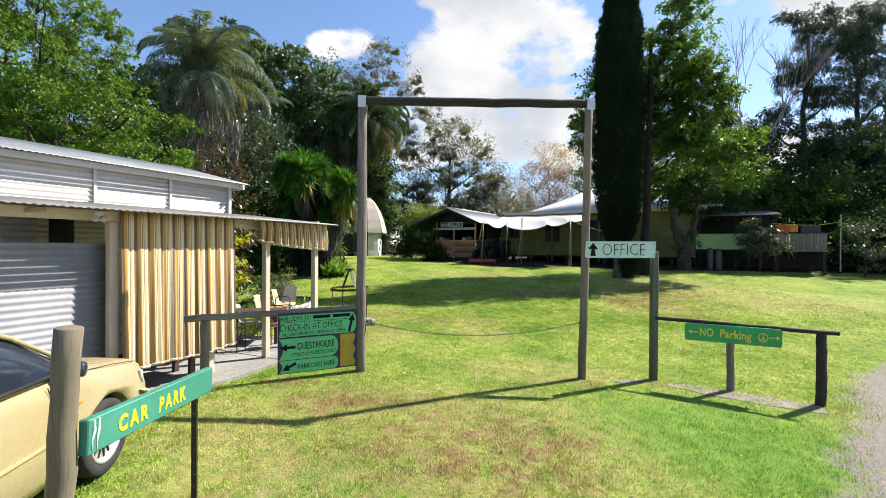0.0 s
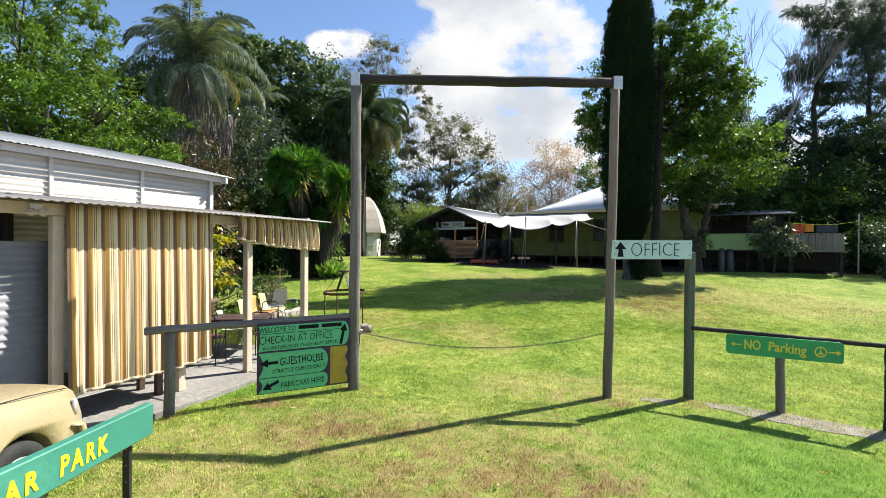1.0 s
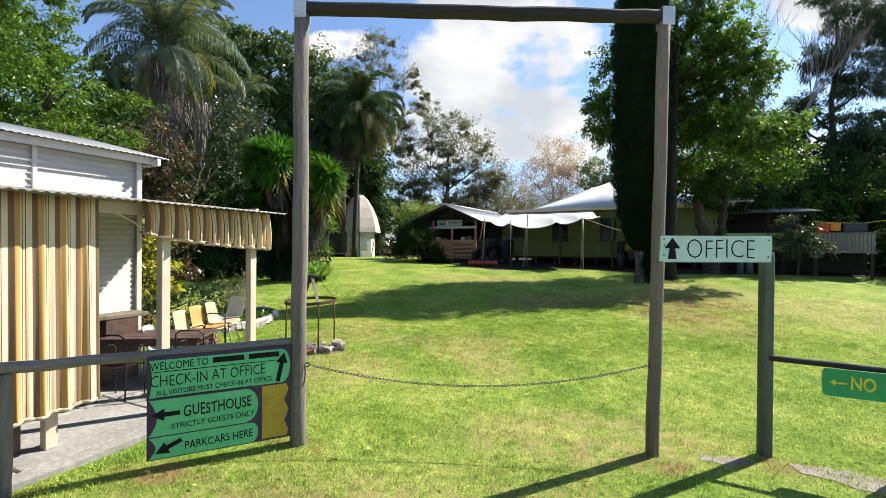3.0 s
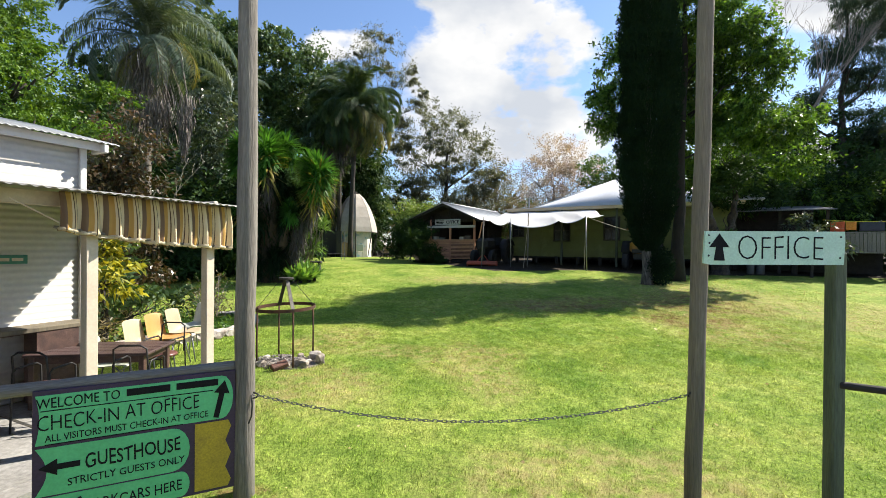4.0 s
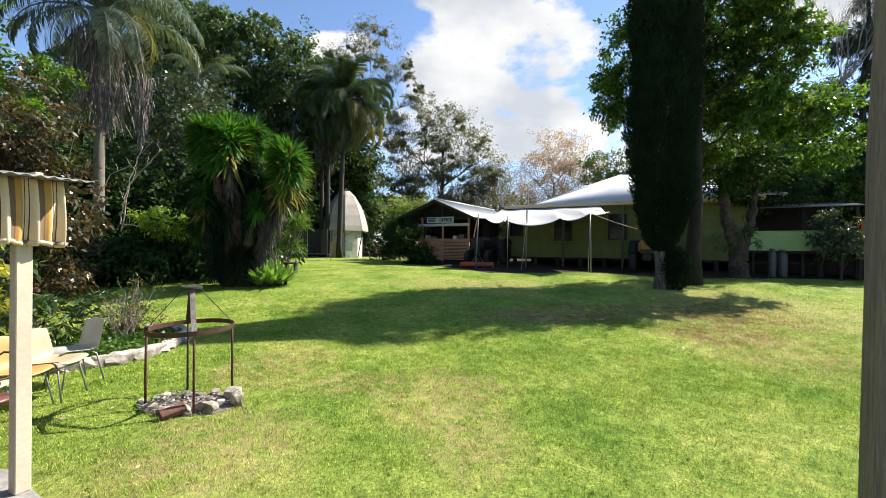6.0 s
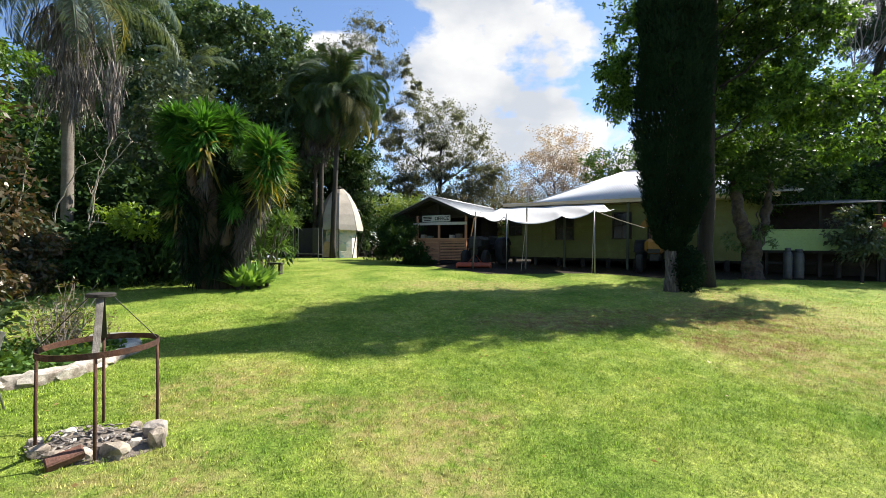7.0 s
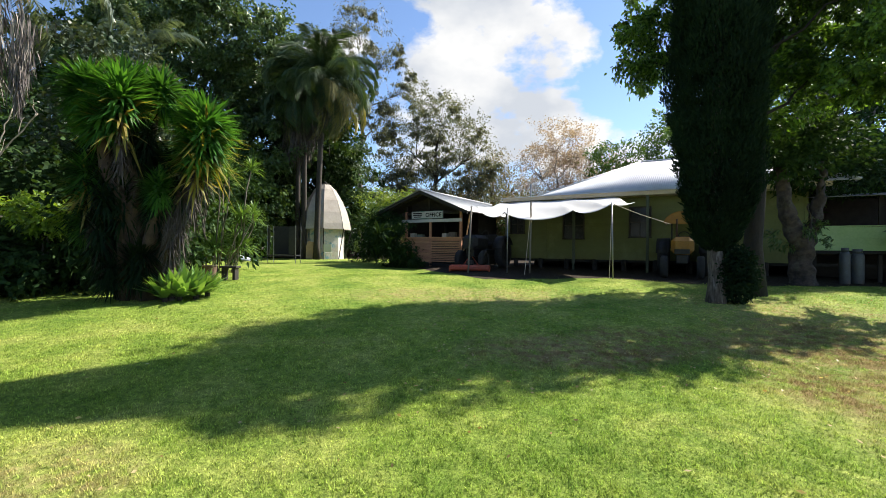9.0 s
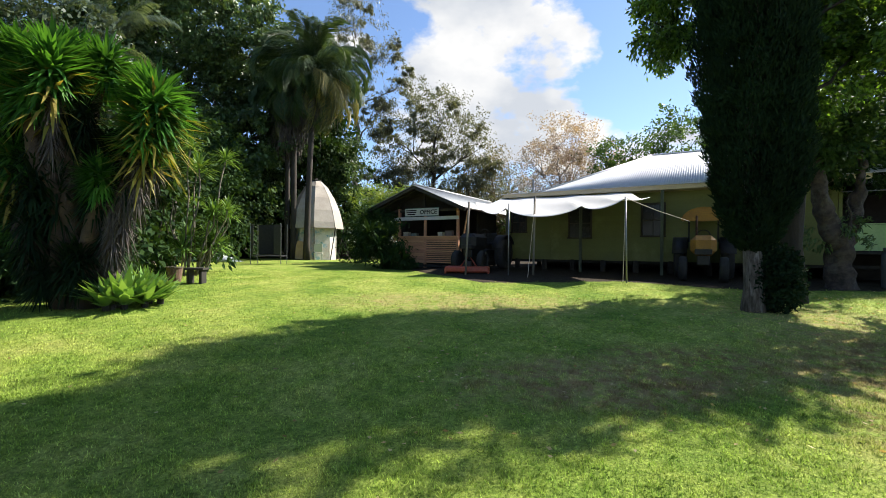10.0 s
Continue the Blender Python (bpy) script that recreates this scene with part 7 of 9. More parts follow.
def tree(name, label, x, y, h, r, lobes, n, leaf, width, material, bark=BARK, droop=0.2, clump=0.35, per=22, hollow=0.35, gap=0.0, seed=1, limbs=True, category="tree", lean=(0, 0), flat=0.8, twigs=0, tufts=None, limb=0.6, wob=0.05, low=0.0):
    """A tapered trunk with limbs into each lobe and a crown of many leaves."""
    ob = thing(name, label, category, pose(x, y, gz(x, y)))
    rr = random.Random(seed)
    top = Vector((lean[0], lean[1], h))
    pts = limb_path((0, 0, -0.15), top, seed, wob, 8)
    g = Geo().tube(pts, [r * 1.35] + [r * (1 - 0.72 * i / 8) for i in range(1, 9)], 10)
    loc = [(a - x, b - y, c - gz(x, y), d, e, f) for a, b, c, d, e, f in lobes]
    if limbs:
        for i, l in enumerate(loc):
            if l[2] < low:
                continue
            s = min(0.98, max(0.30, (l[2] - 0.6 * l[5] - 1.0) / max(0.1, h)))
            k = min(7, int(s * 8))
            a = pts[k].lerp(pts[k + 1], s * 8 - k)
            rl = r * (1 - 0.72 * s) * limb
            g.tube(limb_path(a, l[:3], seed + i, 0.14), [rl * (1 - 0.13 * j) for j in range(7)], 7)
            for q_ in range(3 + twigs):
                e_ = Vector(l[:3]) + Vector((rr.uniform(-1, 1) * l[3], rr.uniform(-1, 1) * l[4], rr.uniform(-0.3, 1) * l[5])) * 0.85
                g.tube(limb_path(Vector(l[:3]) * 0.75 + a * 0.25, e_, seed + 7 * i + q_, 0.14, 4), [rl * 0.42, rl * 0.33, rl * 0.24, rl * 0.16, rl * 0.08], 5)
    part("trunk", g, bark, ob, smooth=True)
    if n:
        if tufts:
            # tufts: how many clumps, their least and greatest radius, and the share of leaves that they take
            n1 = int(n * tufts[3])
            p, d, _ = crown_points(tufted(loc, tufts[0], tufts[1], tufts[2], seed), n1, tufts[1] * 0.35, per, 0.15, 0.0, flat)
            p2, d2, _ = crown_points(loc, n - n1, clump, per, hollow, gap, flat)
            p, d = np.concatenate([p, p2]), np.concatenate([d, d2])
        else:
            p, d, _ = crown_points(loc, n, clump, per, hollow, gap, flat)
        d[:, 2] -= droop
        d = unit(d)
        part("crown", blades_mesh("crown", p, d, leaf * rng.uniform(0.6, 1.3, n), width * rng.uniform(0.7, 1.25, n)), material, ob)
    return ob


L_BRIGHT = leaf_mat("bright_green_leaves", (0.050, 0.120, 0.016), (0.145, 0.250, 0.032), 0.5)
L_MID = leaf_mat("mid_green_leaves", (0.035, 0.085, 0.018), (0.085, 0.155, 0.03), 0.35)
L_DARK = leaf_mat("dark_glossy_leaves", (0.034, 0.072, 0.026), (0.100, 0.158, 0.058), 0.45, through=0.28, rough=0.42, spec=0.3)
L_DEEP = leaf_mat("deep_green_foliage", (0.018, 0.043, 0.015), (0.040, 0.077, 0.022), 0.35, through=0.2, rough=0.7, spec=0.1)
# cypress green, also used to paint shade into the yucca's lower leaves
L_CYP = leaf_mat("cypress_and_shaded_yucca_foliage", (0.008, 0.020, 0.010), (0.017, 0.034, 0.014), 0.3, through=0.12, rough=0.8, spec=0.05)
L_GUM = leaf_mat("grey_green_gum_leaves", (0.080, 0.094, 0.064), (0.165, 0.176, 0.120), 0.3, through=0.3)
L_OLIVE = leaf_mat("olive_brown_leaves", (0.12, 0.105, 0.06), (0.20, 0.165, 0.09), 0.3)
L_PINK = leaf_mat("dry_pinkish_seed_heads", (0.30, 0.225, 0.215), (0.46, 0.375, 0.365), 0.25)
L_BROAD = leaf_mat("glossy_broad_leaves", (0.024, 0.062, 0.014), (0.130, 0.250, 0.040), 0.45, through=0.47, rough=0.38, spec=0.35)
L_SHE = leaf_mat("she_oak_needles", (0.024, 0.048, 0.034), (0.056, 0.090, 0.056), 0.3, through=0.2, rough=0.7)
L_MAG = leaf_mat("magnolia_leaves", (0.028, 0.042, 0.018), (0.105, 0.062, 0.034), 0.35, through=0.2, rough=0.3)
L_GREY = leaf_mat("silver_green_leaves", (0.038, 0.064, 0.034), (0.105, 0.135, 0.090), 0.3, through=0.2, rough=0.35)
L_CROTON = leaf_mat("yellow_croton_leaves", (0.03, 0.075, 0.012), (0.46, 0.41, 0.035), 0.35, through=0.35)
L_PALM = leaf_mat("palm_leaflets", (0.055, 0.088, 0.062), (0.150, 0.192, 0.140), 0.25, through=0.35, rough=0.42, spec=0.3)
L_PALMDRY = leaf_mat("yellowing_palm_leaflets", (0.11, 0.125, 0.04), (0.22, 0.20, 0.07), 0.25, through=0.3)
L_YUCCA = leaf_mat("yucca_sword_leaves", (0.018, 0.072, 0.016), (0.090, 0.240, 0.038), 0.35, through=0.34, rough=0.4)
L_YUCDRY = leaf_mat("yellow_yucca_leaves", (0.20, 0.19, 0.035), (0.27, 0.21, 0.06), 0.3)
L_LIME = leaf_mat("lime_green_leaves", (0.12, 0.23, 0.030), (0.27, 0.40, 0.060), 0.35, through=0.45)
L_AGAVE = leaf_mat("agave_leaves", (0.12, 0.24, 0.06), (0.23, 0.38, 0.11), 0.2, through=0.3, rough=0.4)

MID_BARK = mat("mottled_bark", (0.085, 0.056, 0.038), (0.038, 0.026, 0.019), 3.0, 0.95, bump=0.9, bscale=12, c3=(0.035, 0.030, 0.022))
# far dark rainforest trees behind, as a wall of uneven crowns
tree("fig_tree", "broad dark green rainforest fig tree", -15.5, 40, 13, 0.5, [(-14.2, 40, 16.0, 4.0, 3.5, 3.4), (-18.5, 40, 17.4, 4.0, 3.6, 3.4), (-11.2, 39.5, 14.6, 3.4, 3.2, 3.2), (-16, 38.8, 11.0, 5, 3, 4.2), (-11.4, 39.2, 9.0, 4.0, 3, 4.4), (-14, 38.5, 5.0, 5.2, 2.6, 4.2), (-20, 38.5, 9.5, 4.5, 3, 6.0)], 110000, 0.26, 0.145, L_DARK, clump=0.45, hollow=0.15, seed=11, tufts=(230, 0.6, 1.25, 0.6))
tree("fig_tree", "tall dark green rainforest tree with a rounded top", -24, 42, 14, 0.5, [(-22.5, 42, 19.0, 4.2, 4, 4), (-27.5, 43, 15.0, 5, 4, 3.6), (-21, 40.5, 12, 4.5, 3, 5), (-26, 40, 9.5, 5, 3, 7), (-31, 42, 9.5, 5, 3, 5.5)], 80000, 0.32, 0.18, L_DARK, clump=0.5, hollow=0.15, seed=12, tufts=(200, 0.7, 1.4, 0.6))
tree("fig_tree", "dense deep green tree behind the dome", -9.2, 43, 11, 0.4, [(-8.6, 43, 14.0, 2.8, 2.6, 3.0), (-10.5, 42.5, 10.5, 3.6, 3, 4.6), (-7.4, 43.5, 8.6, 2.2, 2.2, 4.2), (-12.5, 42.5, 5, 4, 2.5, 4.2), (-8, 43, 4, 2.5, 2, 3.5)], 40000, 0.38, 0.21, L_DEEP, clump=0.45, hollow=0.15, seed=13)
tree("bushy_tree", "dark leafy tree beside the dome", -5.9, 43.5, 6, 0.25, [(-5.9, 43.5, 7.6, 1.4, 1.5, 2.6), (-6.5, 43.5, 4, 1.4, 1.5, 2.4)], 9000, 0.24, 0.12, L_DARK, clump=0.4, seed=14)
# left: bright camphor tree over the annexe
tree("camphor_tree", "large bright green camphor tree rising over the annexe", -14.2, 16.5, 7, 0.4, [(-15.4, 16.5, 9.3, 3.0, 2.8, 3.2), (-11.9, 16.2, 6.6, 2.2, 2.1, 2.1), (-17.4, 17, 8.5, 3.2, 3, 3.8), (-11.0, 15.8, 4.4, 1.9, 1.8, 1.6), (-14, 15.4, 5.5, 3.0, 2.2, 2.6), (-18, 15, 5, 3.3, 2.5, 3.3), (-15.6, 16.5, 11.6, 2.2, 2, 2.2)], 120000, 0.115, 0.06, L_BRIGHT, clump=0.26, seed=15, gap=0.1, hollow=0.2, tufts=(210, 0.34, 0.75, 0.82))
tree("shade_tree", "dark leafy tree behind the annexe", -19.5, 22, 8, 0.4, [(-19.5, 22, 8, 4, 3, 5), (-24, 22, 9, 4, 3, 6), (-16.5, 23, 5, 3, 2.5, 4)], 22000, 0.26, 0.13, L_MID, clump=0.4, seed=16)
tree("magnolia_tree", "magnolia with bronze-backed leaves behind the annexe", -6.45, 12.7, 3.5, 0.09, [(-6.45, 12.7, 3.8, 0.58, 0.55, 0.85), (-6.7, 12.6, 2.9, 0.6, 0.6, 0.95), (-6.2, 12.6, 2.6, 0.55, 0.55, 0.9), (-6.5, 12.6, 1.5, 0.55, 0.55, 0.9)], 11000, 0.11, 0.055, L_MAG, clump=0.17, seed=17)
tree("silver_shrub_tree", "grey-green glossy small tree beside the palm", -9.4, 23.0, 6.2, 0.14, [(-9.6, 23.0, 7.0, 1.7, 1.4, 2.0), (-8.7, 23.1, 4.6, 1.6, 1.3, 1.9), (-10.4, 23.2, 4.6, 1.4, 1.2, 1.6)], 10000, 0.19, 0.10, L_GREY, clump=0.28, seed=18)
# dark understorey along the left edge of the lawn
for i, (x, y, z, rx, rz, m_) in enumerate(((-8.4, 22.5, 2.6, 1.8, 2.0, L_DEEP), (-9.6, 22.0, 2.0, 1.8, 2.0, L_DEEP), (-13.0, 22.3, 2.4, 2.2, 2.4, L_DEEP), (-9.0, 25.5, 3.6, 2.6, 3.2, L_DEEP), (-12.5, 27, 4.5, 3.2, 4.2, L_DEEP), (-16, 26, 4.5, 3.4, 4.5, L_DEEP), (-10.8, 33, 4.0, 3.0, 3.8, L_DEEP), (-14.5, 34, 4.5, 3.4, 4.4, L_DEEP), (-9.6, 20.4, 1.1, 1.0, 0.9, L_DEEP), (-7.5, 20.4, 1.3, 1.0, 1.0, L_DEEP), (-10.6, 18.2, 1.1, 0.7, 0.9, L_GREY), (-9.0, 18.9, 0.8, 0.8, 0.6, L_DEEP), (-10.4, 17.6, 1.2, 1.0, 1.1, L_MAG), (-20, 30, 5, 4, 5, L_DEEP))):
    tree("shrub", "dark leafy shrub in the shade at the lawn edge" if m_ is L_DEEP else "leafy garden shrub at the lawn edge", x, y, z * 0.8, 0.08, [(x, y, gz(x, y) + z * 0.95, rx, rx * 0.85, rz * 0.95), (x + rx * 0.5, y - 0.3, gz(x, y) + z * 0.5, rx * 0.7, rx * 0.7, rz * 0.6), (x - rx * 0.5, y, gz(x, y) + z * 0.6, rx * 0.7, rx * 0.7, rz * 0.7)], 4200 if y < 20 else 6500, 0.16 if y < 20 else 0.24, 0.08 if y < 20 else 0.12, m_, clump=0.22 if y < 20 else 0.36, seed=40 + i, category="shrub")
tree("lime_shrub", "lime green rounded shrub on the lawn edge", -8.3, 19.3, 1.5, 0.05, [(-8.35, 19.3, 2.70, 0.55, 0.5, 0.36), (-8.0, 19.2, 2.45, 0.4, 0.4, 0.3)], 3600, 0.13, 0.06, L_LIME, clump=0.16, seed=61, category="shrub")
tree("croton_bush", "yellow variegated croton beside the annexe wall", -5.35, 10.6, 1.6, 0.06, [(-5.45, 10.6, 1.92, 0.42, 0.42, 0.52), (-5.3, 10.5, 1.45, 0.33, 0.38, 0.42)], 1500, 0.15, 0.062, L_CROTON, clump=0.12, seed=62, category="shrub")
tree("green_bush", "dark green bush below the croton", -5.6, 11.0, 1.0, 0.06, [(-5.8, 11.1, 1.15, 0.75, 0.7, 0.85), (-5.0, 11.4, 0.8, 0.6, 0.6, 0.5)], 2600, 0.13, 0.06, L_DARK, clump=0.14, seed=63, category="shrub")


def ground_cover(name, label, spots, n, leaf, width, material, h):
    """Low bedding plants as one planted mass."""
    ps, ds = [], []
    for x, y, r in spots:
        a, q_ = rng.uniform(0, 6.283, n), r * np.sqrt(rng.random(n))
        px, py = x + q_ * np.cos(a), y + q_ * np.sin(a)
        ps.append(np.stack([px, py, gz_many(px, py) + h * rng.random(n)], 1))
        ds.append(unit(np.stack([rng.normal(size=n), rng.normal(size=n), rng.uniform(0.1, 1.3, n)], 1)))
    p, d = np.concatenate(ps), np.concatenate(ds)
    ob = part(name, blades_mesh(name, p, d, leaf * rng.uniform(0.6, 1.3, len(p)), width * rng.uniform(0.7, 1.2, len(p))), material)
    return tagged(ob, label, "bedding plants", kind="stuff")


ground_cover("bedding_plants", "leafy green bedding plants inside the stone edge", ((-4.2, 11.5, 0.5), (-4.1, 12.2, 0.45), (-4.7, 11.2, 0.55), (-4.9, 12.2, 0.6)), 650, 0.09, 0.055, L_MID, 0.22)
ground_cover("bedding_plants", "wispy straw and yellow bedding plants", ((-5.4, 10.1, 0.6), (-5.0, 12.9, 0.7), (-6.2, 12.2, 0.9)), 800, 0.10, 0.02, L_OLIVE, 0.5)
for i, (x, y, h) in enumerate(((-4.35, 12.0, 1.1), (-4.6, 12.5, 0.9), (-5.4, 10.0, 0.9), (-4.9, 12.9, 1.0), (-6.6, 12.6, 1.2))):
    rr = random.Random(i + 900)
    ob = thing("twiggy_plant", "sparse twiggy plant with thin leaves in the garden bed", "plant", pose(x, y, gz(x, y)))
    g = Geo()
    tips = []
    for k in range(13):
        e = Vector((rr.uniform(-0.4, 0.4), rr.uniform(-0.4, 0.4), h * rr.uniform(0.6, 1.1)))
        pth = limb_path((0, 0, -0.03), e, 77 * i + k, 0.15, 5)
        g.tube(pth, [0.009, 0.008, 0.007, 0.006, 0.004, 0.002], 5)
        tips += pth[2:]
    part("stem", g, DEAD, ob)
    p = np.repeat(np.array([tuple(t) for t in tips]), 6, axis=0) + rng.normal(size=(len(tips) * 6, 3)) * 0.05
    part("foliage", blades_mesh("foliage", p, unit(rng.normal(size=p.shape) + np.array([0, 0, 0.5])), np.full(len(p), 0.075), np.full(len(p), 0.018)), L_MID if i % 2 else L_OLIVE, ob)


# palms
def frond_geo(length, arch, leaflets, leaf_len, seed, fall=1.0):
    """One feathery frond along +x that arches over and droops; returns rachis and leaflets."""
    n = 14
    pts = []
    for i in range(n + 1):
        s = i / n
        a = arch * (1 - s) - fall * 1.35 * s * s
        if i == 0:
            pts.append(Vector((0, 0, 0)))
        else:
            pts.append(pts[-1] + Vector((math.cos(a), 0, math.sin(a))) * (length / n))
    g = Geo().tube(pts, [0.028 * (1 - 0.85 * i / n) + 0.004 for i in range(n + 1)], 5)
    P, D = [], []
    rr = np.random.default_rng(seed)
    for k in range(leaflets):
        s = 0.12 + 0.88 * (k + rr.random()) / leaflets
        f = s * n
        i = min(n - 1, int(f))
        p = pts[i].lerp(pts[i + 1], f - i)
        t = (pts[i + 1] - pts[i]).normalized()
        for sy in (-1, 1):
            d_ = Vector((t.x * 0.55, sy * 0.75, t.z * 0.55 - 0.35 + rr.normal() * 0.25))
            P.append(p)
            D.append(d_.normalized())
    P, D = np.array([tuple(q_) for q_ in P]), np.array([tuple(q_) for q_ in D])
    s = np.linspace(0.12, 1, leaflets).repeat(2)
    L = leaf_len * np.sin(np.pi * np.clip(0.12 + 0.84 * s, 0, 1)) ** 0.6 * rr.uniform(0.85, 1.15, len(P))
    # each leaflet bends: two lozenges in a row
    side = unit(np.cross(D, np.array([0.0, 0.0, 1.0]))) * (0.009 + 0.008 * leaf_len)
    mid = P + D * L[:, None] * 0.5
    tip = mid + unit(D + np.array([0, 0, -1.1])) * L[:, None] * 0.55
    v = np.stack([P, mid + side, tip, mid - side], 1).reshape(-1, 3)
    k0 = len(g.v)
    g.v += [tuple(q_) for q_ in v]
    g.f += [(k0 + 4 * i, k0 + 4 * i + 1, k0 + 4 * i + 2, k0 + 4 * i + 3) for i in range(len(P))]
    return g


def raw_mesh(name, g, material):
    me = bpy.data.meshes.new(name)
    me.from_pydata(g.v, [], g.f)
    me.materials.append(material)
    return me


FRONDS = [raw_mesh("frond", frond_geo(3.2, 0.85 - 0.15 * k, 125, 0.60, 200 + k, 0.85 + 0.15 * k), L_PALM) for k in range(4)]
DRYF = [raw_mesh("frond", frond_geo(2.9, 0.2 - 0.3 * k, 70, 0.5, 230 + k, 1.3), L_PALMDRY) for k in range(2)]


# darker copy of the palm leaflets, shade of the far palms in its colour
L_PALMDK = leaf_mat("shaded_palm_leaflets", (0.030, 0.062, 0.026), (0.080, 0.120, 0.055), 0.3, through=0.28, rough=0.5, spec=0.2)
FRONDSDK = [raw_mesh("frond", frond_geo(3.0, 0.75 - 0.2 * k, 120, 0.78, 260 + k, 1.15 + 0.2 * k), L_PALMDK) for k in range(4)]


DRY_FROND = mat("sun_bleached_fronds", (0.23, 0.198, 0.175), (0.095, 0.080, 0.070), 6.0, 0.9, island=0.45)


def palm(x, y, h, r, n, scale, seed, label, skirt=2.2, lean=(0.0, 0.0), bark=PALE_BARK, dry=0, dead=THATCH):
    rr = random.Random(seed)
    ob = thing("queen_palm", label, "palm", pose(x, y, gz(x, y)))
    pts = [Vector((lean[0] * (i / 10) ** 1.5, lean[1] * (i / 10) ** 1.5, -0.1 + (h + 0.1) * i / 10)) for i in range(11)]
    part("trunk", Geo().tube(pts, [r * 1.3, r * 1.1] + [r * (1 - 0.02 * i) for i in range(9)], 12), bark, ob, "slender ringed grey trunk", smooth=True)
    top = pts[-1]
    for i in range(n):
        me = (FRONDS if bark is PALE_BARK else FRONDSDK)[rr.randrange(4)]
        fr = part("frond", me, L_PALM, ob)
        tilt = rr.uniform(-72, 14) if i > n // 3 else rr.uniform(-112, -55)
        sc = scale * rr.uniform(0.85, 1.12)
        fr.matrix_basis = Matrix.Translation(top + Vector((0, 0, rr.uniform(0, 0.4)))) @ pose(0, 0, 0, rr.uniform(-15, 15), tilt + 32, 360 * i * 0.381966) @ Matrix.Diagonal((sc, sc, sc, 1))
    for i in range(3):
        fr = part("frond", DRYF[i % 2], L_PALMDRY, ob, "yellowing drooping frond")
        sc = scale * rr.uniform(0.8, 1.0)
        fr.matrix_basis = Matrix.Translation(top - Vector((0, 0, 0.1))) @ pose(0, 0, 0, rr.uniform(-15, 15), rr.uniform(40, 62), 360 * i / 3 + rr.uniform(-20, 20)) @ Matrix.Diagonal((sc, sc, sc, 1))
    for i in range(dry):
        fr = part("frond", DRYF[i % 2], L_PALMDRY, ob, "yellowing drooping frond")
        sc = scale * rr.uniform(0.85, 1.1)
        fr.matrix_basis = Matrix.Translation(top + Vector((0, 0, rr.uniform(-0.2, 0.3)))) @ pose(0, 0, 0, rr.uniform(-15, 15), rr.uniform(5, 50), rr.uniform(-75, 40)) @ Matrix.Diagonal((sc, sc, sc, 1))
    if skirt:
        nk = 1300 if skirt < 2.5 else 1000
        P = rng.normal(size=(nk, 3)) * np.array([0.30, 0.30, 0.25]) * scale
        P[:, 2] = -np.abs(P[:, 2])
        a = rng.uniform(0, 6.283, nk)
        P[:, 0] += 0.28 * np.cos(a)
        P[:, 1] += 0.28 * np.sin(a)
        P[:, 2] -= skirt * scale * rng.random(nk) ** 1.4
        P += np.array([top.x, top.y, top.z])
        D = unit(np.stack([0.25 * np.cos(a), 0.25 * np.sin(a), -np.ones(nk)], 1) + rng.normal(size=(nk, 3)) * 0.12)
        part("dead_skirt", blades_mesh("dead_skirt", P, D, rng.uniform(0.5, 1.1, nk), np.full(nk, 0.035)), dead, ob, "hanging skirt of dead fronds")
    return ob


near_palm = palm(-11.0, 20.1, 8.8, 0.17, 30, 1.14, 3, "tall queen palm with a grey skirt of dead fronds", skirt=2.6, dry=2, dead=DRY_FROND)
for ox, oy, zt, zb in ((1.65, -0.25, 6.9, 4.75), (0.75, -0.55, 6.6, 5.3)):
    nk = 420
    t_ = rng.random(nk)
    P = np.stack([ox + rng.normal(size=nk) * 0.20 * (1.15 - t_) - 0.10 * t_, oy + rng.normal(size=nk) * 0.16 * (1.15 - t_), zt + (zb - zt) * t_], 1)
    D = unit(np.stack([rng.normal(size=nk) * 0.14, rng.normal(size=nk) * 0.14, -np.ones(nk)], 1))
    part("dead_frond", blades_mesh("dead_frond", P, D, rng.uniform(0.3, 0.65, nk), np.full(nk, 0.030)), DRY_FROND, near_palm, "dead grey frond hanging straight down")
    part("frond_stalk", Geo().tube([(0, 0, 8.5), (ox * 0.4, oy * 0.4, 8.75), (ox * 0.85, oy * 0.85, 8.1), (ox, oy, zt), (ox - 0.08, oy, zb + 0.2)], [0.045, 0.04, 0.035, 0.03, 0.015], 6), DRY_FROND, near_palm, smooth=True)
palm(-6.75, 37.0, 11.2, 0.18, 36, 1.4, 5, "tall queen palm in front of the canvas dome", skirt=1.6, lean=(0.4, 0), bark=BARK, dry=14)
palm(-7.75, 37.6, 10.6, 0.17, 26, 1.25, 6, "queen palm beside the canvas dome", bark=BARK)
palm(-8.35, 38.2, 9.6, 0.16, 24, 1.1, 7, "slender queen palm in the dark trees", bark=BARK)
palm(-12.4, 29.0, 9.2, 0.15, 14, 0.9, 9, "palm with upright pale fronds among dark trees", skirt=0)


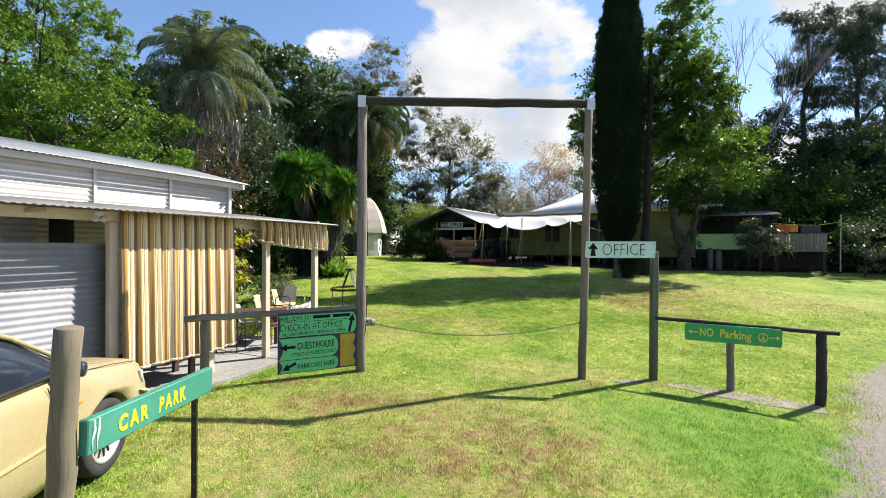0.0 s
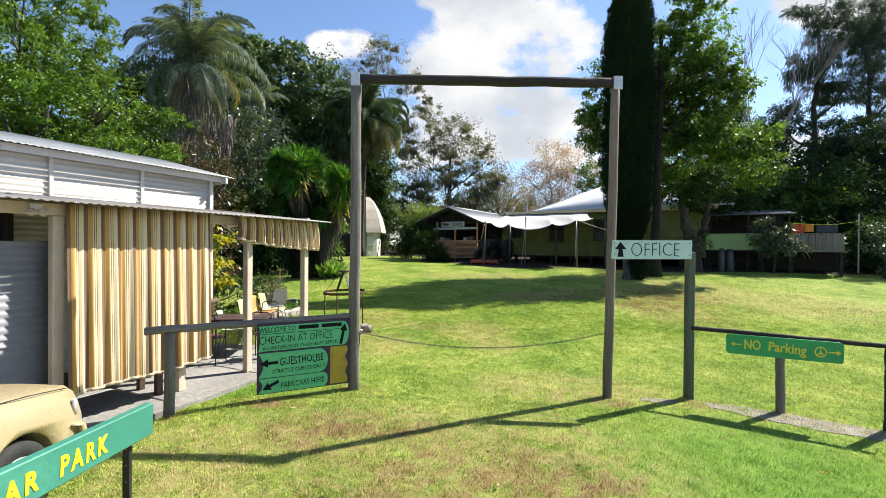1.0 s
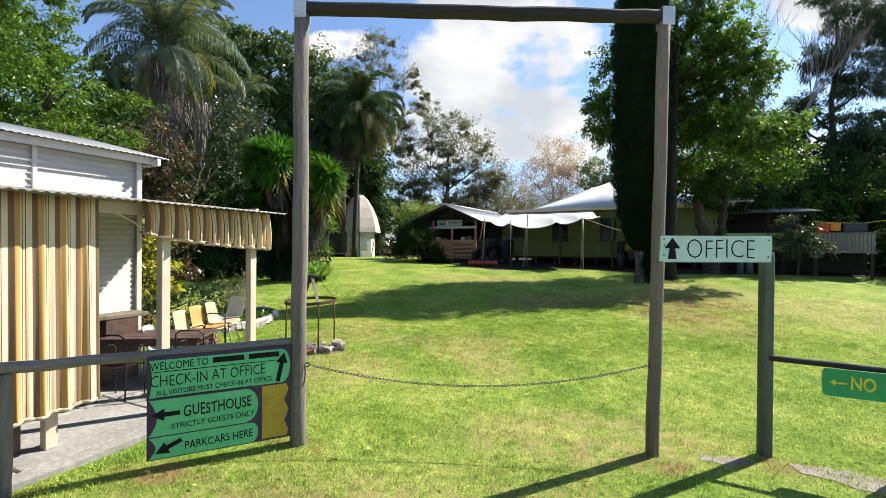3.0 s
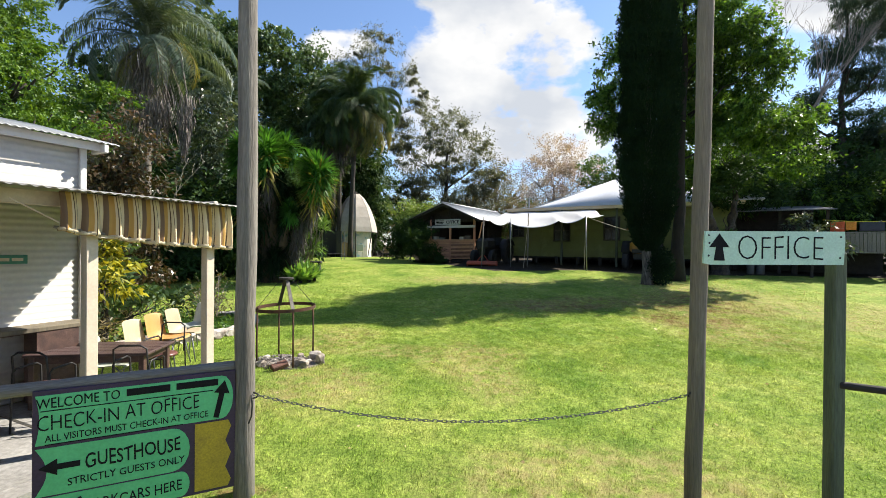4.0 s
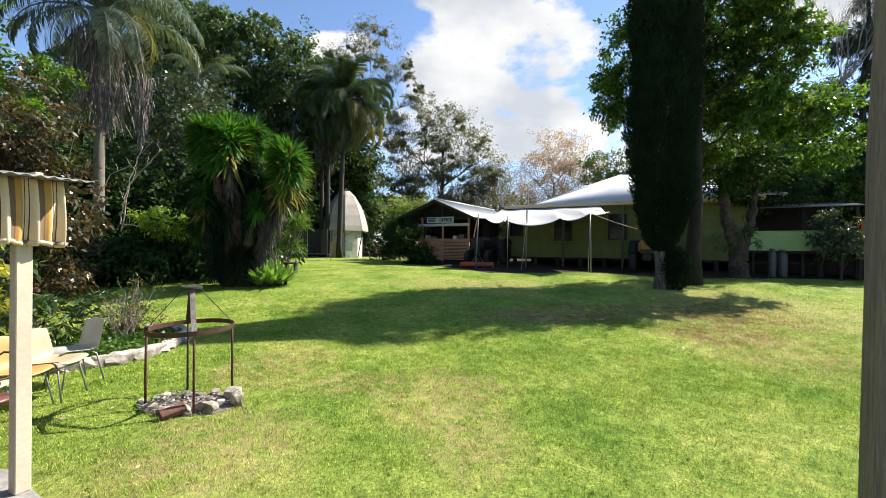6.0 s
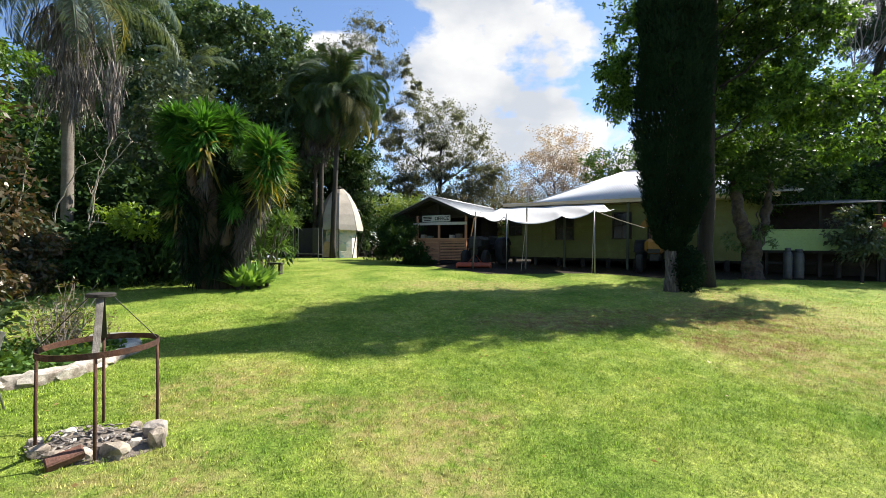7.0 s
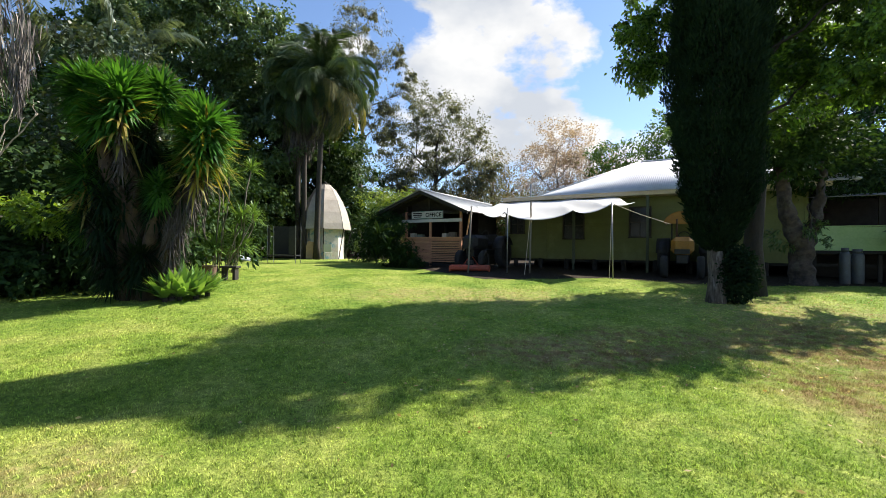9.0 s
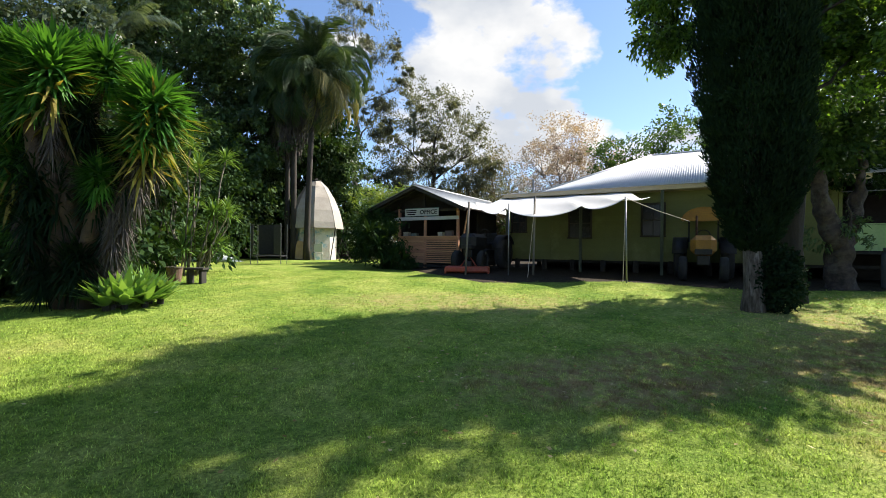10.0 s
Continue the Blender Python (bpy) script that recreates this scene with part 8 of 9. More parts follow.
# yucca clump
def sword_mesh(name, n, length, width, spread, material, seed, low=-0.9, droop=0.16):
    """A rosette of stiff pointed leaves about the origin, each a folded blade with a bend."""
    rr = np.random.default_rng(seed)
    a = rr.uniform(0, 6.283, n)
    u_ = rr.uniform(low, 1.0, n)
    d = unit(np.stack([np.cos(a) * np.sqrt(1 - u_ ** 2 * 0.98), np.sin(a) * np.sqrt(1 - u_ ** 2 * 0.98), u_], 1))
    L = length * rr.uniform(0.75, 1.15, n)[:, None]
    side = unit(np.cross(d, np.array([0.02, 0.01, 1.0]))) * width
    z = np.array([0, 0, 1.0])
    p0 = d * 0.06 + np.array([0, 0, 1.0]) * rr.uniform(-spread, spread * 0.3, n)[:, None]
    p1 = p0 + d * L * 0.5 + z * 0.02
    p2 = p0 + d * L * 1.0 - z * L * droop
    v = np.stack([p0 - side * 0.7, p0 + side * 0.7, p1 + side, p1 - side, p2], 1).reshape(-1, 3)
    me = bpy.data.meshes.new(name)
    f = []
    for i in range(n):
        k0 = 5 * i
        f += [(k0, k0 + 1, k0 + 2, k0 + 3), (k0 + 3, k0 + 2, k0 + 4)]
    me.from_pydata(v.tolist(), [], f)
    me.materials.append(material)
    return me


ROS = [sword_mesh("leaf_rosette", 620, 0.60, 0.030, 0.30, L_YUCCA, 300 + k, -0.95, 0.10) for k in range(3)]
ROSD = sword_mesh("dry_leaves", 90, 0.72, 0.026, 0.5, L_YUCDRY, 310, -1.0)
ROSD.materials[0] = L_YUCDRY
HANG = sword_mesh("dead_leaves", 420, 0.75, 0.022, 1.0, THATCH, 311, -1.0)
yuc = thing("yucca", "multi-stemmed giant yucca with spiky green heads", "yucca", pose(-5.75, 18.9, gz(-5.75, 18.9)))
heads = ((0.05, -0.70, 4.42, 1.25), (1.72, -0.40, 3.85, 1.22), (-0.35, 0.35, 4.90, 1.2), (-0.80, -0.45, 4.60, 1.2), (0.40, 0.1, 4.75, 1.05), (1.30, 0.1, 4.15, 1.05), (1.55, -0.50, 3.35, 1.0), (-0.25, -0.75, 3.95, 1.1), (-1.15, 0.1, 4.3, 1.05), (-0.75, -0.55, 2.75, 0.9), (0.80, -0.55, 2.45, 0.8), (-0.95, -0.3, 1.75, 0.8))
for i, (x, y, z, sc) in enumerate(heads):
    pth = limb_path((x * 0.18, y * 0.18 - 0.05, -0.1), (x, y, z), 400 + i, 0.10, 7)
    part("stem", Geo().tube(pth, [0.24, 0.20, 0.17, 0.15, 0.14, 0.13, 0.12, 0.10], 9), MID_BARK, yuc, smooth=True)
    ro = part("leaf_rosette", ROS[i % 3], L_YUCCA, yuc)
    ro.matrix_basis = pose(x, y, z, 0, 0, 50 * i) @ Matrix.Diagonal((sc, sc, sc, 1))
    if i not in (0, 1, 6, 9):
        continue
    dr = part("dry_leaves", ROSD, L_YUCDRY, yuc, "yellow older leaves hanging below the head")
    dr.matrix_basis = pose(x, y, z - 0.35, 0, 0, 50 * i) @ Matrix.Diagonal((sc, sc, sc, 1))
    for k in (2, 4, 6):
        hg = part("dead_leaves", HANG, THATCH, yuc, "dead leaves clothing the stem")
        hg.matrix_basis = Matrix.Translation(pth[k]) @ pose(0, 0, 0, 0, 0, 33 * k) @ Matrix.Diagonal((0.40, 0.40, 0.9, 1))
# inner and lower yucca leaves, near-black so their colour carries the shade
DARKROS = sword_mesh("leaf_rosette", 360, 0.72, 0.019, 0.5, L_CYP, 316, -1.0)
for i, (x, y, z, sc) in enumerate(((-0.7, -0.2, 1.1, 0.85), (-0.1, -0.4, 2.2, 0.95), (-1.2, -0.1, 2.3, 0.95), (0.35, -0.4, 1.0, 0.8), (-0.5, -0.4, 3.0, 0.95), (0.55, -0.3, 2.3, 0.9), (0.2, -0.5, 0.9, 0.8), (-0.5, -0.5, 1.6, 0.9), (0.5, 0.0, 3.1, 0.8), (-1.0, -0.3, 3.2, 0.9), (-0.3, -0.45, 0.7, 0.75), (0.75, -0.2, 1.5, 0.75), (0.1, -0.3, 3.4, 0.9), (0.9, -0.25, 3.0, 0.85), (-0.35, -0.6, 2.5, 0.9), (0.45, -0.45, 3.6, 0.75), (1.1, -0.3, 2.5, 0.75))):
    ro = part("leaf_rosette", DARKROS, L_CYP, yuc, "lower leaves darkened in colour for shade")
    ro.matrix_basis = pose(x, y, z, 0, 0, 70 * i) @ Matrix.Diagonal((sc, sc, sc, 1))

AG = sword_mesh("leaf_rosette", 44, 0.82, 0.082, 0.05, L_AGAVE, 320, 0.30, 0.05)
for i, (x, y, sc) in enumerate(((-4.65, 18.6, 1.0), (-4.4, 18.8, 0.85), (-4.9, 18.75, 0.9), (-4.55, 19.15, 0.85), (-4.85, 18.4, 0.75), (-4.35, 19.2, 0.7))):
    ag = thing("agave", "soft-leaved pale green agave at the foot of the yucca", "agave", pose(x, y, gz(x, y)), group="agaves under the yucca")
    part("stem", Geo().tube([(0, 0, -0.05), (0, 0, 0.12)], 0.06, 8), BARK, ag)
    ro = part("leaf_rosette", AG, L_AGAVE, ag)
    ro.matrix_basis = pose(0, 0, 0.10, 0, 0, 61 * i) @ Matrix.Diagonal((sc, sc, sc, 1))
L_DRA = leaf_mat("light_green_dracaena_leaves", (0.07, 0.15, 0.03), (0.17, 0.28, 0.075), 0.3, through=0.35)
DRA = sword_mesh("leaf_rosette", 70, 0.60, 0.024, 0.15, L_DRA, 330, -0.3)
drc = thing("dracaena", "clump of thin-caned dracaenas with small leaf heads", "dracaena", pose(-6.7, 23.8, gz(-6.7, 23.8)))
rr = random.Random(5)
for i in range(28):
    x, y, z = rr.uniform(-1.4, 1.5), rr.uniform(-0.6, 0.6), rr.uniform(0.8, 3.9)
    part("cane", Geo().tube(limb_path((x * 0.5, y * 0.5, -0.05), (x, y, z), 500 + i, 0.12, 5), 0.022, 6), PALE_BARK, drc, smooth=True)
    ro = part("leaf_rosette", DRA, L_DRA, drc)
    sc = rr.uniform(0.8, 1.2)
    ro.matrix_basis = pose(x, y, z, 0, 0, 40 * i) @ Matrix.Diagonal((sc, sc, sc, 1))

# bushes by the hut
hut_bush = tree("hut_bush", "dense dark spiky bush in front of the kiosk", -0.9, 27.3, 1.2, 0.06, [(-0.75, 27.5, 2.1, 0.5, 0.5, 0.95), (-0.45, 27.4, 1.6, 0.55, 0.55, 0.6), (0.05, 27.0, 1.25, 0.40, 0.4, 0.25), (-1.4, 29.0, 3.0, 0.7, 0.7, 0.8)], 7000, 0.15, 0.05, L_DEEP, clump=0.18, seed=71, category="shrub")
SPIKY = sword_mesh("leaf_rosette", 130, 0.75, 0.030, 0.2, L_DEEP, 322, -0.35)
for i, (x, y, z, sc) in enumerate(((-0.1, -0.3, 0.9, 1.0), (0.5, -0.4, 0.55, 0.85), (0.9, -0.5, 0.40, 0.75), (-0.5, -0.2, 1.4, 0.9), (0.2, -0.1, 1.35, 0.8), (-0.55, -0.4, 0.5, 0.85))):
    ro = part("leaf_rosette", SPIKY, L_DEEP, hut_bush)
    ro.matrix_basis = pose(x, y, z, 0, 0, 47 * i) @ Matrix.Diagonal((sc, sc, sc, 1))
tree("bamboo_clump", "light green bamboo-like shrub behind the kiosk", -1.2, 32.5, 2.6, 0.06, [(-1.5, 32.5, 4.1, 0.95, 0.9, 0.95), (-0.6, 32.6, 3.6, 0.9, 0.9, 1.0)], 4200, 0.26, 0.06, leaf_mat("light_green_leaves", (0.10, 0.17, 0.035), (0.20, 0.27, 0.06), 0.3), clump=0.3, seed=72, category="shrub")
tree("dark_shrub", "dark shrub between the dome and the kiosk", -2.8, 33.5, 1.2, 0.06, [(-2.7, 33.5, 1.9, 0.7, 0.8, 1.0), (-2.2, 33.6, 3.0, 0.9, 0.9, 1.2)], 5000, 0.18, 0.08, L_DEEP, clump=0.25, seed=73, category="shrub")

# far gums
tree("gum_tree", "tall open gum tree with grey-green leaf clumps", -7.5, 56, 17, 0.45, [(-10.5, 56, 23.0, 2.6, 2.4, 1.6), (-7.6, 56, 25.5, 2.6, 2.4, 2.0), (-5.0, 56, 22.0, 2.4, 2.2, 1.8), (-3.2, 56, 18.5, 2.6, 2.2, 2.2), (-8.5, 56, 19.5, 2.8, 2.4, 1.8), (-12, 56.5, 19.5, 2.4, 2, 1.6), (-5.8, 55, 15, 2.8, 2.2, 2.6)], 26000, 0.27, 0.085, L_GUM, PALE_BARK, droop=0.8, clump=0.5, per=30, hollow=0.4, gap=0.2, seed=81, twigs=4, tufts=(70, 0.5, 0.95, 0.55))
tree("gum_tree", "spreading gum tree with grey-green foliage", 0.8, 52, 11, 0.4, [(-1.8, 52, 11.5, 3.2, 2.6, 3.0), (1.6, 52, 14.5, 3.0, 2.5, 2.6), (4.0, 52.5, 11.0, 2.8, 2.4, 3.0), (0.5, 52, 7.5, 3.8, 2.8, 2.6), (-3.6, 52.5, 7.5, 2.4, 2.2, 3.0), (3.8, 52, 6.5, 3.0, 2.4, 2.4)], 42000, 0.28, 0.09, L_GUM, BARK, droop=0.7, clump=0.6, per=24, gap=0.12, seed=82, twigs=4, tufts=(110, 0.5, 1.0, 0.5))
tree("olive_tree", "olive brown thin-crowned tree", 6.6, 55, 8, 0.3, [(6.2, 55, 9.5, 2.4, 2, 2.6), (8.6, 55, 8.0, 2.6, 2, 2.6), (5.0, 54, 6, 2.6, 2, 2.6), (9.0, 54, 5.5, 3, 2, 2.2)], 20000, 0.24, 0.07, L_OLIVE, BARK, droop=0.5, clump=0.6, gap=0.2, seed=83, twigs=6)
tree("pink_tree", "thin crowned tree with dry pinkish seed heads", 11.0, 46, 7, 0.28, [(10.8, 46, 10.8, 2.2, 2, 2.0), (13.0, 46, 10.2, 2.0, 1.8, 2.2), (9.4, 46, 8.4, 2.2, 1.8, 2.0), (12.2, 46, 7.8, 2.4, 2, 2.0), (11, 45, 5.8, 3, 2, 2)], 17000, 0.16, 0.085, L_PINK, DEAD, clump=0.42, gap=0.2, seed=84, twigs=10)
tree("small_tree", "rounded dark green tree behind the roof", 15.2, 44, 6, 0.25, [(15.2, 44, 8.6, 1.9, 1.8, 2.0), (15.8, 44, 6.4, 2.2, 2, 2.2)], 9000, 0.24, 0.12, L_MID, clump=0.4, seed=85)
tree("bright_tree", "bright green tree behind the house roof", 20.5, 45, 8, 0.3, [(20.5, 45, 10, 2.8, 2.4, 2.8), (22, 45, 7, 3, 2.4, 3), (19.2, 44, 6.4, 2, 2, 2.4)], 11000, 0.28, 0.14, L_MID, clump=0.45, seed=86)
# low hedge line that closes the view behind
for i, (x0, x1, y, h, m_) in enumerate(((-34, -18, 48, 9, L_DEEP), (-20, -4, 50, 6, L_DEEP), (-5, 10, 58, 6.5, L_OLIVE), (8, 26, 56, 6.5, L_MID), (24, 44, 44, 10, L_SHE), (40, 60, 30, 12, L_SHE), (-48, -30, 34, 12, L_DEEP), (18, 34, 50, 9, L_SHE))):
    lob = [(x, y + 1.5 * math.sin(3 * x), gz(x, y) + h * (0.42 + 0.2 * math.sin(1.7 * x + i)), 2.8, 2.2, h * 0.5) for x in np.arange(x0, x1, 2.7)]
    p, d, _ = crown_points(lob, 11000, 0.6, 24)
    ob = part("far_trees", blades_mesh("far_trees", p, d, 0.42 * rng.uniform(0.6, 1.3, len(p)), 0.2 * rng.uniform(0.7, 1.2, len(p))), m_)
    tagged(ob, "distant belt of bushland trees", "trees", kind="stuff")

# right: cypress and the dark broadleaf beside it
CYP_BARK = mat("fibrous_cypress_bark", (0.15, 0.125, 0.105), (0.045, 0.034, 0.027), 6.0, 0.95, bump=1.0, bscale=18, stretch=(4, 4, 0.8), c3=(0.24, 0.22, 0.20))
cyp = thing("cypress", "tall dark columnar cypress with a bare foot", "cypress", pose(7.45, 18.8, gz(7.45, 18.8)))
part("trunk", Geo().tube([(0, 0, -0.15), (0.02, 0, 0.5), (-0.03, 0, 1.4), (0, 0, 4), (0, 0, 9), (0, 0, 13)], [0.23, 0.17, 0.16, 0.14, 0.09, 0.03], 14), CYP_BARK, cyp, smooth=True)
n = 165000
z = 1.15 + 12.2 * rng.random(n) ** 0.92
a = rng.uniform(0, 6.283, n)
prof_r = np.interp(z, (1.15, 1.42, 2.3, 5.0, 8.0, 10.4, 12.2, 13.4), (0.18, 0.42, 0.76, 1.00, 0.94, 0.88, 0.55, 0.05))
prof_r = prof_r * (1 + 0.10 * np.sin(3 * a + 1.3 * z) + 0.07 * np.sin(7 * a - 2.1 * z) + 0.05 * np.sin(11 * z + 2 * a))
r_ = prof_r * (0.25 + 0.75 * rng.random(n) ** 0.4)
P = np.stack([r_ * np.cos(a), r_ * np.sin(a), z], 1)
D = unit(np.stack([0.35 * np.cos(a), 0.35 * np.sin(a), np.ones(n)], 1) + rng.normal(size=(n, 3)) * 0.45)
part("crown", blades_mesh("crown", P, D, rng.uniform(0.07, 0.17, n), rng.uniform(0.018, 0.036, n), 0.0), L_CYP, cyp)
ivy_n = 5200
a, zz = rng.uniform(0, 6.283, ivy_n), rng.uniform(0.0, 1.0, ivy_n) ** 1.3
q_ = rng.random(ivy_n) ** 0.4
el_ = np.arcsin(rng.uniform(-1, 1, ivy_n))
P = np.stack([0.40 + 0.50 * q_ * np.cos(a) * np.cos(el_), -0.12 + 0.40 * q_ * np.sin(a) * np.cos(el_), np.maximum(0.03, 0.64 + 0.72 * q_ * np.sin(el_))], 1)
part("basal_growth", blades_mesh("basal_growth", P, unit(rng.normal(size=P.shape)), np.full(ivy_n, 0.08), np.full(ivy_n, 0.042)), L_CYP, cyp)

DARK_BARK = mat("dark_mossy_bark", (0.024, 0.019, 0.014), (0.010, 0.008, 0.006), 3.0, 0.95, bump=1.0, bscale=16, stretch=(2, 2, 0.5), c3=(0.020, 0.022, 0.013))
tree("broadleaf_tree", "tall dark broadleaf tree behind the cypress", 9.12, 19.9, 11.0, 0.23, [(9.0, 20.9, 11.0, 1.3, 1.2, 1.6), (10.3, 19.9, 9.9, 1.2, 1.2, 1.7), (11.0, 20.3, 8.4, 0.9, 1.0, 1.3), (7.4, 20.9, 9.0, 0.9, 0.9, 1.6), (6.65, 20.9, 7.3, 0.6, 0.7, 1.1), (11.4, 20.4, 6.9, 0.85, 1.0, 1.3), (10.1, 20.9, 6.5, 1.3, 1.1, 1.4), (10.75, 19.5, 12.1, 1.1, 1.0, 1.1), (10.9, 19.1, 10.2, 0.8, 0.9, 1.0), (11.5, 18.9, 8.6, 0.75, 0.8, 1.1), (11.2, 18.9, 6.4, 0.7, 0.8, 0.9), (12.6, 19.3, 6.5, 0.85, 0.8, 0.9), (13.0, 19.1, 5.2, 0.85, 0.7, 0.7), (9.8, 21.4, 8.6, 1.4, 1.2, 1.7), (9.4, 21.2, 5.2, 1.1, 0.9, 1.0)], 108000, 0.135, 0.07, L_BROAD, DARK_BARK, clump=0.22, gap=0.15, hollow=0.15, seed=91, lean=(0.25, 0.1), twigs=3, limb=0.30, tufts=(190, 0.28, 0.6, 0.6), wob=0.012, low=6.0)
tree("broadleaf_tree", "shade tree beyond the veranda", 17.5, 27.0, 5.0, 0.2, [(17.5, 27, 5.6, 2.2, 2.0, 1.7), (20.0, 26.5, 4.8, 2.2, 2.0, 1.6), (15.6, 27.4, 5.0, 1.6, 1.6, 1.4)], 14000, 0.22, 0.10, L_BROAD, BARK, clump=0.32, gap=0.2, seed=92, twigs=2)
gn = thing("gnarled_tree", "gnarled forked brown trunk with a few dark leaves beside the house", "tree", pose(12.05, 21.9, gz(12.05, 21.9)))
g = Geo()


def fine_tube(pts, radii, sides):
    """A tube through the points with five steps between each two, for a surface that can be knotted."""
    pp, rr_ = [], []
    for i in range(len(pts) - 1):
        for k in range(5):
            pp.append(Vector(pts[i]).lerp(Vector(pts[i + 1]), k / 5))
            rr_.append(radii[i] + (radii[i + 1] - radii[i]) * k / 5)
    g.tube(pp + [Vector(pts[-1])], rr_ + [radii[-1]], sides)


fine_tube([(0, 0, -0.2), (-0.02, 0, 0.1), (-0.05, 0.02, 0.6), (-0.04, 0, 1.1), (-0.10, 0, 1.55)], [0.44, 0.33, 0.28, 0.29, 0.22], 22)
fine_tube([(-0.10, 0, 1.1), (-0.30, 0.02, 1.6), (-0.48, 0.03, 2.05), (-0.55, 0.02, 2.45), (-0.58, 0.06, 2.9), (-0.66, 0, 3.5)], [0.25, 0.21, 0.25, 0.19, 0.18, 0.10], 18)
fine_tube([(0.06, 0, 1.1), (0.26, 0.05, 1.6), (0.42, 0.0, 2.0), (0.48, 0.05, 2.5), (0.58, 0.05, 3.0), (0.60, 0.1, 3.7)], [0.22, 0.16, 0.15, 0.14, 0.11, 0.06], 16)
fine_tube([(-0.2, -0.15, 1.2), (0.05, -0.22, 1.9), (-0.05, -0.2, 2.4)], [0.08, 0.055, 0.02], 8)
KNOT_BARK = mat("knotted_lichened_bark", (0.066, 0.048, 0.038), (0.017, 0.013, 0.011), 7.0, 0.95, bump=1.0, bscale=22, c3=(0.075, 0.068, 0.058))
gt = part("trunk", g, KNOT_BARK, gn, smooth=True)
for v_ in gt.data.vertices:
    q_ = v_.co * 3.4
    w_ = Vector((noise.noise(q_), noise.noise(q_ + Vector((7, 3, 1))), 0.4 * noise.noise(q_ * 1.3))) * 0.11
    q_ = v_.co * 9.0
    v_.co += w_ + Vector((noise.noise(q_), noise.noise(q_ + Vector((5, 2, 9))), 0.0)) * 0.035
p, d, _ = crown_points([(0.15, -0.2, 1.75, 0.34, 0.2, 0.22), (0.85, 0.0, 1.2, 0.22, 0.2, 0.3), (-0.75, 0.05, 1.3, 0.2, 0.2, 0.35)], 420, 0.12, 14)
d[:, 2] -= 0.6
part("epiphyte_leaves", blades_mesh("epiphyte_leaves", p, unit(d), 0.16 * rng.uniform(0.6, 1.2, len(p)), 0.05 * rng.uniform(0.7, 1.2, len(p))), L_DARK, gn, "fern-like leaves growing in the fork")
p, d, _ = crown_points([(0.3, 0.1, 4.2, 1.2, 0.9, 1.0), (-0.7, 0.2, 3.9, 0.8, 0.8, 0.8), (0.9, 1.0, 3.6, 0.9, 0.6, 0.7), (1.8, 1.1, 3.5, 0.9, 0.6, 0.7), (2.6, 1.1, 3.6, 0.9, 0.6, 0.7)], 9500, 0.22, 20)
part("crown", blades_mesh("crown", p, d, 0.18 * rng.uniform(0.6, 1.2, len(p)), 0.08 * rng.uniform(0.7, 1.2, len(p))), L_DEEP, gn)
tree("pale_shrub", "pale variegated shrub in front of the veranda", 15.1, 21.0, 1.4, 0.06, [(15.1, 21.0, 2.7, 0.6, 0.6, 0.7), (15.5, 20.9, 2.0, 0.6, 0.6, 0.5)], 1800, 0.18, 0.08, L_GREY, clump=0.2, seed=94, category="shrub")
tree("pale_shrub", "pale shrub beside the deck", 18.9, 19.7, 1.4, 0.06, [(18.9, 19.7, 2.4, 0.9, 0.7, 0.8), (19.8, 19.6, 1.6, 0.9, 0.6, 0.5)], 1800, 0.18, 0.08, L_GREY, clump=0.2, seed=95, category="shrub")
# she-oaks and dark bush on the right
for i, (x, y, h, n, w) in enumerate(((24.5, 30, 17, 30000, 1.0), (29.0, 31, 17.5, 32000, 1.1), (34, 34, 20, 26000, 1.2), (20.8, 33, 12, 20000, 1.0))):
    lob = []
    rr = random.Random(i + 600)
    for k in range(13):
        zz = h * (0.30 + 0.70 * k / 12)
        a = rr.uniform(0, 6.283)
        q_ = (2.3 - 1.3 * k / 12) * w
        lob.append((x + q_ * math.cos(a), y + q_ * math.sin(a), zz, 1.35 * w, 1.2 * w, 0.85 * w))
    tree("she_oak", "tall airy she-oak with drooping dark needles", x, y, h * 0.97, 0.26, lob, n, 0.30, 0.046, L_SHE, BARK, droop=0.8, clump=0.30, per=40, gap=0.25, seed=601 + i, twigs=1)
for i, (x, y, z, rx, rz) in enumerate(((20.5, 28.0, 4.6, 3.2, 4.4), (25, 26, 4.2, 3.4, 4.2), (30, 26, 4.8, 3.6, 4.8), (17.0, 28.5, 3.0, 2.4, 2.6), (24, 22.5, 1.8, 2.4, 1.8), (28.5, 21, 2.2, 2.8, 2.2), (34, 22, 3.5, 4, 3.5), (21.5, 21.2, 1.5, 1.6, 1.3))):
    tree("bush", "dark dense bush at the edge of the trees", x, y, z, 0.12, [(x, y, gz(x, y) + z, rx, rx * 0.8, rz), (x + rx * 0.6, y, gz(x, y) + z * 0.6, rx * 0.7, rx * 0.6, rz * 0.6), (x - rx * 0.6, y, gz(x, y) + z * 0.6, rx * 0.7, rx * 0.6, rz * 0.6)], 11000, 0.22, 0.105, L_DEEP, clump=0.36, seed=620 + i, category="shrub")


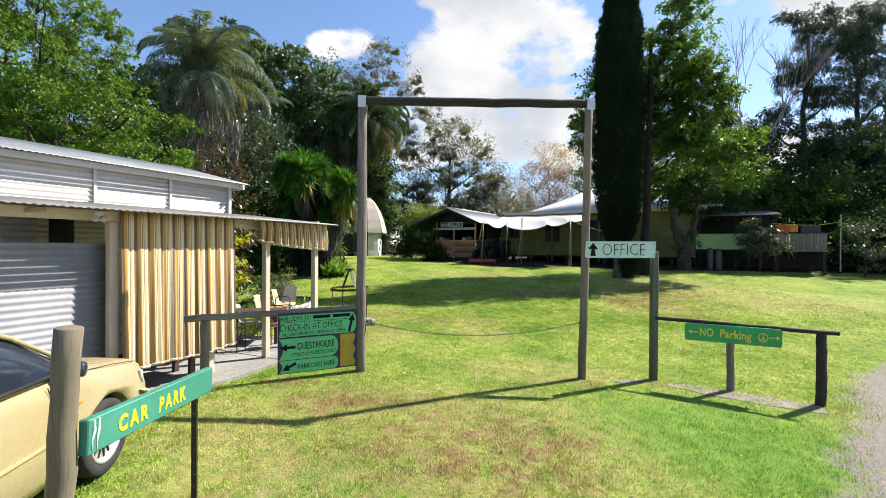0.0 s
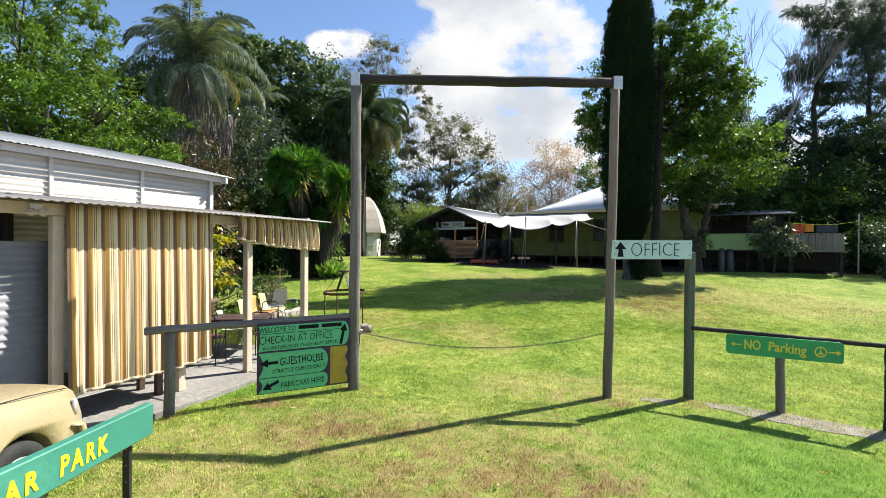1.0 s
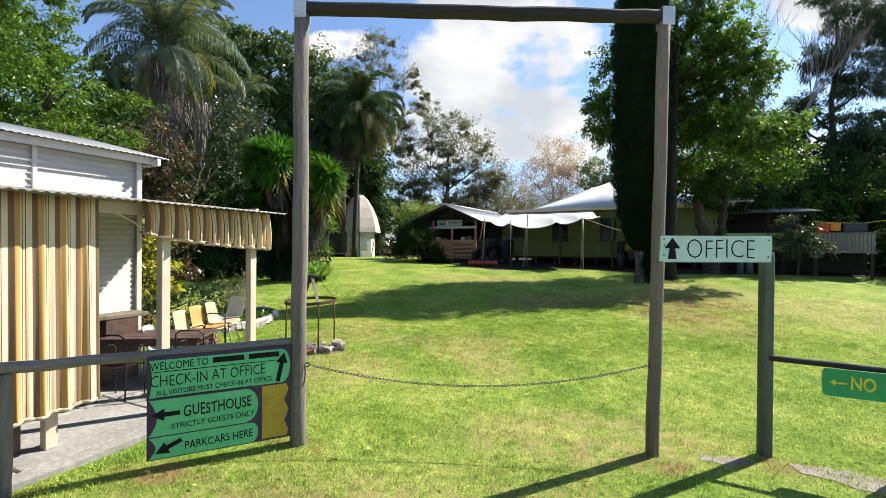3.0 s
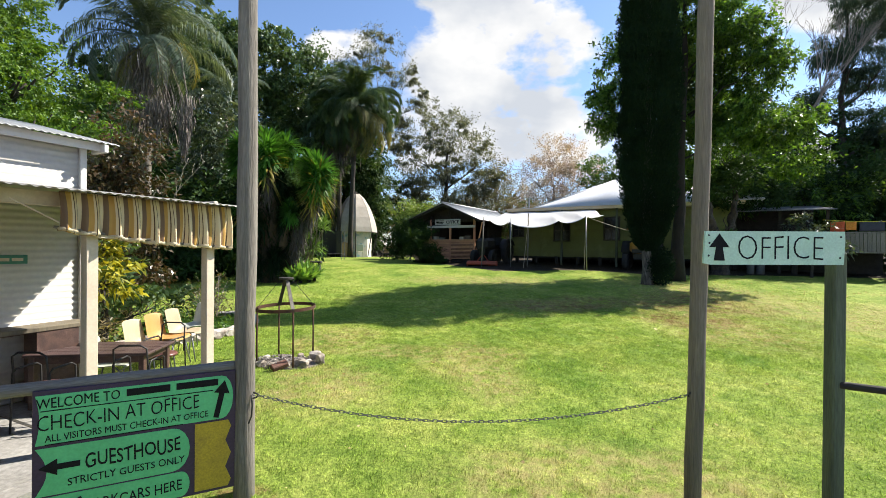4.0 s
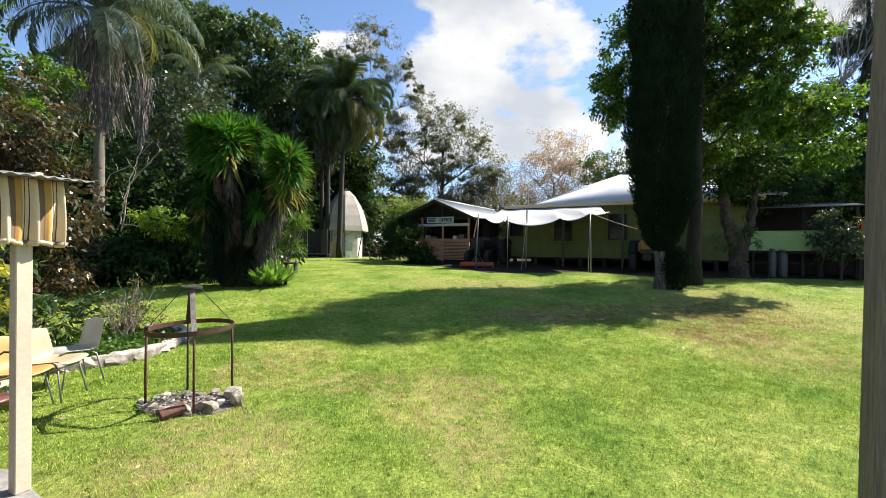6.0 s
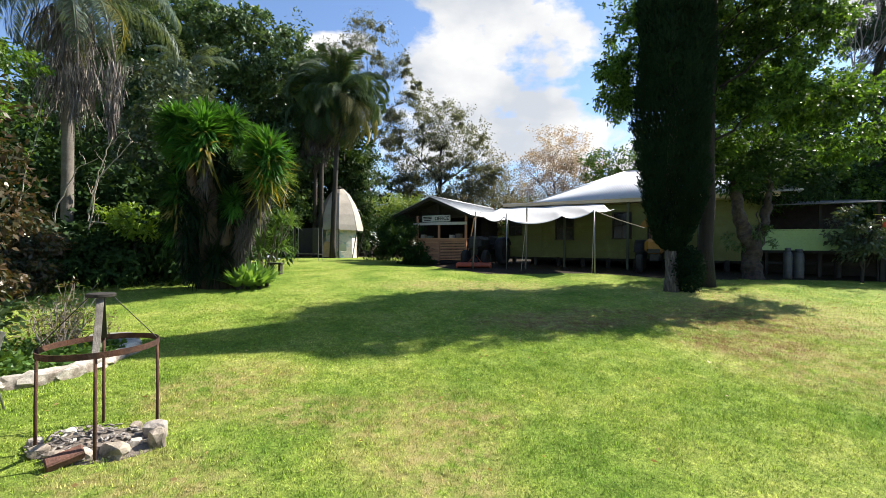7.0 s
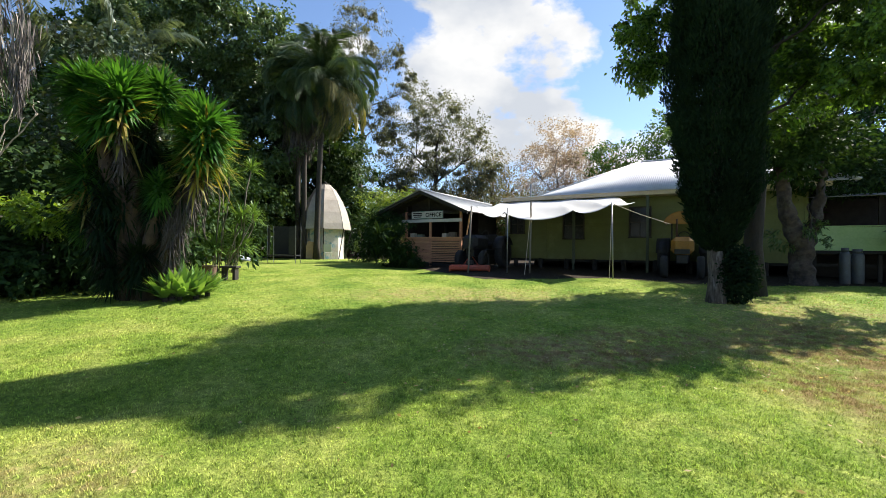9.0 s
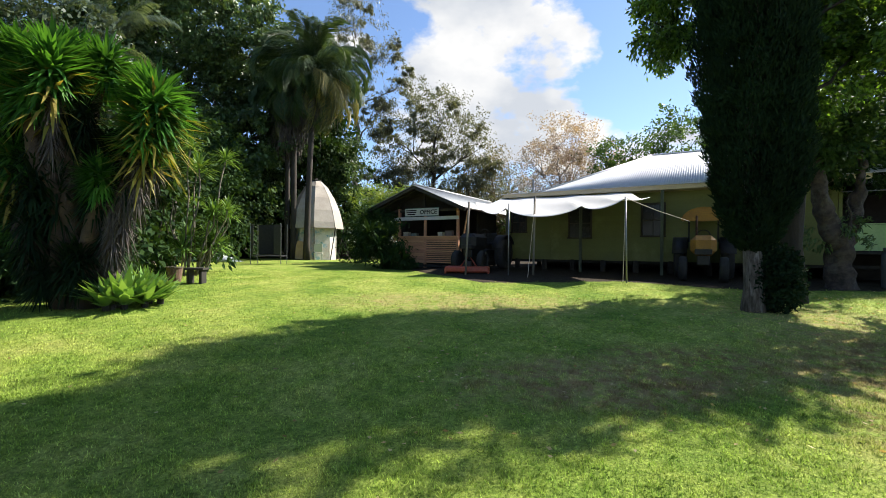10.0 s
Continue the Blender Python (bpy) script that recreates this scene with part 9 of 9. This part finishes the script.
for i, (x, y, h) in enumerate(((20.2, 31.5, 8.5), (25.5, 31.0, 9.5), (30.5, 29.5, 9.0))):
    tree("dark_tree", "dense dark tree in the bushland beyond the deck", x, y, h * 0.8, 0.2, [(x, y, h * 0.72, 2.4, 2.0, h * 0.26), (x + 1.8, y - 0.5, h * 0.55, 1.9, 1.6, h * 0.24), (x - 1.8, y, h * 0.5, 1.9, 1.6, h * 0.24), (x + 0.4, y - 0.6, h * 0.92, 1.5, 1.3, h * 0.14)], 13000, 0.26, 0.13, L_DEEP, clump=0.4, seed=660 + i, tufts=(60, 0.4, 0.85, 0.5))


# bare tree
def bare_tree(x, y, h, seed, label):
    rr = random.Random(seed)
    ob = thing("bare_tree", label, "tree", pose(x, y, gz(x, y)))
    g = Geo()

    def grow(p, d_, l, r, depth):
        q_ = p + d_ * l
        g.tube([p, p.lerp(q_, 0.5) + Vector((rr.uniform(-1, 1), rr.uniform(-1, 1), rr.uniform(-1, 1))) * l * 0.05, q_], [r, r * 0.85, r * 0.7], 6 if depth > 2 else 4)
        if depth == 0:
            return
        for _ in range(rr.choice((2, 3, 3))):
            e = (d_ + Vector((rr.uniform(-1, 1), rr.uniform(-1, 1), rr.uniform(-0.3, 0.8))) * 0.46).normalized()
            grow(q_, e, l * rr.uniform(0.62, 0.85), r * 0.62, depth - 1)

    grow(Vector((0, 0, -0.1)), Vector((0.05, 0, 1)), h * 0.30, h * 0.0075, 6)
    part("trunk", g, DEAD, ob)


bare_tree(20.0, 29.5, 15.5, 3, "bare leafless tree with fine pale branches")
bare_tree(16.6, 27.5, 7.5, 8, "dead grey branches leaning out of the bush")
VINE = mat("pale_bare_vine", (0.40, 0.35, 0.28), (0.28, 0.24, 0.19), 3.0, 0.9)
for i, pts in enumerate((((-8.1, 19.1, 2.35), (-8.8, 19.1, 2.50), (-9.55, 19.1, 2.58), (-9.45, 19.1, 3.2), (-9.32, 19.1, 3.75), (-9.1, 19.1, 4.4), (-8.85, 19.1, 5.05)), ((-9.9, 19.2, 0.7), (-9.6, 19.1, 1.8), (-9.43, 19.1, 2.75), (-9.26, 19.1, 3.83), (-8.71, 19.1, 4.44), (-8.26, 19.1, 4.94)), ((-12.0, 19.3, 0.7), (-11.7, 19.2, 2.6), (-11.5, 19.2, 3.9), (-11.1, 19.2, 5.3)), ((-10.9, 19.3, 1.0), (-10.6, 19.2, 2.8), (-9.9, 19.1, 4.1), (-9.2, 19.0, 4.4)))):
    vn = thing("liana", "bare pale vine looping through the garden trees", "vine", pose(0, 0, 0))
    g = Geo()
    fine_ = [Vector(pts[0])]
    for a_, b_ in zip(pts, pts[1:]):
        fine_ += limb_path(a_, b_, 950 + i, 0.10, 5)[1:]
    g.tube(fine_, [0.023 * (1 - 0.5 * j / len(fine_)) for j in range(len(fine_))], 6)
    for j in range(4, len(fine_) - 1, 4):
        g.tube(limb_path(fine_[j], fine_[j] + Vector((0.35 * math.sin(2.3 * j + i), 0.1, 0.45)), 970 + j, 0.2, 4), [0.010, 0.008, 0.006, 0.004, 0.002], 5)
    part("stem", g, VINE, vn, smooth=True)

# fallen leaves scattered on the lawn under the trees
fx = np.concatenate([rng.uniform(1.0, 10.5, 520), rng.uniform(6.5, 14.0, 480), rng.uniform(-4.0, 6.0, 260), rng.uniform(-3.5, 5.0, 70)])
fy = np.concatenate([rng.uniform(13.5, 20.5, 520), rng.uniform(16.5, 21.2, 480), rng.uniform(8.0, 20.0, 260), rng.uniform(4.0, 8.0, 70)])
fp = np.stack([fx, fy, gz_many(fx, fy) + 0.034], 1)
fd = unit(np.stack([rng.normal(size=len(fx)), rng.normal(size=len(fx)), 0.25 * rng.random(len(fx))], 1))
L_FALL = leaf_mat("dry_fallen_leaves", (0.30, 0.20, 0.09), (0.50, 0.42, 0.24), 0.3, through=0.3)
tagged(part("fallen_leaves", blades_mesh("fallen_leaves", fp, fd, rng.uniform(0.03, 0.07, len(fx)), rng.uniform(0.018, 0.03, len(fx)), 0.02), L_FALL), "dry tan leaves fallen on the lawn", "fallen leaves", kind="stuff")
